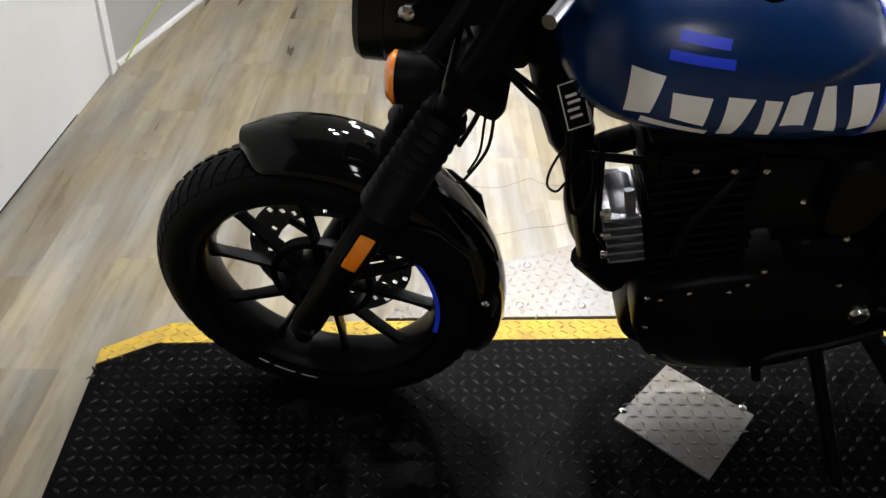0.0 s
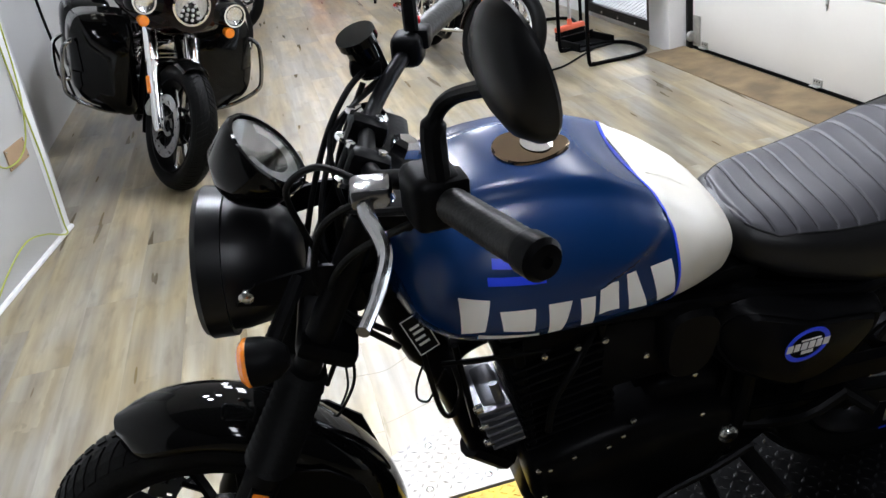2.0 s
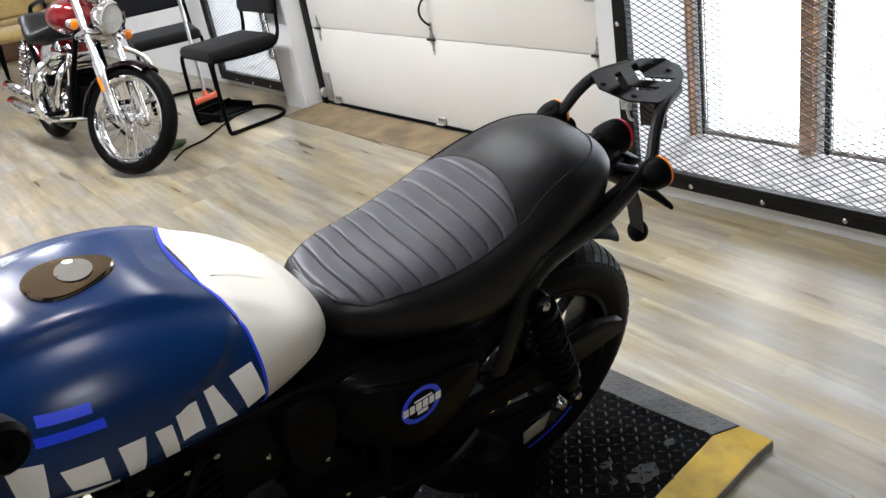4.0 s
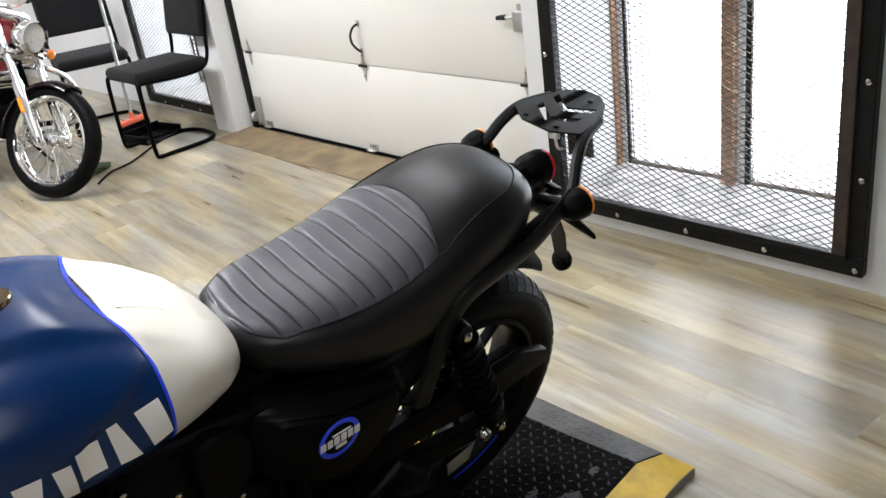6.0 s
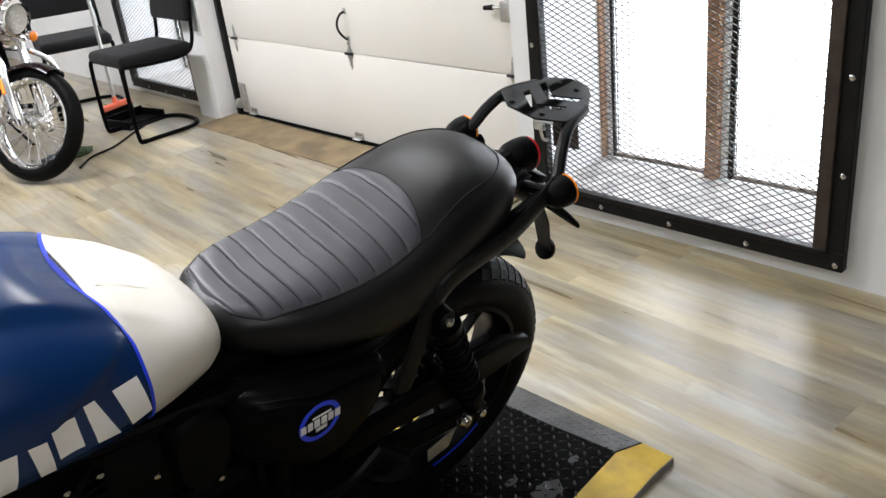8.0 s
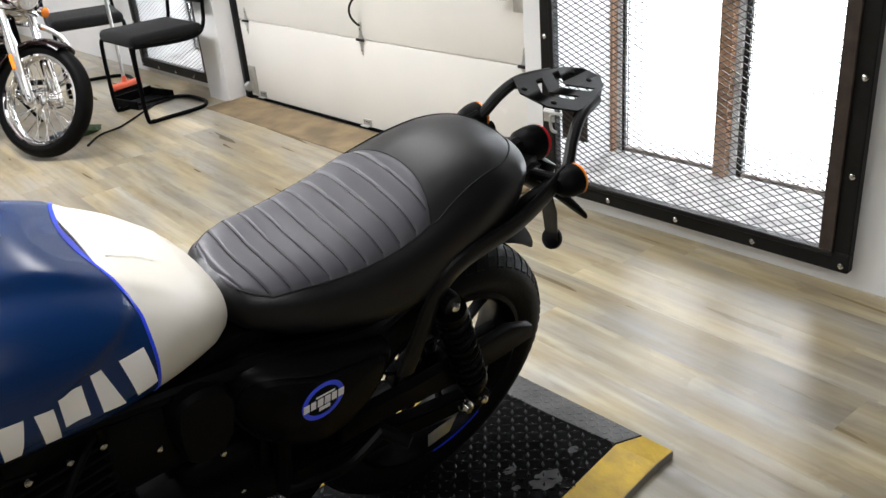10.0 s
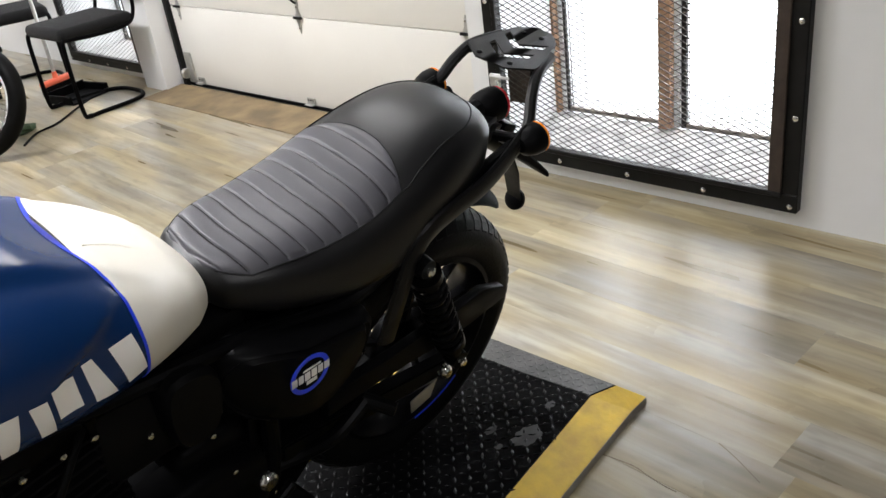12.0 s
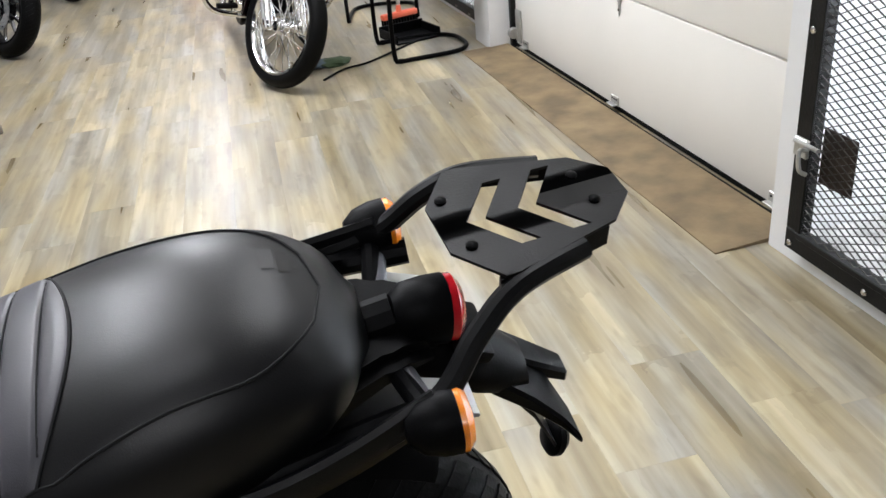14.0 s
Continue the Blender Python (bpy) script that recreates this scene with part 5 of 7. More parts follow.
for s in (-1, 1):
    bm = B()
    pts = []
    for x in stations(0.881, PLEAT1, 24):
        y = s * panel_half(x)
        pts.append((x, y, seat_z(x, y) + 0.001))
    for x in stations(1.21, 1.434, 20):
        y = s * eased([(1.20, 0.122), (1.24, 0.113), (1.30, 0.103), (1.36, 0.096), (1.446, 0.084)], x)[0] * math.sqrt(max(0.0, 1 - max(0.0, (x - 1.358) / 0.088) ** 2))
        pts.append((x, y, seat_z(x, y) + 0.0008))
    pts.append((1.446, 0, seat_z(1.446, 0) + 0.0008))
    tube(bm, pts, 0.0015, 6)
    part("seam_piping", bm, THREAD, seat)
bm = B()
pts = []
for v in stations(-1, 1, 20):
    x = PLEAT1 + BACK * (1 - v * v)
    pts.append((x, v * panel_half(x), seat_z(x, v * panel_half(x)) + 0.001))
tube(bm, pts, 0.0016, 6)
part("seam_piping", bm, THREAD, seat)
# embossed mark near the tail
bm = B()
for y0, y1, x0, x1 in ((0.018, 0.046, 1.398, 1.410), (0.014, 0.042, 1.4135, 1.423), (0.020, 0.038, 1.426, 1.433)):
    v = [(x0, y0), (x1, y0), (x1, y1), (x0, y1)]
    bm.faces.new([bm.verts.new((x, y, seat_z(x, y) + 0.0007)) for x, y in v])
part("embossed_mark", bm, VINYL, seat, "dark embossed mark", 0)

# frame
bm = B()
tube(bm, curve([(0.325, 0, 0.88), (0.360, 0, 0.74), (0.420, 0, 0.56), (0.474, 0, 0.35)], 6), [0.048] * 4 + [0.036] * 6 + [0.027] * 9, 14)
frame_tube = part("down_tube", bm, SATIN, bike, "satin black frame down tube")
bm = B()
tube(bm, [fork_at(0.56, 0) + Vector((0.045, 0, 0)), fork_at(0.79, 0) + Vector((0.045, 0, 0))], 0.034, 16)
part("head_tube", bm, SATIN, bike)
for s in (-1, 1):
    bm = B()
    tube(bm, curve([(0.40, s * 0.03, 0.75), (0.6, s * 0.07, 0.71), (0.85, s * 0.10, 0.70), (1.05, s * 0.125, 0.675), (1.15, s * 0.13, 0.70), (1.35, s * 0.12, 0.765), (1.55, s * 0.10, 0.79)], 6), 0.0145, 10)
    part("seat_rail", bm, SATIN, bike)
    bm = B()
    tube(bm, curve([(0.88, s * 0.10, 0.70), (0.91, s * 0.11, 0.56), (0.92, s * 0.11, 0.40), (0.90, s * 0.11, 0.30)], 6), 0.017, 10)
    part("rear_down_tube", bm, SATIN, bike)
    bm = B()
    tube(bm, [(0.42, s * 0.055, 0.70), (0.445, s * 0.06, 0.50), (0.50, s * 0.06, 0.41)], 0.006, 8)
    part("frame_strut", bm, SATIN, bike)
# loose wires beside the down tube
bm = B()
tube(bm, curve([(0.275, -0.03, 0.80), (0.266, -0.03, 0.741), (0.269, -0.032, 0.696), (0.263, -0.03, 0.642), (0.234, -0.03, 0.583), (0.225, -0.02, 0.57)], 6), 0.0026, 6)
part("wire", bm, RUBBER, bike)
bm = B()
tube(bm, curve([(0.270, -0.02, 0.80), (0.262, -0.02, 0.735), (0.258, -0.022, 0.690), (0.255, -0.02, 0.63), (0.240, -0.02, 0.590)], 6), 0.0020, 6)
part("wire", bm, RUBBER, bike)
bm = B()
tube(bm, curve([(0.385, -0.045, 0.70), (0.365, -0.05, 0.655), (0.356, -0.05, 0.620), (0.357, -0.05, 0.592), (0.372, -0.05, 0.580), (0.384, -0.05, 0.602), (0.405, -0.045, 0.64)], 6), 0.0020, 6)
part("wire", bm, RUBBER, bike)
# data plate on the down tube
bm = B()
mp = Matrix.Translation((0.360, -0.100, 0.796)) @ pose(0, 0, 0, 90, -18, 8) @ Matrix.Diagonal((0.92, 0.74, 1, 1))
box(bm, (0, 0, 0), (0.036, 0.115, 0.003), 0.001)
box(bm, (0.0, 0.03, -0.045), (0.010, 0.006, 0.090), 0.001)
bmesh.ops.transform(bm, matrix=mp, verts=bm.verts[:])
dp = part("data_plate", bm, PLASTIC, bike, "dark data plate with a pale border")
bm = B()
for lo, hi in (((-0.017, -0.056), (0.017, -0.0545)), ((-0.017, 0.0545), (0.017, 0.056)), ((-0.017, -0.0545), (-0.0155, 0.0545)), ((0.0155, -0.0545), (0.017, 0.0545)), ((-0.010, -0.030), (0.008, -0.024)), ((-0.011, -0.012), (0.006, -0.006)), ((-0.009, 0.006), (0.009, 0.012)), ((-0.010, 0.022), (0.006, 0.028))):
    span(bm, (*lo, 0.0016), (*hi, 0.0024))
bmesh.ops.transform(bm, matrix=mp, verts=bm.verts[:])
part("plate_print", bm, PRINT, dp, "pale border and print bars", 0)

# engine
bm = B()
box(bm, (0.735, 0, 0.315), (0.38, 0.20, 0.26), 0.06, None, 4)
box(bm, (0.86, 0, 0.43), (0.18, 0.20, 0.16), 0.03, None, 3)
eng = part("engine", bm, SATIN, bike, "black single-cylinder engine")
# one long rounded cover over crank and gears
CASE = [(0.550, 0.422), (0.540, 0.352), (0.565, 0.262), (0.610, 0.207), (0.690, 0.187), (0.810, 0.187), (0.890, 0.222), (0.940, 0.302), (0.960, 0.382), (0.930, 0.442), (0.810, 0.472), (0.670, 0.462)]
CASE_MID = Vector((0.745, 0, 0.322))


def case_ring(k, y):
    loop = curve([(x, 0, z) for x, z in CASE], 5, True)
    return [CASE_MID + (Vector(p) - CASE_MID) * k + Vector((0, y, 0)) for p in loop]


bm = B()
skin(bm, [case_ring(k, y) for k, y in ((0.99, -0.050), (1.0, -0.105), (0.985, -0.128), (0.94, -0.143), (0.86, -0.150), (0.82, -0.151), (0.79, -0.158), (0.70, -0.165), (0.35, -0.169))])
part("side_cover", bm, SATIN, eng, "long rounded satin black engine cover", 50)
for p in case_ring(0.90, -0.146)[::6]:
    bm = B()
    lathe(bm, [(0.005, 0), (0.005, 0.004), (0.0025, 0.006), (0, 0.006)], Matrix.Translation(p) @ pose(0, 0, 0, 90, 0, 0), 8)
    part("cover_bolt", bm, BOLT, eng)
CY0, CY1 = Vector((0.625, 0, 0.43)), Vector((0.595, 0, 0.70))
cd = (CY1 - CY0).normalized()
bm = B()
box(bm, (CY0 + CY1) / 2, (0.13, 0.13, 0.30), 0.02, pose(0, 0, 0, 0, -9.5, 0), 2)
part("cylinder", bm, SATIN, eng)
for i in range(11):
    bm = B()
    c = CY0 + cd * (0.015 + 0.0215 * i)
    k = 0.165 if i < 8 else 0.175
    box(bm, c, (k, 0.20, 0.006), 0.002, pose(0, 0, 0, 0, -9.5, 0))
    part("cooling_fin", bm, SATIN, eng)
for dx, dy in ((-0.07, -0.085), (0.07, -0.085)):
    bm = B()
    tube(bm, [CY0 + Vector((dx, dy, 0.0)), CY1 + Vector((dx, dy, 0.0))], 0.010, 8)
    part("barrel_stud", bm, SATIN, eng)
bm = B()
box(bm, CY1 + Vector((-0.005, 0, -0.02)), (0.19, 0.17, 0.07), 0.02, pose(0, 0, 0, 0, -9.5, 0), 2)
part("cylinder_head", bm, SATIN, eng)
for x, z in ((0.500, 0.56), (0.506, 0.51), (0.512, 0.46)):
    bm = B()
    tube(bm, [(x - 0.012, -0.075, z + 0.055), (x, -0.085, z)], 0.008, 8)
    part("alloy_boss", bm, ALU, eng, "bare alloy casting boss")
bm = B()
box(bm, (0.500, -0.03, 0.520), (0.045, 0.12, 0.120), 0.016, pose(0, 0, 0, 0, -16, 0), 3)
fc = part("front_casting", bm, ALU, eng, "pale alloy cylinder front")
for i in range(6):
    bm = B()
    z = 0.468 + 0.020 * i
    box(bm, (0.494 + (0.53 - z) * 0.26, -0.032, z), (0.058, 0.138, 0.007), 0.002, pose(0, 0, 0, 0, -9.5, 0))
    part("casting_rib", bm, ALU, fc)
for y, z in ((-0.085, 0.478), (-0.085, 0.525), (-0.085, 0.575)):
    bm = B()
    lathe(bm, [(0.009, 0), (0.009, 0.012), (0.005, 0.016), (0, 0.016)], Matrix.Translation((0.474 + (0.53 - z) * 0.17, y - 0.005, z)) @ pose(0, 0, 0, 0, -100, 0), 10)
    part("casting_bolt", bm, BOLT, fc)
for x, y, z in ((0.828, -0.128, 0.552), (0.730, -0.128, 0.637), (0.774, -0.128, 0.626), (0.956, -0.128, 0.397), (0.556, -0.128, 0.700), (0.610, -0.128, 0.700), (0.655, -0.128, 0.700), (0.613, -0.145, 0.431), (0.674, -0.150, 0.439), (0.553, -0.135, 0.406), (0.720, -0.14, 0.483)):
    bm = B()
    lathe(bm, [(0.0055, 0), (0.0055, 0.006), (0.003, 0.008), (0, 0.008)], Matrix.Translation((x, y, z)) @ pose(0, 0, 0, 90, 0, 0), 8)
    part("engine_bolt", bm, BOLT, eng)
bm = B()
lathe(bm, [(0, 0.018), (0.014, 0.018), (0.019, 0.012), (0.020, 0.0), (0.010, -0.03)], Matrix.Translation((0.905, -0.16, 0.388)) @ pose(0, 0, 0, 90, 0, 0), 14)
part("shaft_nut", bm, BOLT, eng, "bright gear shaft nut")
eng.matrix_basis = Matrix.Translation((-0.010, 0, -0.022)) @ Matrix.Diagonal((1, 0.78, 1, 1))
# exhaust on the far side
bm = B()
tube(bm, curve([(0.50, 0.03, 0.62), (0.44, 0.05, 0.56), (0.44, 0.07, 0.42), (0.52, 0.11, 0.25), (0.75, 0.15, 0.20), (1.0, 0.17, 0.24)], 8), 0.020, 12)
ex = part("exhaust", bm, SATIN, bike, "black exhaust pipe and silencer")
bm = B()
tube(bm, [(0.98, 0.17, 0.235), (1.04, 0.172, 0.25), (1.10, 0.175, 0.265), (1.50, 0.185, 0.37), (1.52, 0.185, 0.375)], [0.022, 0.035, 0.045, 0.047, 0.035], 18)
part("silencer", bm, SATIN, ex)
# intake, coil and electrics that fill the space under the tank
bm = B()
box(bm, (0.76, 0, 0.60), (0.22, 0.17, 0.17), 0.03, None, 2)
part("airbox", bm, PLASTIC, bike)
bm = B()
box(bm, (0.70, 0, 0.715), (0.44, 0.16, 0.05), 0.02, None, 2)
part("backbone", bm, SATIN, bike)
bm = B()
tube(bm, curve([(0.66, -0.05, 0.665), (0.60, -0.1, 0.64), (0.56, -0.115, 0.58), (0.555, -0.11, 0.50)], 6), 0.006, 8)
part("plug_lead", bm, RUBBER, bike)
for pts, r in (([(0.36, -0.05, 0.80), (0.375, -0.075, 0.66), (0.39, -0.07, 0.57), (0.41, -0.06, 0.545), (0.425, -0.055, 0.59), (0.415, -0.06, 0.66)], 0.0045), ([(0.40, -0.05, 0.66), (0.47, -0.08, 0.68), (0.56, -0.09, 0.675)], 0.004), ([(0.42, -0.04, 0.64), (0.50, -0.06, 0.65), (0.55, -0.06, 0.655)], 0.0035), ([(0.42, 0.05, 0.7), (0.44, 0.06, 0.55), (0.47, 0.05, 0.45)], 0.004)):
    bm = B()
    tube(bm, curve(pts, 8), r, 8)
    part("cable", bm, RUBBER, bike, "thin black cable")
for pts, r in (([(0.35, 0.16, 1.03), (0.30, 0.14, 0.92), (0.285, 0.12, 0.78), (0.235, 0.11, 0.64), (0.12, 0.09, 0.45)], 0.0045), ([(0.35, -0.19, 1.04), (0.29, -0.13, 0.97), (0.27, -0.05, 0.82), (0.36, -0.04, 0.72)], 0.0045), ([(0.42, 0.23, 1.04), (0.31, 0.16, 0.97), (0.27, 0.06, 0.83), (0.36, 0.05, 0.72)], 0.0045), ([(0.42, -0.235, 1.04), (0.32, -0.16, 0.95), (0.28, -0.03, 0.80), (0.35, -0.03, 0.74)], 0.0045), ([(0.19, 0.0, 0.90), (0.24, 0.02, 0.80), (0.27, 0.02, 0.70), (0.24, 0.04, 0.60)], 0.004)):
    bm = B()
    tube(bm, curve(pts, 8), r, 8)
    part("cable", bm, RUBBER, hb, "thin black control cable")
bm = B()
lathe(bm, [(0, 0.0), (0.04, 0.002), (0.045, 0.012), (0.04, 0.03), (0.02, 0.04), (0, 0.04)], Matrix.Translation((0.40, 0.085, 0.66)) @ pose(0, 0, 0, 0, -70, 0), 20)
part("horn", bm, SATIN, bike)


# side covers with ring emblem
def cover_outline(k=1.0):
    pts = [(0.845, 0.672), (0.88, 0.692), (0.97, 0.682), (1.085, 0.662), (1.115, 0.645), (1.108, 0.60), (1.07, 0.545), (1.01, 0.515), (0.94, 0.518), (0.88, 0.545), (0.845, 0.59), (0.835, 0.63)]
    cx, cz = 0.975, 0.605
    return [(cx + (x - cx) * k, cz + (z - cz) * k) for x, z in (tuple(p[:2]) for p in curve([(x, z, 0) for x, z in pts], 4, True))]


for s in (-1, 1):
    bm = B()
    rings = []
    for k, y in ((1.02, 0.095), (1.02, 0.145), (0.98, 0.165), (0.90, 0.174), (0.86, 0.170), (0.80, 0.180), (0.4, 0.186), (0.02, 0.187)):
        rings.append([(x - 0.02, s * (y - 0.055 * max(0.0, min(1.0, (0.97 - x) / 0.13))), z + 0.012) for x, z in cover_outline(k)])
    skin(bm, rings)
    sc = part("side_panel", bm, SATIN, bike, "satin black side panel", 40)
    if s < 0:
        me = Matrix.Translation((0.945, -0.1865, 0.648)) @ pose(0, 0, 0, 90, 0, 0)
        bm = B()
        lathe(bm, [(0.030, 0.0), (0.038, 0.0), (0.038, 0.0012), (0.030, 0.0012)], me, 40, closed=True)
        part("emblem_ring", bm, ACCENT, sc, "bright blue ring emblem")
        for x, w2, z, h in ((-0.036, 0.010, 0.0, 0.016), (-0.023, 0.009, 0.0, 0.016), (-0.011, 0.010, 0.0, 0.016), (0.002, 0.010, 0.0, 0.016), (0.015, 0.009, 0.0, 0.016), (0.027, 0.010, 0.0, 0.016), (-0.008, 0.020, -0.015, 0.007), (-0.014, 0.034, 0.0135, 0.003)):
            bm = B()
            span(bm, (x, z - h / 2, 0.0014), (x + w2, z + h / 2, 0.0024))
            bmesh.ops.transform(bm, matrix=me, verts=bm.verts[:])
            part("emblem_bar", bm, PRINT, sc, "pale emblem print bar", 0)
        bm = B()
        lathe(bm, [(0.007, 0), (0.007, 0.003), (0.003, 0.006), (0, 0.006)], Matrix.Translation((0.872, -0.112, 0.676)) @ pose(0, 0, 0, 90, 0, 0), 10)
        part("panel_bolt", bm, BOLT, sc)
    bm = B()
    rings = []
    for k, y in ((1.0, 0.08), (1.0, 0.118), (0.9, 0.126), (0.05, 0.128)):
        pts = [(0.745, 0.70), (0.80, 0.71), (0.832, 0.67), (0.822, 0.58), (0.775, 0.56), (0.745, 0.60)]
        cx, cz = 0.79, 0.635
        rings.append([(cx + (p.x - cx) * k, s * y, cz + (p.y - cz) * k) for p in curve([(x, z, 0) for x, z in pts], 4, True)])
    skin(bm, rings)
    part("throttle_cover", bm, PLASTIC, bike, "black throttle body cover", 40)

# airbox and battery tray between the side panels
bm = B()
box(bm, (0.985, 0, 0.635), (0.33, 0.13, 0.20), 0.02, None, 2)
part("airbox", bm, PLASTIC, bike, "black plastic airbox")

# rear wheel, swing arm, shocks, chain side
w = cast_wheel("rear_wheel", bike, RR, 0.142, 0.222, accent=(-90, -52), disc=0.075, disc_r=0.135, turn=0.31)
w.matrix_basis = Matrix.Translation((1.345, 0, RR))
for s in (-1, 1):
    bm = B()
    rows = []
    for x, z, h, t in ((0.93, 0.40, 0.022, 0.016), (1.10, 0.365, 0.026, 0.016), (1.25, 0.332, 0.024, 0.015), (1.345, 0.314, 0.022, 0.014), (1.41, 0.306, 0.018, 0.012)):
        rows.append([(x, s * 0.112 + t, z - h), (x, s * 0.112 + t, z + h), (x, s * 0.112 - t, z + h), (x, s * 0.112 - t, z - h)])
    skin(bm, rows)
    bmesh.ops.bevel(bm, geom=bm.edges[:], offset=0.004, segments=2, affect="EDGES")
    sw = part("swing_arm", bm, SATIN, bike, "black box-section swing arm")
    bm = B()
    lathe(bm, [(0.0, 0.024), (0.010, 0.024), (0.016, 0.016), (0.016, 0.0)], Matrix.Translation((1.345, s * 0.122, RR)) @ pose(0, 0, 0, -90 * s, 0, 0), 12)
    part("axle_nut", bm, BOLT, sw, "bright axle nut")
    a, b = Vector((1.220, s * 0.154, 0.686)), Vector((1.346, s * 0.154, 0.372))
    bm = B()
    tube(bm, [a, b], 0.016, 12)
    lathe(bm, [(0.020, -0.016), (0.022, 0.0), (0.020, 0.016)], Matrix.Translation(b) @ Y_AXIS, 14)
    lathe(bm, [(0.018, -0.016), (0.020, 0.0), (0.018, 0.016)], Matrix.Translation(a) @ Y_AXIS, 14)
    for t, r in ((0.10, 0.030), (0.80, 0.031)):
        lathe(bm, [(0.0, -0.008), (r, -0.008), (r, 0.008), (0, 0.008)], along(a + (b - a) * t, b), 18)
    sh = part("rear_shock", bm, SATIN, bike, "black twin rear shock absorber")
    bm = B()
    tube(bm, helix(a + (b - a) * 0.12, a + (b - a) * 0.79, 0.0265, 9), 0.0052, 7)
    part("spring", bm, SATIN, sh, "black coil spring")
    for c in (a, b):
        bm = B()
        lathe(bm, [(0.009, 0), (0.009, 0.008), (0.005, 0.011), (0, 0.011)], Matrix.Translation(c + Vector((0, s * 0.016, 0))) @ pose(0, 0, 0, -90 * s, 0, 0), 10)
        part("shock_bolt", bm, BOLT, sh, "bright shock bolt")
bm = B()
slab(bm, [(1.04, 0.405), (1.20, 0.405), (1.34, 0.385), (1.44, 0.385), (1.545, 0.392), (1.53, 0.43), (1.46, 0.462), (1.36, 0.452), (1.20, 0.45), (1.04, 0.465)], 0.022, Matrix.Translation((0, -0.098, 0)) @ pose(0, 0, 0, 90, 0, 0), 0.004)
part("chain_guard", bm, PLASTIC, bike, "black plastic chain guard")
bm = B()
tube(bm, [(0.93, -0.085, 0.40), (1.37, -0.085, 0.395), (1.44, -0.085, 0.35), (1.44, -0.085, 0.28), (1.37, -0.085, 0.235), (0.93, -0.085, 0.33)], 0.008, 6, True)
part("drive_chain", bm, DISC, bike)
bm = B()
slab(bm, [(1.247, 0.292), (1.322, 0.305), (1.307, 0.262), (1.252, 0.254)], 0.002, Matrix.Translation((0, -0.131, 0)) @ pose(0, 0, 0, 90, 0, 0))
part("caution_label", bm, GALV, bike, "pale metallic caution label", 0)

# plates round the swing arm pivot
for s in (-1, 1):
    bm = B()
    slab(bm, [(0.885, 0.235), (0.965, 0.225), (1.055, 0.315), (1.075, 0.420), (1.045, 0.525), (0.890, 0.530)], 0.012, Matrix.Translation((0, s * 0.088 + 0.006, 0)) @ pose(0, 0, 0, 90, 0, 0), 0.003)
    part("pivot_plate", bm, SATIN, bike, "black frame plate round the swing arm pivot")

# foot controls, side stand
for s in (-1, 1):
    bm = B()
    tube(bm, curve([(0.90, s * 0.10, 0.36), (0.98, s * 0.13, 0.37), (1.03, s * 0.155, 0.40), (1.10, s * 0.15, 0.43)], 5), 0.014, 10)
    fp = part("footpeg_bracket", bm, SATIN, bike)
    bm = B()
    tube(bm, [(0.93, s * 0.13, 0.315), (0.95, s * 0.25, 0.31)], [0.016, 0.014], 10)
    part("footpeg", bm, RUBBER, bike, "black rubber footpeg")
    bm = B()
    tube(bm, [(1.10, s * 0.145, 0.43), (1.13, s * 0.20, 0.425)], [0.015, 0.013], 10)
    part("pillion_peg", bm, RUBBER, bike)
bm = B()
tube(bm, curve([(0.92, -0.165, 0.37), (0.84, -0.175, 0.345), (0.74, -0.18, 0.31), (0.72, -0.215, 0.305)], 5), 0.008, 8)
part("gear_lever", bm, SATIN, bike, "black gear lever")
bm = B()
st = curve([(0.86, -0.10, 0.27), (0.89, -0.20, 0.17), (0.925, -0.325, 0.052)], 5)
tube(bm, st, 0.013, 10)
stand = part("side_stand", bm, SATIN, bike, "black side stand")
bm = B()
box(bm, (0.93, -0.335, 0.048), (0.075, 0.04, 0.008), 0.003, pose(0, 0, 0, -10, 0, 20), 1)
part("stand_foot", bm, SATIN, stand)
bm = B()
tube(bm, [(0.455, 0, 0.37), (0.52, 0, 0.30)], 0.03, 10)
part("engine_mount", bm, SATIN, bike)

# the rack sits a little off the middle
RY = 0.024
# tail: mudguard, grab rails, rack, lamp, plate bracket
bm = B()
rows = []
for i in range(25):
    t = radians(8 + 150 * i / 24)
    r0 = 0.345
    ring = []
    for k in range(11):
        a = radians(-84 + 168 * k / 10)
        ring.append((0.078 * math.sin(a), r0 - 0.03 * (1 - math.cos(a))))
    for k in range(10, -1, -1):
        a = radians(-84 + 168 * k / 10)
        ring.append((0.075 * math.sin(a), r0 - 0.004 - 0.03 * (1 - math.cos(a))))
    rows.append([(1.33 + r * math.cos(t), q, 0.365 + r * math.sin(t)) for q, r in ring])
skin(bm, rows[7:])
part("rear_mudguard", bm, PLASTIC, bike, "black plastic rear mudguard")
bm = B()
skin(bm, [[(x, -w2, z0), (x, -w2, z1), (x, w2, z1), (x, w2, z0)] for x, w2, z0, z1 in ((1.05, 0.115, 0.64, 0.72), (1.25, 0.115, 0.68, 0.76), (1.40, 0.090, 0.745, 0.80), (1.50, 0.06, 0.775, 0.815), (1.55, 0.045, 0.775, 0.80))])
bmesh.ops.bevel(bm, geom=bm.edges[:], offset=0.012, segments=2, affect="EDGES")
part("tail_unit", bm, PLASTIC, bike, "black tail unit under the seat")
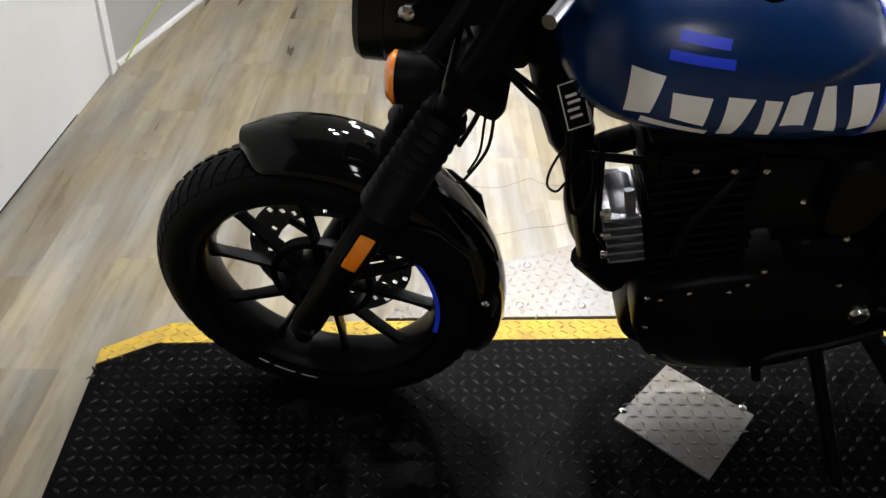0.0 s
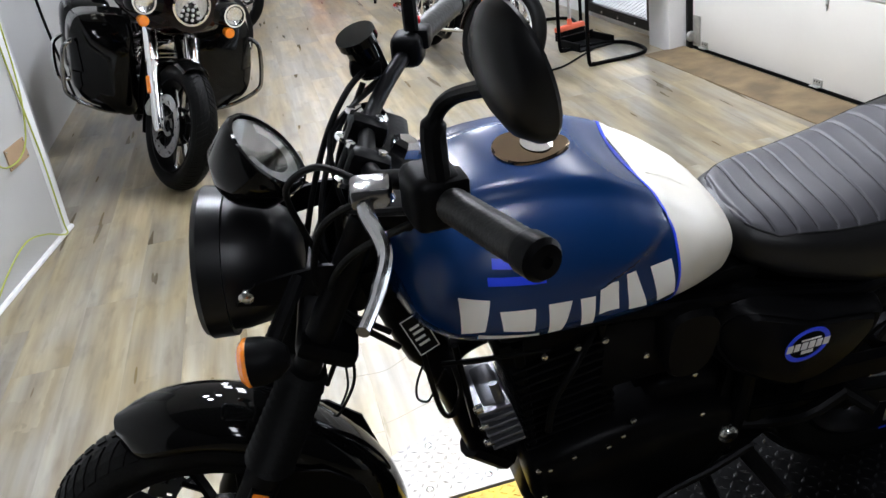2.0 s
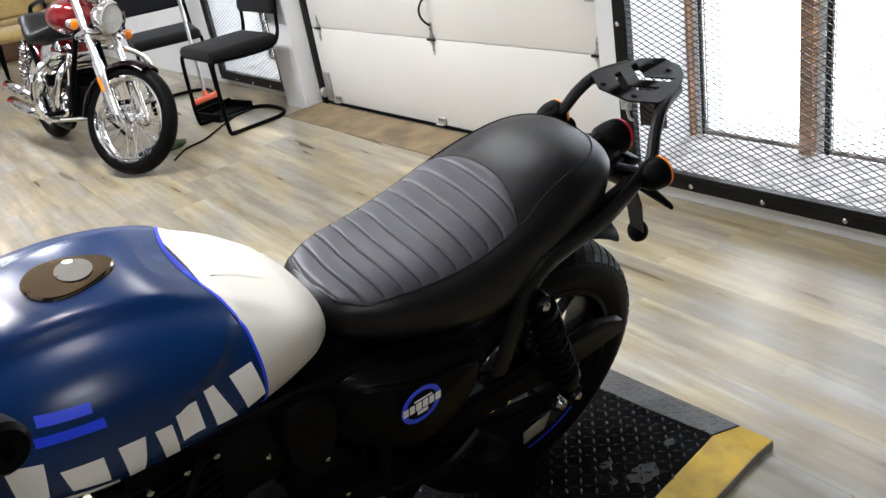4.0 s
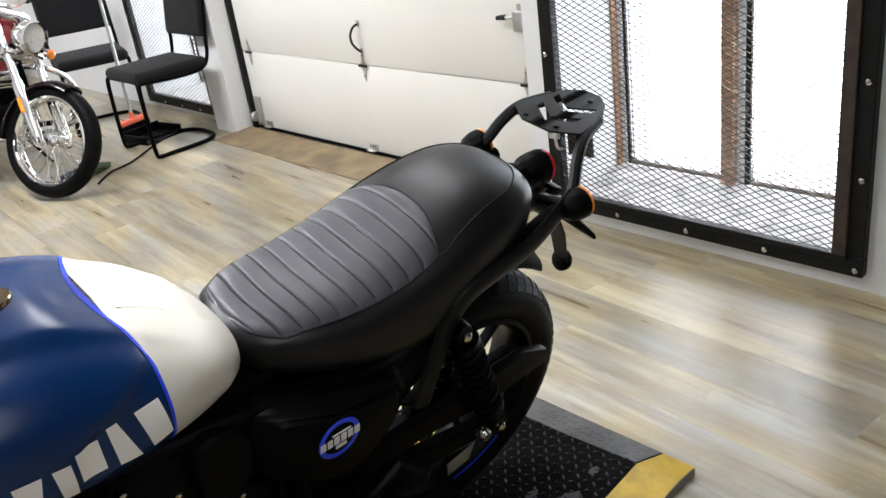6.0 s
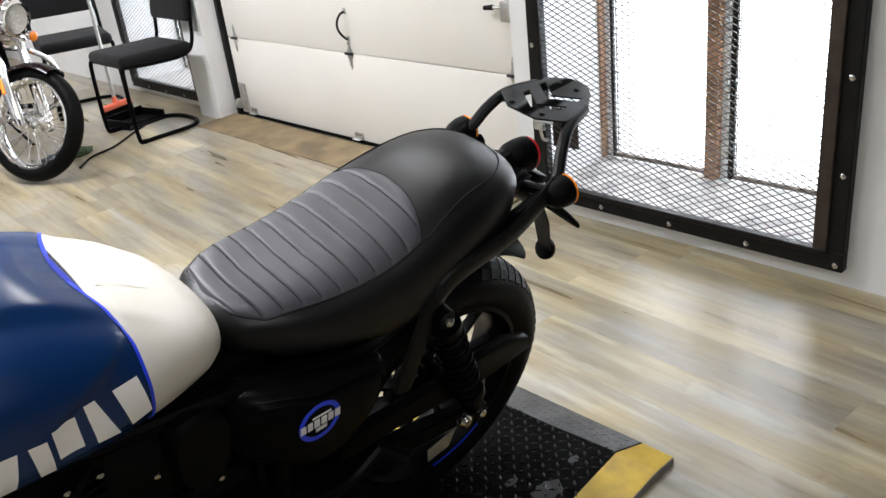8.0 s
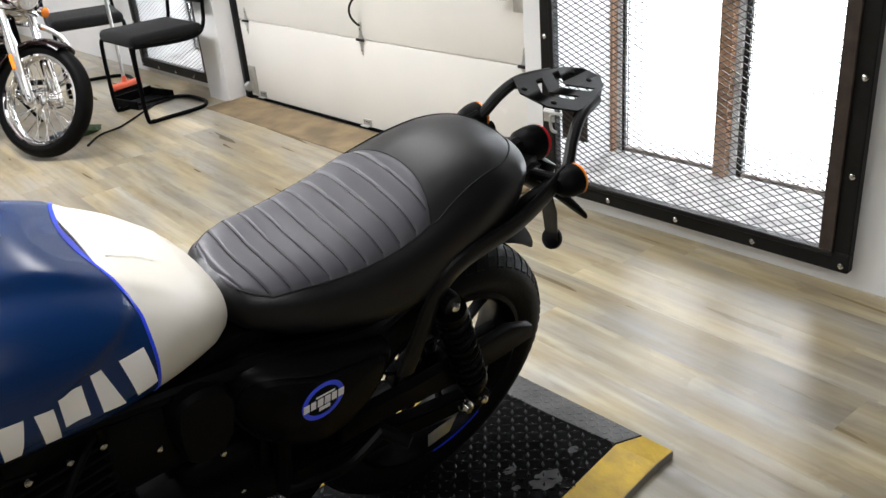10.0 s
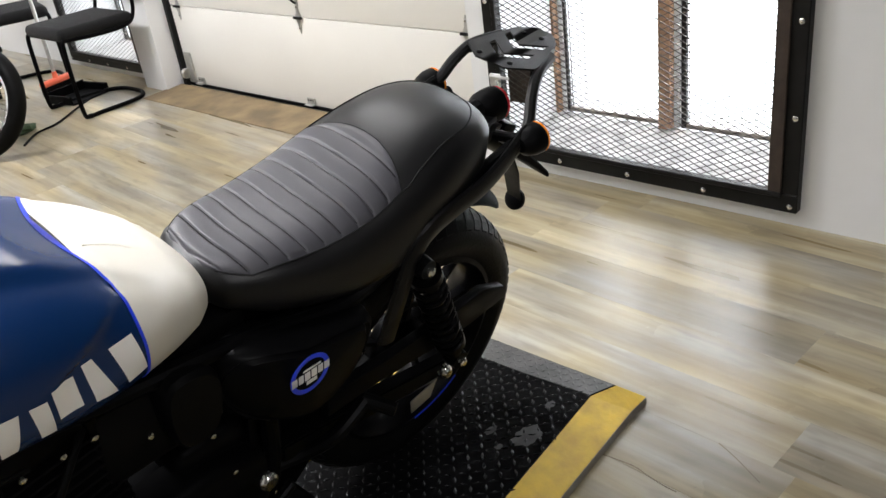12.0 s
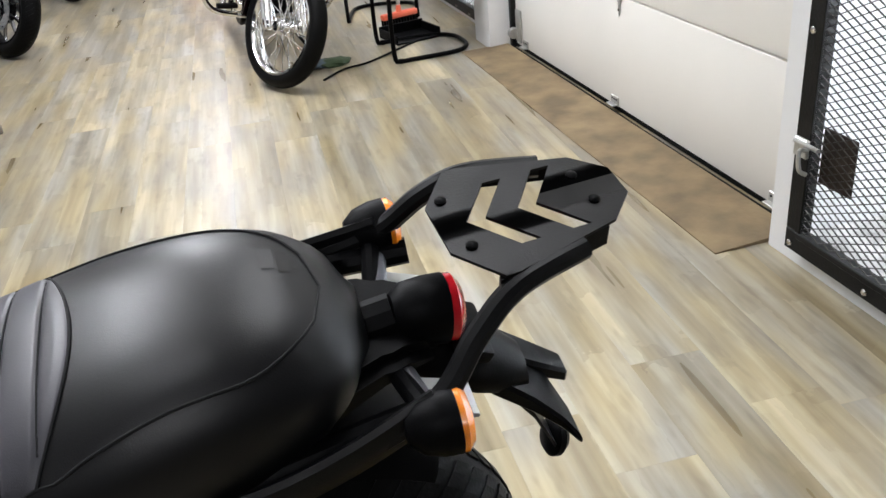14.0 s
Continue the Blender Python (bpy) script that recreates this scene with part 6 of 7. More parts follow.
for s in (-1, 1):
    bm = B()
    tube(bm, curve([(1.150, s * 0.146, 0.545), (1.170, s * 0.148, 0.620), (1.192, s * 0.149, 0.695), (1.218, s * 0.149, 0.735), (1.255, s * 0.148, 0.755), (1.31, s * 0.145, 0.764), (1.38, s * 0.140, 0.770), (1.45, s * 0.130, 0.786), (1.525, s * 0.115, 0.812)], 6), 0.021, 10, flat=0.42)
    gr = part("grab_rail", bm, RACK, bike, "satin black grab rail")
    bm = B()
    tube(bm, curve([(1.455, s * 0.125, 0.785), (1.525, s * 0.115, 0.815), (1.570, s * 0.098 + RY * 0.6, 0.851), (1.615, s * 0.082 + RY, 0.874), (1.69, s * 0.062 + RY * 1.3, 0.876)], 7), 0.0115, 10)
    part("rack_tube", bm, RACK, gr, "black rack tube")
    bm = B()
    skin(bm, [[(1.60, s * 0.080 + RY, 0.861), (1.60, s * 0.080 + RY, 0.884), (1.60, s * 0.075 + RY, 0.884), (1.60, s * 0.075 + RY, 0.861)], [(1.720, s * 0.054 + RY * 1.45, 0.861), (1.720, s * 0.054 + RY * 1.45, 0.884), (1.720, s * 0.049 + RY * 1.45, 0.884), (1.720, s * 0.049 + RY * 1.45, 0.861)]])
    part("rack_flange", bm, SATIN, gr)
    for x in (1.615, 1.685):
        bm = B()
        lathe(bm, [(0.007, 0), (0.007, 0.004), (0.003, 0.006), (0, 0.006)], Matrix.Translation((x, s * (0.083 - (x - 1.585) * 0.22) + RY * 1.2, 0.873)) @ pose(0, 0, 0, -90 * s, 0, 0), 8)
        part("rack_bolt", bm, SATIN, gr)

# rack plate with two chevron slots: built from strips so that the slots go through
def plate_half(y):
    """Front and rear edge of the plate at distance y from its middle."""
    y = abs(y)
    f = np.interp(y, [0, 0.033, 0.078], [1.563, 1.563, 1.598])
    r = np.interp(y, [0, 0.020, 0.050, 0.078], [1.754, 1.754, 1.724, 1.612])
    return float(f), float(r)


PLATE = Matrix.Translation((1.60, RY - 0.001, 0)) @ pose(0, 0, 0, 0, 0, 5.5) @ Matrix.Translation((-1.60, 0, 0))
bm = B()
SL = [(1.592, 0.020), (1.645, 0.020)]
ys = [-0.078, -0.064, -0.050, -0.046, -0.033, -0.020, 0.0, 0.020, 0.033, 0.046, 0.050, 0.064, 0.078]
for y0, y1 in zip(ys, ys[1:]):
    def cuts(y):
        f, r = plate_half(y)
        out = [f]
        for x0, wdt in SL:
            off = x0 + 0.78 * abs(y)
            out += [off, off + wdt]
        return out + [r]
    slotted = max(abs(y0), abs(y1)) <= 0.0465
    c0, c1 = cuts(y0), cuts(y1)
    pieces = [(0, 1), (2, 3), (4, 5)] if slotted else [(0, 5)]
    for i, j in pieces:
        quad = [(c0[i], y0), (c0[j], y0), (c1[j], y1), (c1[i], y1)]
        quad = [(PLATE @ Vector((x, y, 0)))[:2] for x, y in quad]
        lo = [bm.verts.new((x, y, 0.884)) for x, y in quad]
        hi = [bm.verts.new((x, y, 0.8875)) for x, y in quad]
        bm.faces.new(lo[::-1])
        bm.faces.new(hi)
        for q in range(4):
            bm.faces.new((lo[q], lo[(q + 1) % 4], hi[(q + 1) % 4], hi[q]))
bmesh.ops.remove_doubles(bm, verts=bm.verts[:], dist=1e-5)
rack = part("rack_plate", bm, RACK, bike, "flat black steel rack plate with chevron slots", 20)
for x, y in ((1.580, 0.036), (1.584, -0.032), (1.714, 0.022), (1.718, -0.018)):
    bm = B()
    lathe(bm, [(0.006, 0), (0.006, 0.002), (0.003, 0.0035), (0, 0.0035)], Matrix.Translation(PLATE @ Vector((x, y, 0.8876))), 10)
    part("rack_screw", bm, SATIN, rack)
# tail lamp
tc = Vector((1.560, -0.006, 0.808))
ta = Vector((0.98, 0, -0.12)).normalized()
bm = B()
lathe(bm, [(0, -0.055), (0.02, -0.053), (0.030, -0.042), (0.034, -0.02), (0.035, 0.0), (0.0, 0.0)], along(tc, tc + ta), 28)
tube(bm, [tc - ta * 0.05, tc - ta * 0.10 + Vector((0, 0, -0.015))], 0.022, 10)
tl = part("tail_lamp", bm, PLASTIC, bike, "round black tail lamp housing")
bm = B()
lathe(bm, [(0.034, 0.0), (0.034, 0.008), (0.026, 0.015), (0, 0.018)], along(tc, tc + ta), 28)
part("lens", bm, RED, tl, "red tail lamp lens")
for s in (-1, 1):
    signal((1.535, s * 0.130, 0.803), (1, 0, 0), bike, (1.50, s * 0.05, 0.785))
    bm = B()
    tube(bm, [(1.505, s * 0.045, 0.785), (1.517, s * 0.100, 0.791)], 0.010, 10)
    part("signal_stem", bm, ALU, bike, "bare metal signal stem")
# number plate bracket: rounded housing under the lamp, an arm for the plate and a round reflector
bm = B()
rows = []
for x, z, w2, h in ((1.505, 0.770, 0.034, 0.018), (1.545, 0.746, 0.046, 0.030), (1.585, 0.722, 0.048, 0.036), (1.620, 0.700, 0.042, 0.034), (1.648, 0.682, 0.028, 0.022)):
    rows.append([(x, w2 * math.cos(a), z + h * math.sin(a)) for a in (2 * math.pi * i / 18 for i in range(18))])
skin(bm, rows)
pb = part("plate_bracket", bm, PLASTIC, bike, "black number plate bracket")
bm = B()
skin(bm, [[(x, y0, z), (x, y1, z), (x, y1, z - h), (x, y0, z - h)] for x, y0, y1, z, h in ((1.600, -0.040, 0.040, 0.722, 0.030), (1.650, -0.050, 0.034, 0.676, 0.026), (1.680, -0.062, 0.016, 0.645, 0.020), (1.698, -0.078, -0.034, 0.622, 0.014))])
bmesh.ops.bevel(bm, geom=bm.edges[:], offset=0.004, segments=1, affect="EDGES")
part("plate_arm", bm, PLASTIC, pb, "slim black plate arm")
bm = B()
skin(bm, [[(x, y0, z), (x, y1, z), (x, y1, z - 0.010), (x, y0, z - 0.010)] for x, y0, y1, z in ((1.610, -0.026, 0.020, 0.700), (1.662, -0.022, 0.022, 0.610), (1.706, -0.012, 0.022, 0.500))])
lathe(bm, [(0, 0.014), (0.018, 0.012), (0.025, 0.004), (0.025, -0.004), (0.018, -0.010), (0, -0.012)], along((1.704, 0.006, 0.505), (1.744, 0.006, 0.490)), 20)
part("rear_reflector", bm, PLASTIC, pb, "round black reflector on a strip")
for q in (-1, 1):
    bm = B()
    box(bm, (1.545, q * 0.074, 0.757), (0.055, 0.046, 0.005), 0.002, pose(0, 0, 0, 0, 24, 0))
    part("mounting_plate", bm, GALV, pb, "bare metal mounting plate")
bm = B()
skin(bm, [[(x, y0, z), (x, y1, z), (x, y1, z - h), (x, y0, z - h)] for x, y0, y1, z, h in ((1.622, 0.000, 0.046, 0.708, 0.030), (1.668, 0.004, 0.044, 0.668, 0.028), (1.712, 0.006, 0.036, 0.634, 0.022))])
bmesh.ops.bevel(bm, geom=bm.edges[:], offset=0.004, segments=1, affect="EDGES")
part("plate_stub", bm, PLASTIC, pb, "short black bracket stub")
bm = B()
box(bm, (1.585, 0, 0.758), (0.04, 0.075, 0.018), 0.005, pose(0, 0, 0, 0, 28, 0), 2)
part("plate_lamp", bm, PLASTIC, pb)

# ---------------------------------------------------------------- other motorcycles
def loft_rows(bm, table, n=24, power=2.2):
    """Body from rows of (x, half width, top, bottom)."""
    rings = []
    xs = [r[0] for r in table]
    for x in stations(xs[0], xs[-1], 4 * (len(xs) - 1)):
        w, top, low = eased(table, x)
        mid, h = (top + low) / 2, (top - low) / 2
        ring = []
        for i in range(n):
            a = 2 * math.pi * i / n
            c, s = math.cos(a), math.sin(a)
            ring.append((x, w * math.copysign(abs(c) ** (2 / power), c), mid + h * math.copysign(abs(s) ** (2 / power), s)))
        rings.append(ring)
    return skin(bm, rings)


def mudguard(bm, c, r, wide, a0, a1, n=20):
    rows = []
    for i in range(n + 1):
        t = radians(a0 + (a1 - a0) * i / n)
        ring = []
        for k in range(9):
            q = radians(-85 + 170 * k / 8)
            ring.append((wide / 2 * math.sin(q), r - 0.04 * (1 - math.cos(q))))
        for k in range(8, -1, -1):
            q = radians(-85 + 170 * k / 8)
            ring.append((wide / 2 * 0.95 * math.sin(q), r - 0.004 - 0.04 * (1 - math.cos(q))))
        rows.append([(c[0] + rr * math.cos(t), y, c[1] + rr * math.sin(t)) for y, rr in ring])
    return skin(bm, rows)


def cruiser(label, m, steer, paint, fender, spoked=True, touring=False, bright=True, base=1.46, far=False):
    b = thing("motorcycle", label, "motorcycle", m)
    R, RW = 0.305, 0.31
    metal = CHROME if bright else SATIN
    rake = radians(30)
    h = Vector((math.sin(rake), 0, math.cos(rake)))
    piv = Vector((-0.12, 0, 0))
    T = Matrix.Translation(piv) @ Matrix.Rotation(radians(steer), 4, h) @ Matrix.Translation(-piv)

    def st(ob):
        ob.matrix_basis = T @ ob.matrix_basis
        return ob

    def up(d, y):
        return Vector((0, y, R)) + h * d

    if spoked:
        w = spoked_wheel("front_wheel", b, R, 0.095, 0.238, 32 if far else 40)
    else:
        w = cast_wheel("front_wheel", b, R, 0.125, 0.225, pairs=5, disc=0.075, disc_r=0.15, spoke=SMOKED)
    w.matrix_basis = T @ Matrix.Translation((0, 0, R))
    if spoked and not far:
        w2 = spoked_wheel("rear_wheel", b, RW, 0.13, 0.215, 40)
    else:
        w2 = cast_wheel("rear_wheel", b, RW, 0.14, 0.215)
    w2.matrix_basis = Matrix.Translation((base, 0, RW))
    for s in (-1, 1):
        bm = B()
        tube(bm, [up(d, s * 0.105) for d in (-0.03, -0.02, 0.02, 0.30, 0.34)], [0.018, 0.026, 0.030, 0.031, 0.027], 14)
        leg = st(part("fork_leg", bm, metal if bright else ALU, b, "chrome fork slider"))
        bm = B()
        tube(bm, [up(0.32, s * 0.105), up(0.78, s * 0.105)], 0.0215 if not touring else 0.034, 12)
        part("fork_tube", bm, CHROME, leg)
        bm = B()
        box(bm, up(0.20, s * 0.138), (0.022, 0.012, 0.085), 0.004, pose(0, 0, 0, 0, 30, 0))
        part("reflector", bm, ORANGE, leg, "amber reflector")
    for d in (0.50, 0.74):
        bm = B()
        box(bm, up(d, 0) + Vector((0.02, 0, 0)), (0.10, 0.27, 0.035), 0.012, pose(0, 0, 0, 0, 30, 0), 2)
        st(part("fork_yoke", bm, metal, b))
    bm = B()
    mudguard(bm, (0, R), R + 0.022, 0.135, -4 if not touring else -20, 112)
    st(part("front_mudguard", bm, fender, b, "short front mudguard"))
    # lamp
    c = up(0.60, 0) + Vector((-0.11, 0, 0.02))
    f = Vector((-1, 0, -0.05)).normalized()
    if touring:
        bm = B()
        rings = []
        for dx, wy, zt, zb in ((-0.02, 0.11, 1.02, 0.75), (0.03, 0.20, 1.14, 0.72), (0.10, 0.28, 1.24, 0.71), (0.20, 0.33, 1.29, 0.74), (0.24, 0.31, 1.27, 0.79)):
            mid, hh = (zt + zb) / 2, (zt - zb) / 2
            rings.append([(dx + 0.06, wy * math.copysign(abs(math.cos(a)) ** 0.75, math.cos(a)), mid + hh * math.copysign(abs(math.sin(a)) ** 0.8, math.sin(a))) for a in (2 * math.pi * i / 36 for i in range(36))])
        skin(bm, rings)
        fr = st(part("fairing", bm, paint, b, "glossy dark fairing with a maroon sheen"))
        c = Vector((0.045, 0, 0.875))
        bm = B()
        box(bm, (0.10, 0, 0.860), (0.10, 0.58, 0.12), 0.04, None, 3)
        part("lamp_bar", bm, GLOSS, fr)
        for s in (-1, 1):
            q = Vector((0.040, s * 0.225, 0.860))
            bm = B()
            lathe(bm, [(0, -0.07), (0.03, -0.06), (0.05, -0.02), (0.056, 0.0), (0.056, 0.012), (0.048, 0.012), (0.046, 0.0), (0, -0.004)], along(q, q + f), 24)
            pl = part("passing_lamp", bm, CHROME, fr, "chrome passing lamp")
            bm = B()
            lens_shape(bm, q + f * 0.002, 0.046, 0.010, f, 20)
            part("lens", bm, GLASS, pl)
            bm = B()
            q = Vector((0.045, s * 0.215, 0.775))
            lathe(bm, [(0, -0.04), (0.02, -0.035), (0.027, 0.0), (0.024, 0.010), (0, 0.014)], along(q, q + f), 16)
            part("turn_signal", bm, ORANGE, fr, "amber turn signal")
    bm = B()
    lathe(bm, [(0, -0.12), (0.04, -0.115), (0.075, -0.075), (0.088, -0.02), (0.092, 0.0), (0.094, 0.02), (0.084, 0.022), (0.080, 0.006), (0, -0.004)], along(c, c + f), 32)
    hl = st(part("headlight", bm, CHROME, b, "round chrome headlight"))
    bm = B()
    lens_shape(bm, c + f * 0.008, 0.081, 0.016, f, 28)
    part("lens", bm, GLASS, hl)
    bm = B()
    lathe(bm, [(0.0, 0.001), (0.078, 0.006), (0.078, 0.008), (0.0, 0.003)], along(c, c + f), 24)
    for ring_r, count in ((0.022, 6), (0.045, 10), (0.066, 14)):
        for i in range(count):
            a = 2 * math.pi * i / count
            q = c + f * 0.004 + Vector((0, ring_r * math.cos(a), ring_r * math.sin(a)))
            lathe(bm, [(0.0, 0.0), (0.010, 0.0), (0.006, 0.005), (0, 0.006)], along(q, q + f), 6)
    part("reflector_facets", bm, BRIGHT, hl, "faceted lamp reflector")
    if not touring:
        for s in (-1, 1):
            q = up(0.55, s * 0.20) + Vector((-0.03, 0, 0))
            bm = B()
            lathe(bm, [(0, -0.05), (0.02, -0.045), (0.030, -0.01), (0.030, 0.0), (0, 0.0)], along(q, q + f), 18)
            tube(bm, [q, up(0.55, s * 0.11)], 0.009, 8)
            ts = st(part("turn_signal", bm, CHROME, b, "chrome turn signal"))
            bm = B()
            lens_shape(bm, q, 0.029, 0.014, f, 16)
            part("lens", bm, ORANGE, ts, "amber lens")
    bm = B()
    hz = R + 0.78 * h.z
    hx = 0.78 * h.x
    tube(bm, curve([(hx + 0.25, -0.40, hz + 0.12), (hx + 0.12, -0.32, hz + 0.13), (hx + 0.0, -0.16, hz + 0.10), (hx + 0.02, -0.06, hz + 0.03), (hx + 0.02, 0.06, hz + 0.03), (hx + 0.0, 0.16, hz + 0.10), (hx + 0.12, 0.32, hz + 0.13), (hx + 0.25, 0.40, hz + 0.12)], 6), 0.0135, 10)
    hb2 = st(part("handlebar", bm, CHROME, b, "chrome handlebar"))
    for s in (-1, 1):
        bm = B()
        tube(bm, [(hx + 0.14, s * 0.33, hz + 0.13), (hx + 0.27, s * 0.415, hz + 0.12)], 0.019, 12)
        part("grip", bm, RUBBER, hb2)
        bm = B()
        tube(bm, curve([(hx + 0.10, s * 0.30, hz + 0.14), (hx + 0.10, s * 0.31, hz + 0.22), (hx + 0.14, s * 0.36, hz + 0.25)], 5), 0.005, 8)
        lathe(bm, [(0, 0.02), (0.035, 0.016), (0.05, 0.0), (0, 0.0)], along((hx + 0.15, s * 0.37, hz + 0.26), (hx + 0.0, s * 0.36, hz + 0.26)), 18)
        part("mirror", bm, CHROME, hb2)
    # body
    bm = B()
    loft_rows(bm, [(0.42, 0.05, 0.90, 0.80), (0.47, 0.11, 0.93, 0.755), (0.58, 0.145, 0.945, 0.735), (0.72, 0.13, 0.92, 0.74), (0.84, 0.09, 0.86, 0.745), (0.90, 0.05, 0.81, 0.75)])
    tk = part("fuel_tank", bm, paint, b, "glossy painted fuel tank", 60)
    bm = B()
    lathe(bm, [(0.03, -0.02), (0.032, 0.004), (0.026, 0.014), (0, 0.017)], Matrix.Translation((0.56, 0, 0.943)), 20)
    part("filler_cap", bm, CHROME, tk)
    bm = B()
    loft_rows(bm, [(0.84, 0.07, 0.80, 0.70), (0.92, 0.14, 0.775, 0.67), (1.05, 0.17, 0.755, 0.65), (1.18, 0.16, 0.80, 0.68), (1.28, 0.13, 0.835, 0.72), (1.42, 0.11, 0.83, 0.74), (1.50, 0.06, 0.80, 0.75)], power=2.6)
    part("seat", bm, VINYL, b, "black stitched saddle", 60)
    bm = B()
    mudguard(bm, (base, RW), RW + 0.045, 0.175, 15, 150)
    part("rear_mudguard", bm, paint, b, "painted rear mudguard")
    bm = B()
    box(bm, (0.72, 0, 0.36), (0.40, 0.24, 0.22), 0.06, None, 3)
    lathe(bm, [(0.0, 0.15), (0.07, 0.15), (0.10, 0.13), (0.11, 0.10)], Matrix.Translation((0.74, 0, 0.36)) @ pose(0, 0, 0, -90, 0, 0), 24)
    eg = part("engine", bm, SATIN, b, "V-twin engine with finned cylinders")
    if not far:
        for s in (-1, 1):
            bm = B()
            pts = [(0.60, 0.30), (0.64, 0.26), (0.80, 0.26), (0.90, 0.30), (0.92, 0.38), (0.86, 0.43), (0.70, 0.44), (0.62, 0.40)]
            rings = []
            for k2, y in ((1.0, 0.115), (1.0, 0.150), (0.93, 0.165), (0.5, 0.170), (0.03, 0.171)):
                rings.append([(0.76 + (p.x - 0.76) * k2, s * y, 0.345 + (p.y - 0.345) * k2) for p in curve([(x, z, 0) for x, z in pts], 4, True)])
            skin(bm, rings)
            part("primary_cover", bm, metal, eg, "polished engine side cover", 40)
    for ang, x0 in ((-24, 0.64), (24, 0.76)):
        d = Vector((math.sin(radians(ang)), 0, math.cos(radians(ang))))
        base_pt = Vector((x0, 0, 0.44))
        for i in range(8):
            bm = B()
            box(bm, base_pt + d * (0.02 + 0.022 * i), (0.145, 0.15, 0.011), 0.003, pose(0, 0, 0, 0, ang, 0))
            part("cylinder_fin", bm, SATIN if i < 6 else metal, eg)
        bm = B()
        box(bm, base_pt + d * 0.22, (0.15, 0.16, 0.07), 0.025, pose(0, 0, 0, 0, ang, 0), 3)
        part("rocker_cover", bm, metal, eg, "polished rocker cover")
        bm = B()
        tube(bm, [Vector((x0 + 0.02, 0.10, 0.36)), base_pt + d * 0.20 + Vector((0, 0.09, 0))], 0.012, 8)
        part("pushrod_tube", bm, CHROME, eg)
    bm = B()
    lathe(bm, [(0, 0.06), (0.06, 0.058), (0.085, 0.045), (0.09, 0.0), (0.02, -0.02)], Matrix.Translation((0.70, 0.13, 0.60)) @ pose(0, 0, 0, -90, 0, 0), 28)
    part("air_cleaner", bm, metal, eg, "round chrome air cleaner")
    ln = 1.58 if not touring else 1.85
    for k, (x0, z0, z1) in enumerate(((0.60, 0.60, 0.25), (0.84, 0.58, 0.36))):
        bm = B()
        tube(bm, curve([(x0, 0.06, z0), (x0 - 0.06 + 0.13 * k, 0.16, z0 - 0.08), (x0 + 0.02, 0.19, z1 + 0.09), (x0 + 0.16, 0.20, z1), (1.15, 0.21, z1)], 6), 0.021, 12)
        e = part("exhaust_pipe", bm, CHROME, b, "chrome exhaust pipe")
        bm = B()
        tube(bm, [(1.05 + 0.1 * k, 0.21, z1), (1.10 + 0.1 * k, 0.212, z1), (ln, 0.215, z1 + 0.01), (ln + 0.03, 0.215, z1 + 0.01)], [0.023, 0.040, 0.041, 0.030], 16)
        part("silencer", bm, CHROME, e, "chrome silencer")
    for s in (-1, 1):
        bm = B()
        tube(bm, curve([(0.44, s * 0.04, 0.80), (0.50, s * 0.10, 0.50), (0.56, s * 0.13, 0.24), (0.75, s * 0.14, 0.20), (1.05, s * 0.13, 0.24), (1.10, s * 0.12, 0.50), (1.25, s * 0.12, 0.70)], 6), 0.016, 10)
        part("frame_tube", bm, SATIN, b)
        bm = B()
        tube(bm, [(1.02, s * 0.12, 0.36), (base, s * 0.12, RW)], 0.02, 10)
        part("swing_arm", bm, SATIN, b)
        a0, a1 = Vector((1.22, s * 0.15, 0.68)), Vector((base - 0.06, s * 0.15, 0.36))
        bm = B()
        tube(bm, [a0, a1], 0.014, 10)
        sh = part("rear_shock", bm, CHROME, b, "chrome rear shock")
        if not far:
            bm = B()
            tube(bm, helix(a0 + (a1 - a0) * 0.1, a0 + (a1 - a0) * 0.8, 0.026, 9), 0.0055, 6)
            part("spring", bm, CHROME, sh)
        bm = B()
        tube(bm, [(0.62, s * 0.14, 0.30), (0.60, s * 0.27, 0.30)], 0.016, 10)
        part("footpeg", bm, RUBBER, b)
    if not far:
        bm = B()
        guard = [(0.50, 0.06, 0.66), (0.46, 0.20, 0.64), (0.44, 0.32, 0.56), (0.44, 0.35, 0.42), (0.46, 0.30, 0.31), (0.50, 0.14, 0.27), (0.52, 0.0, 0.26)]
        tube(bm, curve(guard + [(x, -y, z) for x, y, z in guard[-2::-1]], 5), 0.0155, 10)
        part("engine_guard", bm, GLOSS if touring else CHROME, b, "tubular engine guard loop")
    if touring:
        for s in (-1, 1):
            bm = B()
            rings = []
            for x, y0, y1, z0, z1 in ((0.38, 0.17, 0.38, 0.30, 0.70), (0.42, 0.14, 0.44, 0.24, 0.78), (0.56, 0.13, 0.46, 0.22, 0.80), (0.66, 0.16, 0.42, 0.26, 0.76)):
                ring = []
                for a in (2 * math.pi * i / 32 for i in range(32)):
                    cy, sz = (math.copysign(abs(f(a)) ** 0.42, f(a)) for f in (math.cos, math.sin))
                    y = (y0 + y1) / 2 + (y1 - y0) / 2 * cy
                    z = (z0 + z1) / 2 + (z1 - z0) / 2 * sz
                    ring.append((x, s * y, z + (0.13 * (y - y0) / (y1 - y0) if sz < 0 else 0.0)))
                rings.append(ring)
            skin(bm, rings)
            lf = part("lower_fairing", bm, GLOSS, b, "gloss black lower fairing", 50)
            for k in range(3):
                bm = B()
                box(bm, (0.405, s * 0.29, 0.60 + 0.022 * k), (0.02, 0.12, 0.008), 0.003)
                part("vent_bar", bm, CHROME, lf)
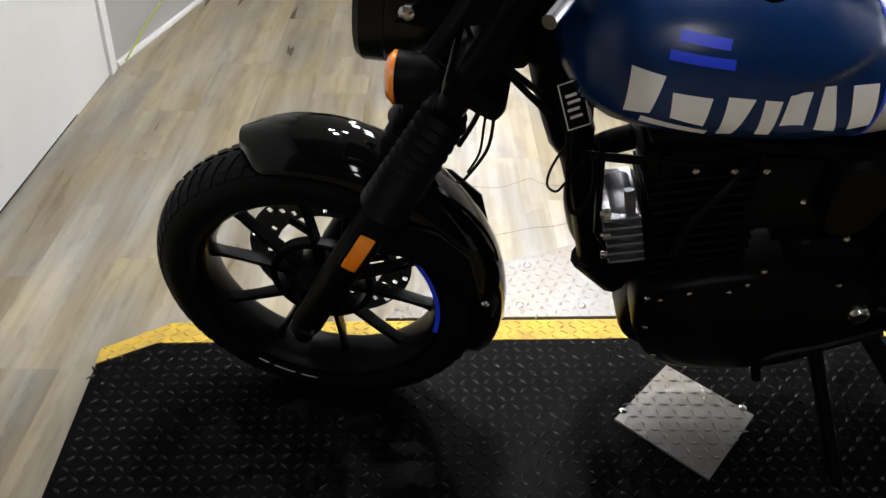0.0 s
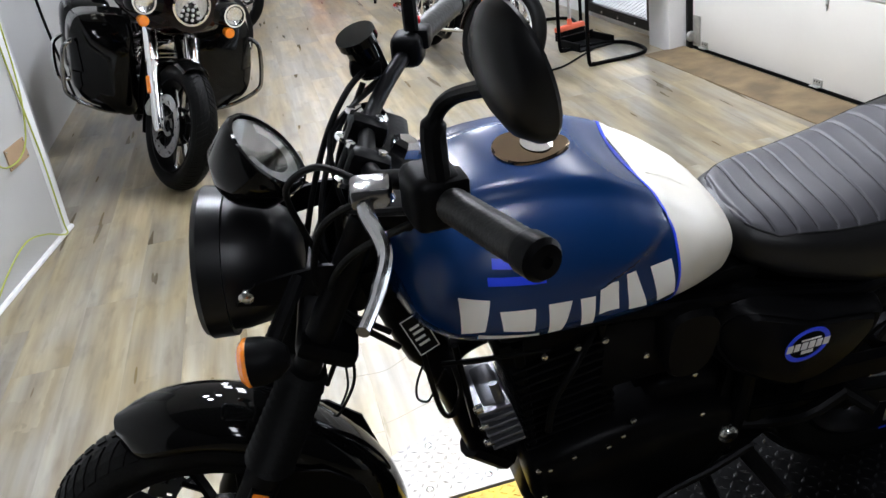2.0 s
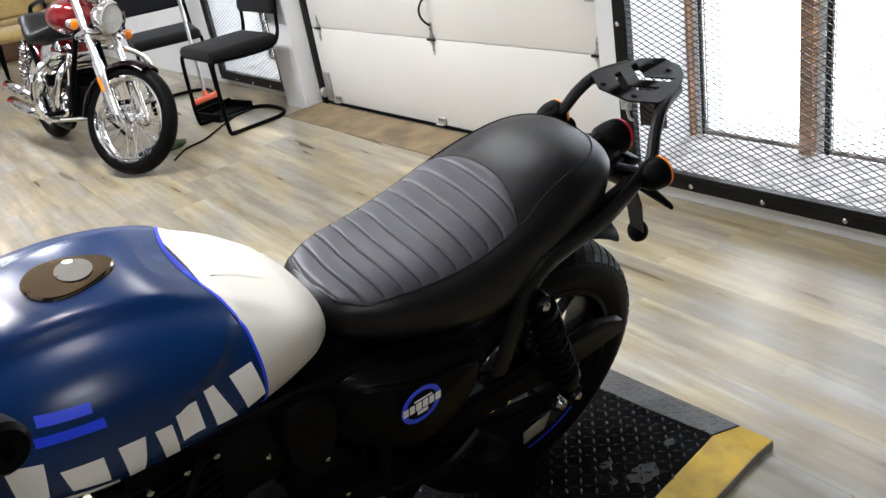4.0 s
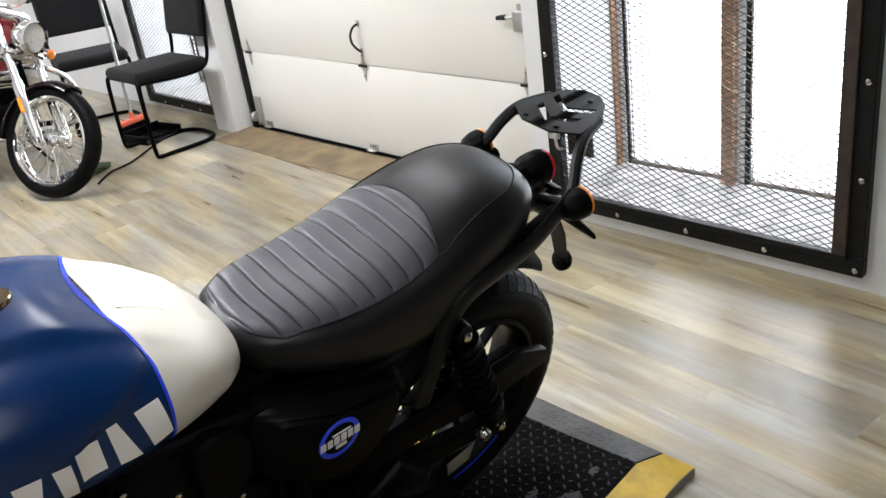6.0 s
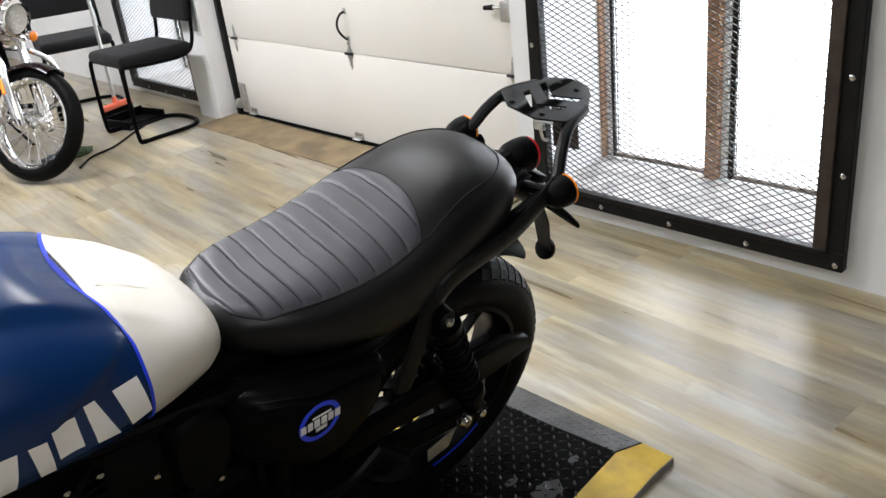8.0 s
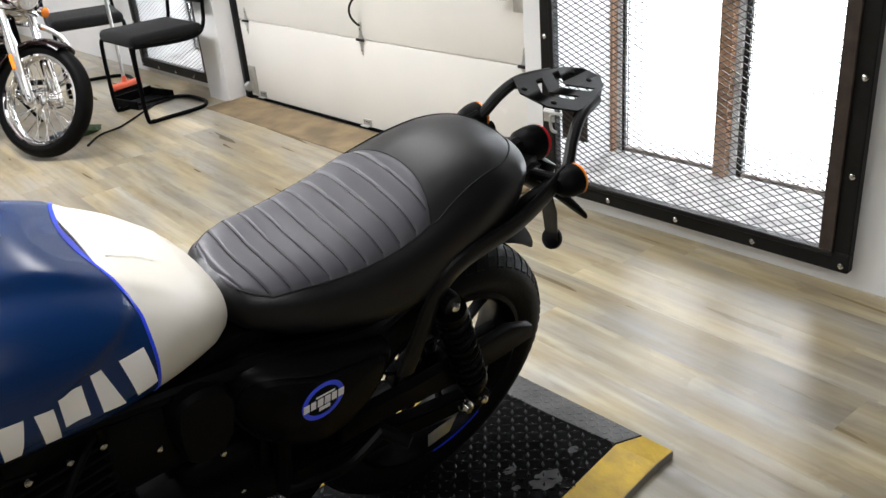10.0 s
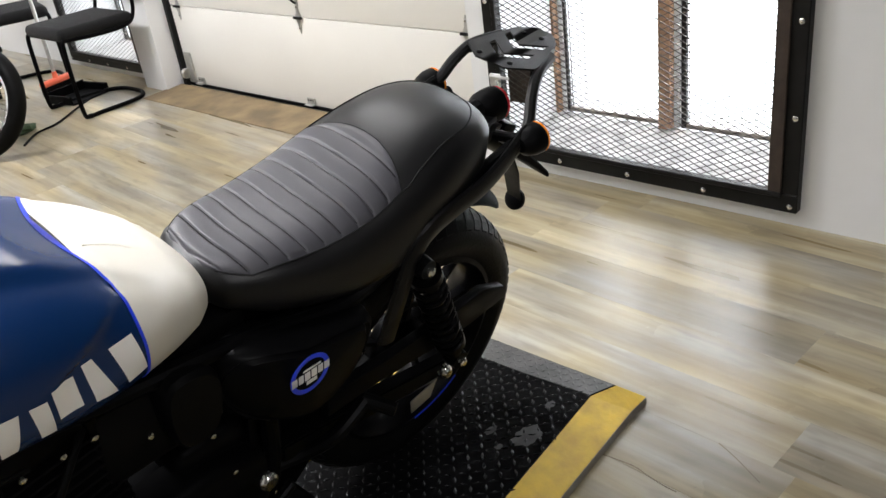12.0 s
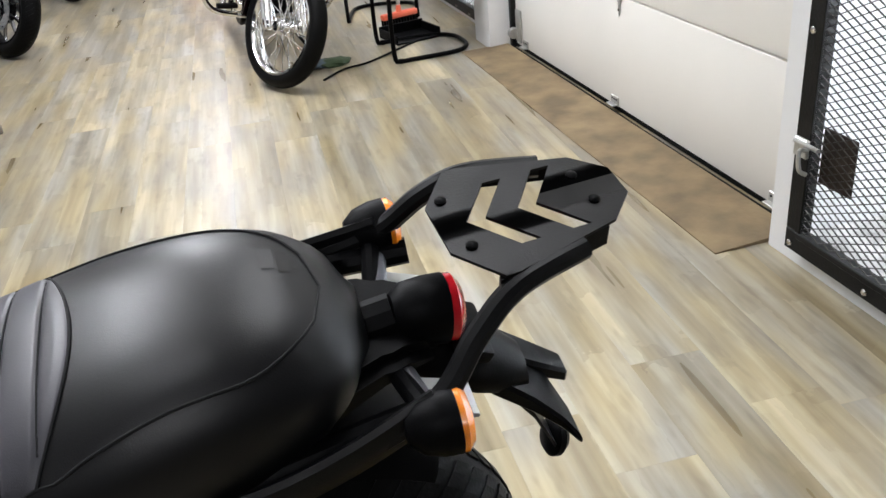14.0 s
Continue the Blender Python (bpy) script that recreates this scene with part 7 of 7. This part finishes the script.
        for s in (-1, 1):
            bm = B()
            tube(bm, curve([(0.40, s * 0.43, 0.66), (0.37, s * 0.475, 0.62), (0.37, s * 0.485, 0.46), (0.39, s * 0.46, 0.385), (0.41, s * 0.34, 0.315), (0.44, s * 0.24, 0.285)], 6), 0.011, 8)
            part("guard_rail", bm, SMOKED, b, "dark chrome guard rail round the lower fairing")
            bm = B()
            box(bm, (0.095, s * 0.098, R + 0.075), (0.055, 0.060, 0.105), 0.014, pose(0, 0, 0, 0, -40, 0), 3)
            box(bm, (0.095, s * 0.124, R + 0.075), (0.038, 0.020, 0.070), 0.008, pose(0, 0, 0, 0, -40, 0), 2)
            st(part("brake_calliper", bm, GALV, b, "silver brake calliper"))
    bm = B()
    tube(bm, [(0.72, -0.12, 0.20), (0.76, -0.26, 0.02)], 0.010, 8)
    part("side_stand", bm, SATIN, b)
    if touring:
        for s in (-1, 1):
            bm = B()
            rings = []
            for x, wz, y0, y1, z0 in ((0.98, 0.30, 0.22, 0.42, 0.42), (1.02, 0.40, 0.20, 0.47, 0.36), (1.30, 0.44, 0.20, 0.49, 0.33), (1.62, 0.40, 0.20, 0.47, 0.34), (1.70, 0.28, 0.22, 0.42, 0.40)):
                rings.append([(x, s * (y0 + (y1 - y0) * (0.5 + 0.5 * math.copysign(abs(math.cos(a)) ** 0.4, math.cos(a)))), z0 + wz * (0.5 + 0.5 * math.copysign(abs(math.sin(a)) ** 0.4, math.sin(a)))) for a in (2 * math.pi * i / 28 for i in range(28))])
            skin(bm, rings)
            bg = part("saddlebag", bm, GLOSS, b, "gloss black hard saddlebag", 50)
            bm = B()
            for dz in (0.0, 0.018, 0.036):
                box(bm, (0.985, s * 0.34, 0.66 + dz), (0.012, 0.13, 0.007), 0.002)
            part("trim_strip", bm, CHROME, bg, "chrome trim strips")
            bm = B()
            tube(bm, curve([(0.98, s * 0.46, 0.36), (0.95, s * 0.52, 0.38), (0.95, s * 0.53, 0.55), (0.98, s * 0.48, 0.60)], 5), 0.012, 8)
            part("bag_guard", bm, CHROME, bg)
        bm = B()
        box(bm, (1.55, 0, 0.98), (0.42, 0.56, 0.34), 0.09, None, 3)
        part("top_box", bm, GLOSS, b, "black top box")
    return b


def parked(x, y, a, lean=8):
    return Matrix.Translation((x, y, 0)) @ pose(0, 0, 0, 0, 0, a) @ pose(0, 0, 0, lean, 0, 0) @ Matrix.Scale(0.965, 4)


cruiser("chrome and candy-red cruiser motorcycle with wire wheels", parked(1.77, 5.0, 93.5), 31, REDPAINT, MAROON)
cruiser("black touring motorcycle with fairing and hard saddlebags", parked(-0.01, 4.36, 99, 11), 20, MAROON, GLOSS, spoked=False, touring=True, bright=True, base=1.6)
cruiser("black cruiser motorcycle parked behind the touring bike", parked(0.20, 6.55, 112, 6), 25, GLOSS, GLOSS, spoked=False, bright=False, far=True)
cruiser("silver cruiser motorcycle with chrome wire wheels", parked(0.36, 8.2, 112, 6), 25, GLOSS, SATIN, spoked=True, far=True)
cruiser("pale cruiser motorcycle at the far end of the row", parked(0.42, 9.6, 112, 6), 25, CREAM, CREAM, spoked=True, far=True)


# ---------------------------------------------------------------- chairs
def cushion(bm, c, s, r=0.03, rot=None):
    return box(bm, c, s, r, rot, 4)


def sled_chair(label, m, fabric):
    ch = thing("sled_chair", label, "chair", m, "black sled chairs")
    loop = [(0.02, -0.215, 0.445), (0.0, -0.22, 0.40), (-0.005, -0.22, 0.05), (0.03, -0.22, 0.013), (0.10, -0.22, 0.012), (0.33, -0.205, 0.012), (0.42, -0.13, 0.012), (0.44, 0.0, 0.012)]
    loop = loop + [(x, -y, z) for x, y, z in loop[-2::-1]]
    bm = B()
    tube(bm, curve(loop, 5), 0.0125, 10)
    part("sled_base", bm, SATIN, ch, "black tubular sled base")
    bm = B()
    cushion(bm, (0.225, 0, 0.468), (0.46, 0.455, 0.075), 0.034)
    part("seat", bm, fabric, ch, "black fabric seat cushion")
    for s in (-1, 1):
        bm = B()
        tube(bm, curve([(0.02, s * 0.215, 0.442), (0.25, s * 0.222, 0.43), (0.40, s * 0.225, 0.44), (0.455, s * 0.225, 0.50), (0.475, s * 0.225, 0.62), (0.52, s * 0.222, 0.86)], 6), 0.0115, 10)
        part("side_frame", bm, SATIN, ch)
        bm = B()
        lathe(bm, [(0.014, 0), (0.014, 0.012), (0.0, 0.014)], Matrix.Translation((0.03, s * 0.22, 0.0)), 10)
        part("foot", bm, RUBBER, ch)
    bm = B()
    cushion(bm, (0.488, 0, 0.745), (0.05, 0.455, 0.27), 0.022, pose(0, 0, 0, 0, 10, 0))
    part("backrest", bm, fabric, ch, "black fabric backrest")
    return ch


first_chair = sled_chair("black fabric chair on a tubular sled base", Matrix.Translation((2.36, 5.30, 0)) @ pose(0, 0, 0, 0, 0, 3) @ Matrix.Scale(0.98, 4), FABRIC)
copy_thing(first_chair, Matrix.Translation((2.48, 6.08, 0)) @ pose(0, 0, 0, 0, 0, 78))


def guest_chair(label, m):
    ch = thing("guest_chair", label, "chair", m, "mustard guest chairs")
    bm = B()
    cushion(bm, (0.24, 0, 0.46), (0.48, 0.50, 0.09), 0.04)
    part("seat", bm, TAN, ch, "mustard fabric seat")
    bm = B()
    cushion(bm, (0.48, 0, 0.74), (0.06, 0.46, 0.36), 0.03, pose(0, 0, 0, 0, 10, 0))
    part("backrest", bm, TAN, ch, "mustard fabric backrest")
    for s in (-1, 1):
        for x0, x1 in ((0.03, 0.0), (0.46, 0.52)):
            bm = B()
            tube(bm, [(x0, s * 0.25, 0.44), (x1, s * 0.27, 0.0)], [0.022, 0.014], 8)
            part("leg", bm, SATIN, ch, "black leg")
        bm = B()
        tube(bm, curve([(0.03, s * 0.26, 0.44), (0.02, s * 0.275, 0.62), (0.10, s * 0.28, 0.665), (0.40, s * 0.275, 0.66), (0.49, s * 0.26, 0.60)], 5), 0.018, 8)
        part("armrest", bm, SATIN, ch, "black armrest")
    return ch


gc = guest_chair("mustard fabric guest chair with black arms and legs", Matrix.Translation((1.86, 8.35, 0)) @ pose(0, 0, 0, 0, 0, 62))
copy_thing(gc, Matrix.Translation((2.10, 9.15, 0)) @ pose(0, 0, 0, 0, 0, 40))

# ---------------------------------------------------------------- small things on the floor and walls
br = thing("broom", "broom with a pale handle and orange head", "broom", Matrix.Translation((2.545, 5.86, 0)))
bm = B()
tube(bm, [(0, 0, 0.07), (0.05, 0.10, 1.35)], 0.011, 10)
part("handle", bm, GALV, br, "pale metal handle")
bm = B()
box(bm, (0, 0, 0.075), (0.24, 0.045, 0.035), 0.01, pose(0, 0, 0, 0, 0, 20), 2)
lathe(bm, [(0.02, 0.08), (0.014, 0.13), (0, 0.13)], None, 10)
part("head", bm, ORANGEPLASTIC, br, "orange plastic head")
bm = B()
for i in range(12):
    for k in (-0.012, 0.012):
        box(bm, Matrix.Rotation(radians(20), 3, "Z") @ Vector((-0.11 + 0.02 * i, k, 0.03)), (0.014, 0.014, 0.06), 0)
tagged(part("bristles", bm, PLASTIC, br, "dark bristles", 0), kind="stuff")
dp2 = thing("dustpan", "black dustpan lying under the chair", "dustpan", Matrix.Translation((2.55, 5.58, 0)) @ pose(0, 0, 0, 0, 0, 15))
bm = B()
box(bm, (0, 0, 0.006), (0.28, 0.24, 0.01), 0.003)
part("tray", bm, PLASTIC, dp2)
for c, s in (((0, 0.115, 0.035), (0.28, 0.012, 0.06)), ((-0.134, 0, 0.03), (0.012, 0.22, 0.05)), ((0.134, 0, 0.03), (0.012, 0.22, 0.05))):
    bm = B()
    box(bm, c, s, 0.003)
    part("rim_wall", bm, PLASTIC, dp2)
bm = B()
tube(bm, curve([(1.98, 4.98, 0.006), (2.10, 5.12, 0.006), (2.24, 5.18, 0.006), (2.42, 5.34, 0.006), (2.6, 5.5, 0.006)], 6), 0.006, 8)
tagged(part("floor_cable", bm, RUBBER), "black cable lying on the floor", "cable")
# crumpled lumps that stand in for a dull tangle of cables
rg = thing("shop_rag", "crumpled dark green and grey-blue lumps standing in for tangled cables on the floor", "rag", Matrix.Translation((2.06, 5.26, 0)))
rr = random.Random(3)
for matl, off in ((mat("green_tangle", (0.035, 0.060, 0.025), 0.9, bump=0.4), 0.0), (mat("blue_tangle", (0.05, 0.075, 0.095), 0.9, bump=0.4), -0.10)):
    bm = B()
    bmesh.ops.create_icosphere(bm, subdivisions=3, radius=0.07)
    for v in bm.verts:
        k = 1 + 0.35 * noise.noise(v.co * 30 + Vector((off * 50, 0, 0)))
        v.co = Vector((v.co.x * k * 1.3 + off, v.co.y * k, max(0.0, v.co.z * 0.32 * k + 0.012)))
    part("fold", bm, matl, rg)

# wooden strip beside the touring bike
bm = B()
box(bm, (0.31, 4.92, 0.02), (0.05, 0.30, 0.035), 0.004, pose(0, 0, 0, 0, 0, -78))
tagged(part("timber_block", bm, DARKWOOD), "weathered timber chock on the floor", "timber")


# far corner: tote, bin, hand cart, cupboard
def tote(x, y, a):
    t = thing("storage_tote", "translucent white storage tote with a blue label", "tote", Matrix.Translation((x, y, 0)) @ pose(0, 0, 0, 0, 0, a))
    bm = B()
    skin(bm, [[(-0.24, -0.16, 0), (0.24, -0.16, 0), (0.24, 0.16, 0), (-0.24, 0.16, 0)], [(-0.29, -0.20, 0.36), (0.29, -0.20, 0.36), (0.29, 0.20, 0.36), (-0.29, 0.20, 0.36)]])
    bmesh.ops.bevel(bm, geom=bm.edges[:], offset=0.02, segments=2, affect="EDGES")
    part("tub", bm, BOXWHITE, t)
    bm = B()
    box(bm, (0, 0, 0.375), (0.61, 0.43, 0.03), 0.01, None, 2)
    part("lid", bm, BOXWHITE, t)
    bm = B()
    box(bm, (0.0, -0.187, 0.22), (0.30, 0.004, 0.10), 0.001, pose(0, 0, 0, 6.3, 0, 0))
    part("label_patch", bm, BLUELID, t, "blue label patch")
    return t


tote(1.02, 10.15, 12)
bn = thing("red_bin", "bright red plastic bin", "bin", Matrix.Translation((1.28, 9.95, 0)))
bm = B()
skin(bm, [[(-0.15, -0.13, 0), (0.15, -0.13, 0), (0.15, 0.13, 0), (-0.15, 0.13, 0)], [(-0.19, -0.17, 0.55), (0.19, -0.17, 0.55), (0.19, 0.17, 0.55), (-0.19, 0.17, 0.55)]])
bmesh.ops.bevel(bm, geom=bm.edges[:], offset=0.015, segments=2, affect="EDGES")
part("tub", bm, REDPLASTIC, bn)
bm = B()
box(bm, (0, 0, 0.545), (0.42, 0.38, 0.035), 0.012, None, 2)
part("rim", bm, REDPLASTIC, bn)
ct = thing("hand_cart", "orange steel hand cart with grey tyres", "cart", Matrix.Translation((1.52, 9.60, 0)) @ pose(0, 0, 0, 0, 0, 20))
for s in (-1, 1):
    bm = B()
    tube(bm, curve([(s * 0.16, 0, 0.10), (s * 0.16, 0.02, 0.6), (s * 0.16, 0.06, 1.15), (s * 0.10, 0.08, 1.22)], 5), 0.016, 8)
    part("rail", bm, ORANGEPLASTIC, ct, "orange painted steel rail")
    bm = B()
    tyre_mesh(bm, 0.125, 0.07, 0.07, 28)
    lathe(bm, [(0.0, -0.02), (0.072, -0.02), (0.072, 0.02), (0, 0.02)], Y_AXIS, 18)
    wh = part("wheel", bm, mat("grey_rubber", (0.11, 0.10, 0.09), 0.7, bump=0.2), ct, "grey rubber wheel")
    wh.matrix_basis = Matrix.Translation((s * 0.24, -0.02, 0.125)) @ pose(0, 0, 0, 0, 0, 90)
bm = B()
box(bm, (0, -0.12, 0.02), (0.38, 0.24, 0.012), 0.003)
part("toe_plate", bm, SATIN, ct)
for z in (0.3, 0.6, 0.9):
    bm = B()
    tube(bm, [(-0.16, 0.02 + z * 0.03, z), (0.16, 0.02 + z * 0.03, z)], 0.012, 8)
    part("rung", bm, ORANGEPLASTIC, ct)


def cupboard(x, y, w, d, h, material, label, name="cupboard"):
    c = thing(name, label, "cupboard", Matrix.Translation((x, y, 0)))
    bm = B()
    box(bm, (0, 0, h / 2), (w, d, h), 0.006)
    part("body", bm, material, c)
    for s in (-1, 1):
        bm = B()
        box(bm, (s * w / 4, -d / 2 - 0.012, h / 2), (w / 2 - 0.01, 0.02, h - 0.06), 0.004)
        dr = part("door", bm, material, c)
        bm = B()
        tube(bm, [(s * 0.03, -d / 2 - 0.03, h / 2 - 0.06), (s * 0.03, -d / 2 - 0.03, h / 2 + 0.06)], 0.006, 6)
        part("handle", bm, GALV, dr)
    return c


cupboard(0.95, 11.85, 0.9, 0.45, 1.0, TANWOOD, "dark brown wooden cupboard against the back wall")
cupboard(1.95, 11.85, 1.0, 0.45, 1.3, SATIN, "black metal cupboard against the back wall")
cupboard(2.35, 10.55, 0.6, 0.5, 0.95, TANWOOD, "dark wooden cabinet beside the guest chairs")
tote(1.75, 10.35, -8)

# sockets and cords on the angled wall
WD = Vector((0.178, 0.941, 0)).normalized()
WN = Vector((WD.y, -WD.x, 0))


def on_wall(u, z, off=0.0):
    p = Vector((-0.662, 3.174, 0)) + WD * u + WN * off
    return Vector((p.x, p.y, z))


def wall_pose(u, z, off=0.0):
    m = Matrix(((WD.x, 0, WN.x, 0), (WD.y, 0, WN.y, 0), (0, 1, 0, 0), (0, 0, 0, 1)))
    return Matrix.Translation(on_wall(u, z, off)) @ m


sock = thing("socket_box", "black surface-mounted mains socket box on the white wall", "socket", wall_pose(0.42, 0.475))
bm = B()
box(bm, (0, 0, 0.013), (0.115, 0.098, 0.026), 0.006)
part("housing", bm, PLASTIC, sock)
for s in (-1, 1):
    bm = B()
    lathe(bm, [(0.0, 0.026), (0.026, 0.026), (0.030, 0.028), (0.030, 0.0295), (0.026, 0.0295), (0.024, 0.0282), (0.0, 0.0282)], Matrix.Translation((s * 0.036, 0.005, 0)), 18)
    part("outlet", bm, SATIN, sock)
plate = thing("blank_plate", "tan wooden patch plate screwed to the white wall", "wall plate", wall_pose(0.715, 0.43))
bm = B()
box(bm, (0, 0, 0.003), (0.18, 0.085, 0.006), 0.001)
part("board", bm, CARD, plate)
for x, y in ((-0.08, -0.032), (0.08, -0.032), (-0.08, 0.032), (0.08, 0.032)):
    bm = B()
    lathe(bm, [(0, 0.006), (0.004, 0.006), (0.003, 0.0075), (0, 0.008)], Matrix.Translation((x, y, 0)), 8)
    part("screw", bm, BOLT, plate)
bm = B()
tube(bm, curve([on_wall(0.93, 1.95, 0.012), on_wall(0.93, 1.2, 0.012), on_wall(0.905, 0.70, 0.013), on_wall(0.81, 0.48, 0.018), on_wall(0.69, 0.418, 0.022), on_wall(0.56, 0.425, 0.028), on_wall(0.455, 0.468, 0.052)], 8), 0.0036, 8)
cord = part("power_cord", bm, CORDGREEN)
tagged(cord, "yellow-green power cord hanging in a loop into the wall socket", "cable")
bm = B()
lathe(bm, [(0, 0.028), (0.015, 0.029), (0.015, 0.048), (0.008, 0.056), (0, 0.056)], wall_pose(0.456, 0.48), 14)
part("plug", bm, PLASTIC, cord)
bm = B()
tube(bm, curve([on_wall(0.86, 1.95, 0.010), on_wall(0.86, 1.0, 0.010), on_wall(0.875, 0.63, 0.010), on_wall(0.895, 0.35, 0.010), on_wall(0.885, 0.06, 0.012), on_wall(0.865, 0.012, 0.024), on_wall(0.80, 0.03, 0.024), on_wall(0.687, 0.085, 0.022), on_wall(0.52, 0.13, 0.020), on_wall(0.33, 0.105, 0.022), on_wall(0.16, 0.05, 0.024), on_wall(0.05, 0.012, 0.026)], 8), 0.0036, 8)
tagged(part("power_cord", bm, CORDGREEN), "yellow-green cord running down the wall and along the floor", "cable")
bm = B()
tube(bm, curve([(-0.78, 6.26, 2.2), (-0.785, 6.25, 1.2), (-0.785, 6.26, 0.71), (-0.78, 6.36, 0.35), (-0.775, 6.5, 0.012), (-0.70, 6.62, 0.010)], 8), 0.009, 8)
tagged(part("cable", bm, PLASTIC), "black cable hanging down the white wall to the floor", "cable")

swb = thing("switch_box", "flat black metal switch box on the angled wall", "switch box", wall_pose(0.305, 0.83))
bm = B()
box(bm, (0, 0, 0.025), (0.25, 0.26, 0.05), 0.005)
part("housing", bm, SATIN, swb)
bm = B()
box(bm, (0, 0.0, 0.052), (0.22, 0.23, 0.006), 0.002)
part("lid", bm, SATIN, swb)
bm = B()
m = wall_pose(0.915, 1.425)
box(bm, (0, 0, 0.0015), (0.08, 2.84, 0.003), 0.0)
ob = setting("trim_corner", bm, WHITE, "white corner strip at the end of the angled wall", "trim", 0)
ob.matrix_world = m

# floor boards, each one a piece, ends staggered
bm = B()
W, L = 0.18, 1.22
v0 = [(-W / 2, -L / 2), (W / 2, -L / 2), (W / 2, L / 2), (-W / 2, L / 2)]
c = 0.0002
skin(bm, [[(x, y, -0.012) for x, y in v0], [(x, y, -c) for x, y in v0], [(x - math.copysign(c, x), y - math.copysign(c, y), 0.0) for x, y in v0]])
board = part("plank", bm, PLANK, floor, "", 0)
rng = random.Random(5)
first, x = True, -0.93
while x < 3.25:
    y = SOUTH - 0.1 + rng.uniform(-1.1, 0.0)
    while y < NORTH:
        ob = board if first else new("plank", board.data)
        first = False
        ob.parent = floor
        ob.location = (x, y + L / 2, 0)
        ob.rotation_euler = (0, 0, math.pi if rng.random() < 0.5 else 0)
        ob.scale = ((W - 0.0002) / W, (L - 0.0002) / L, 1)
        y += L
    x += W
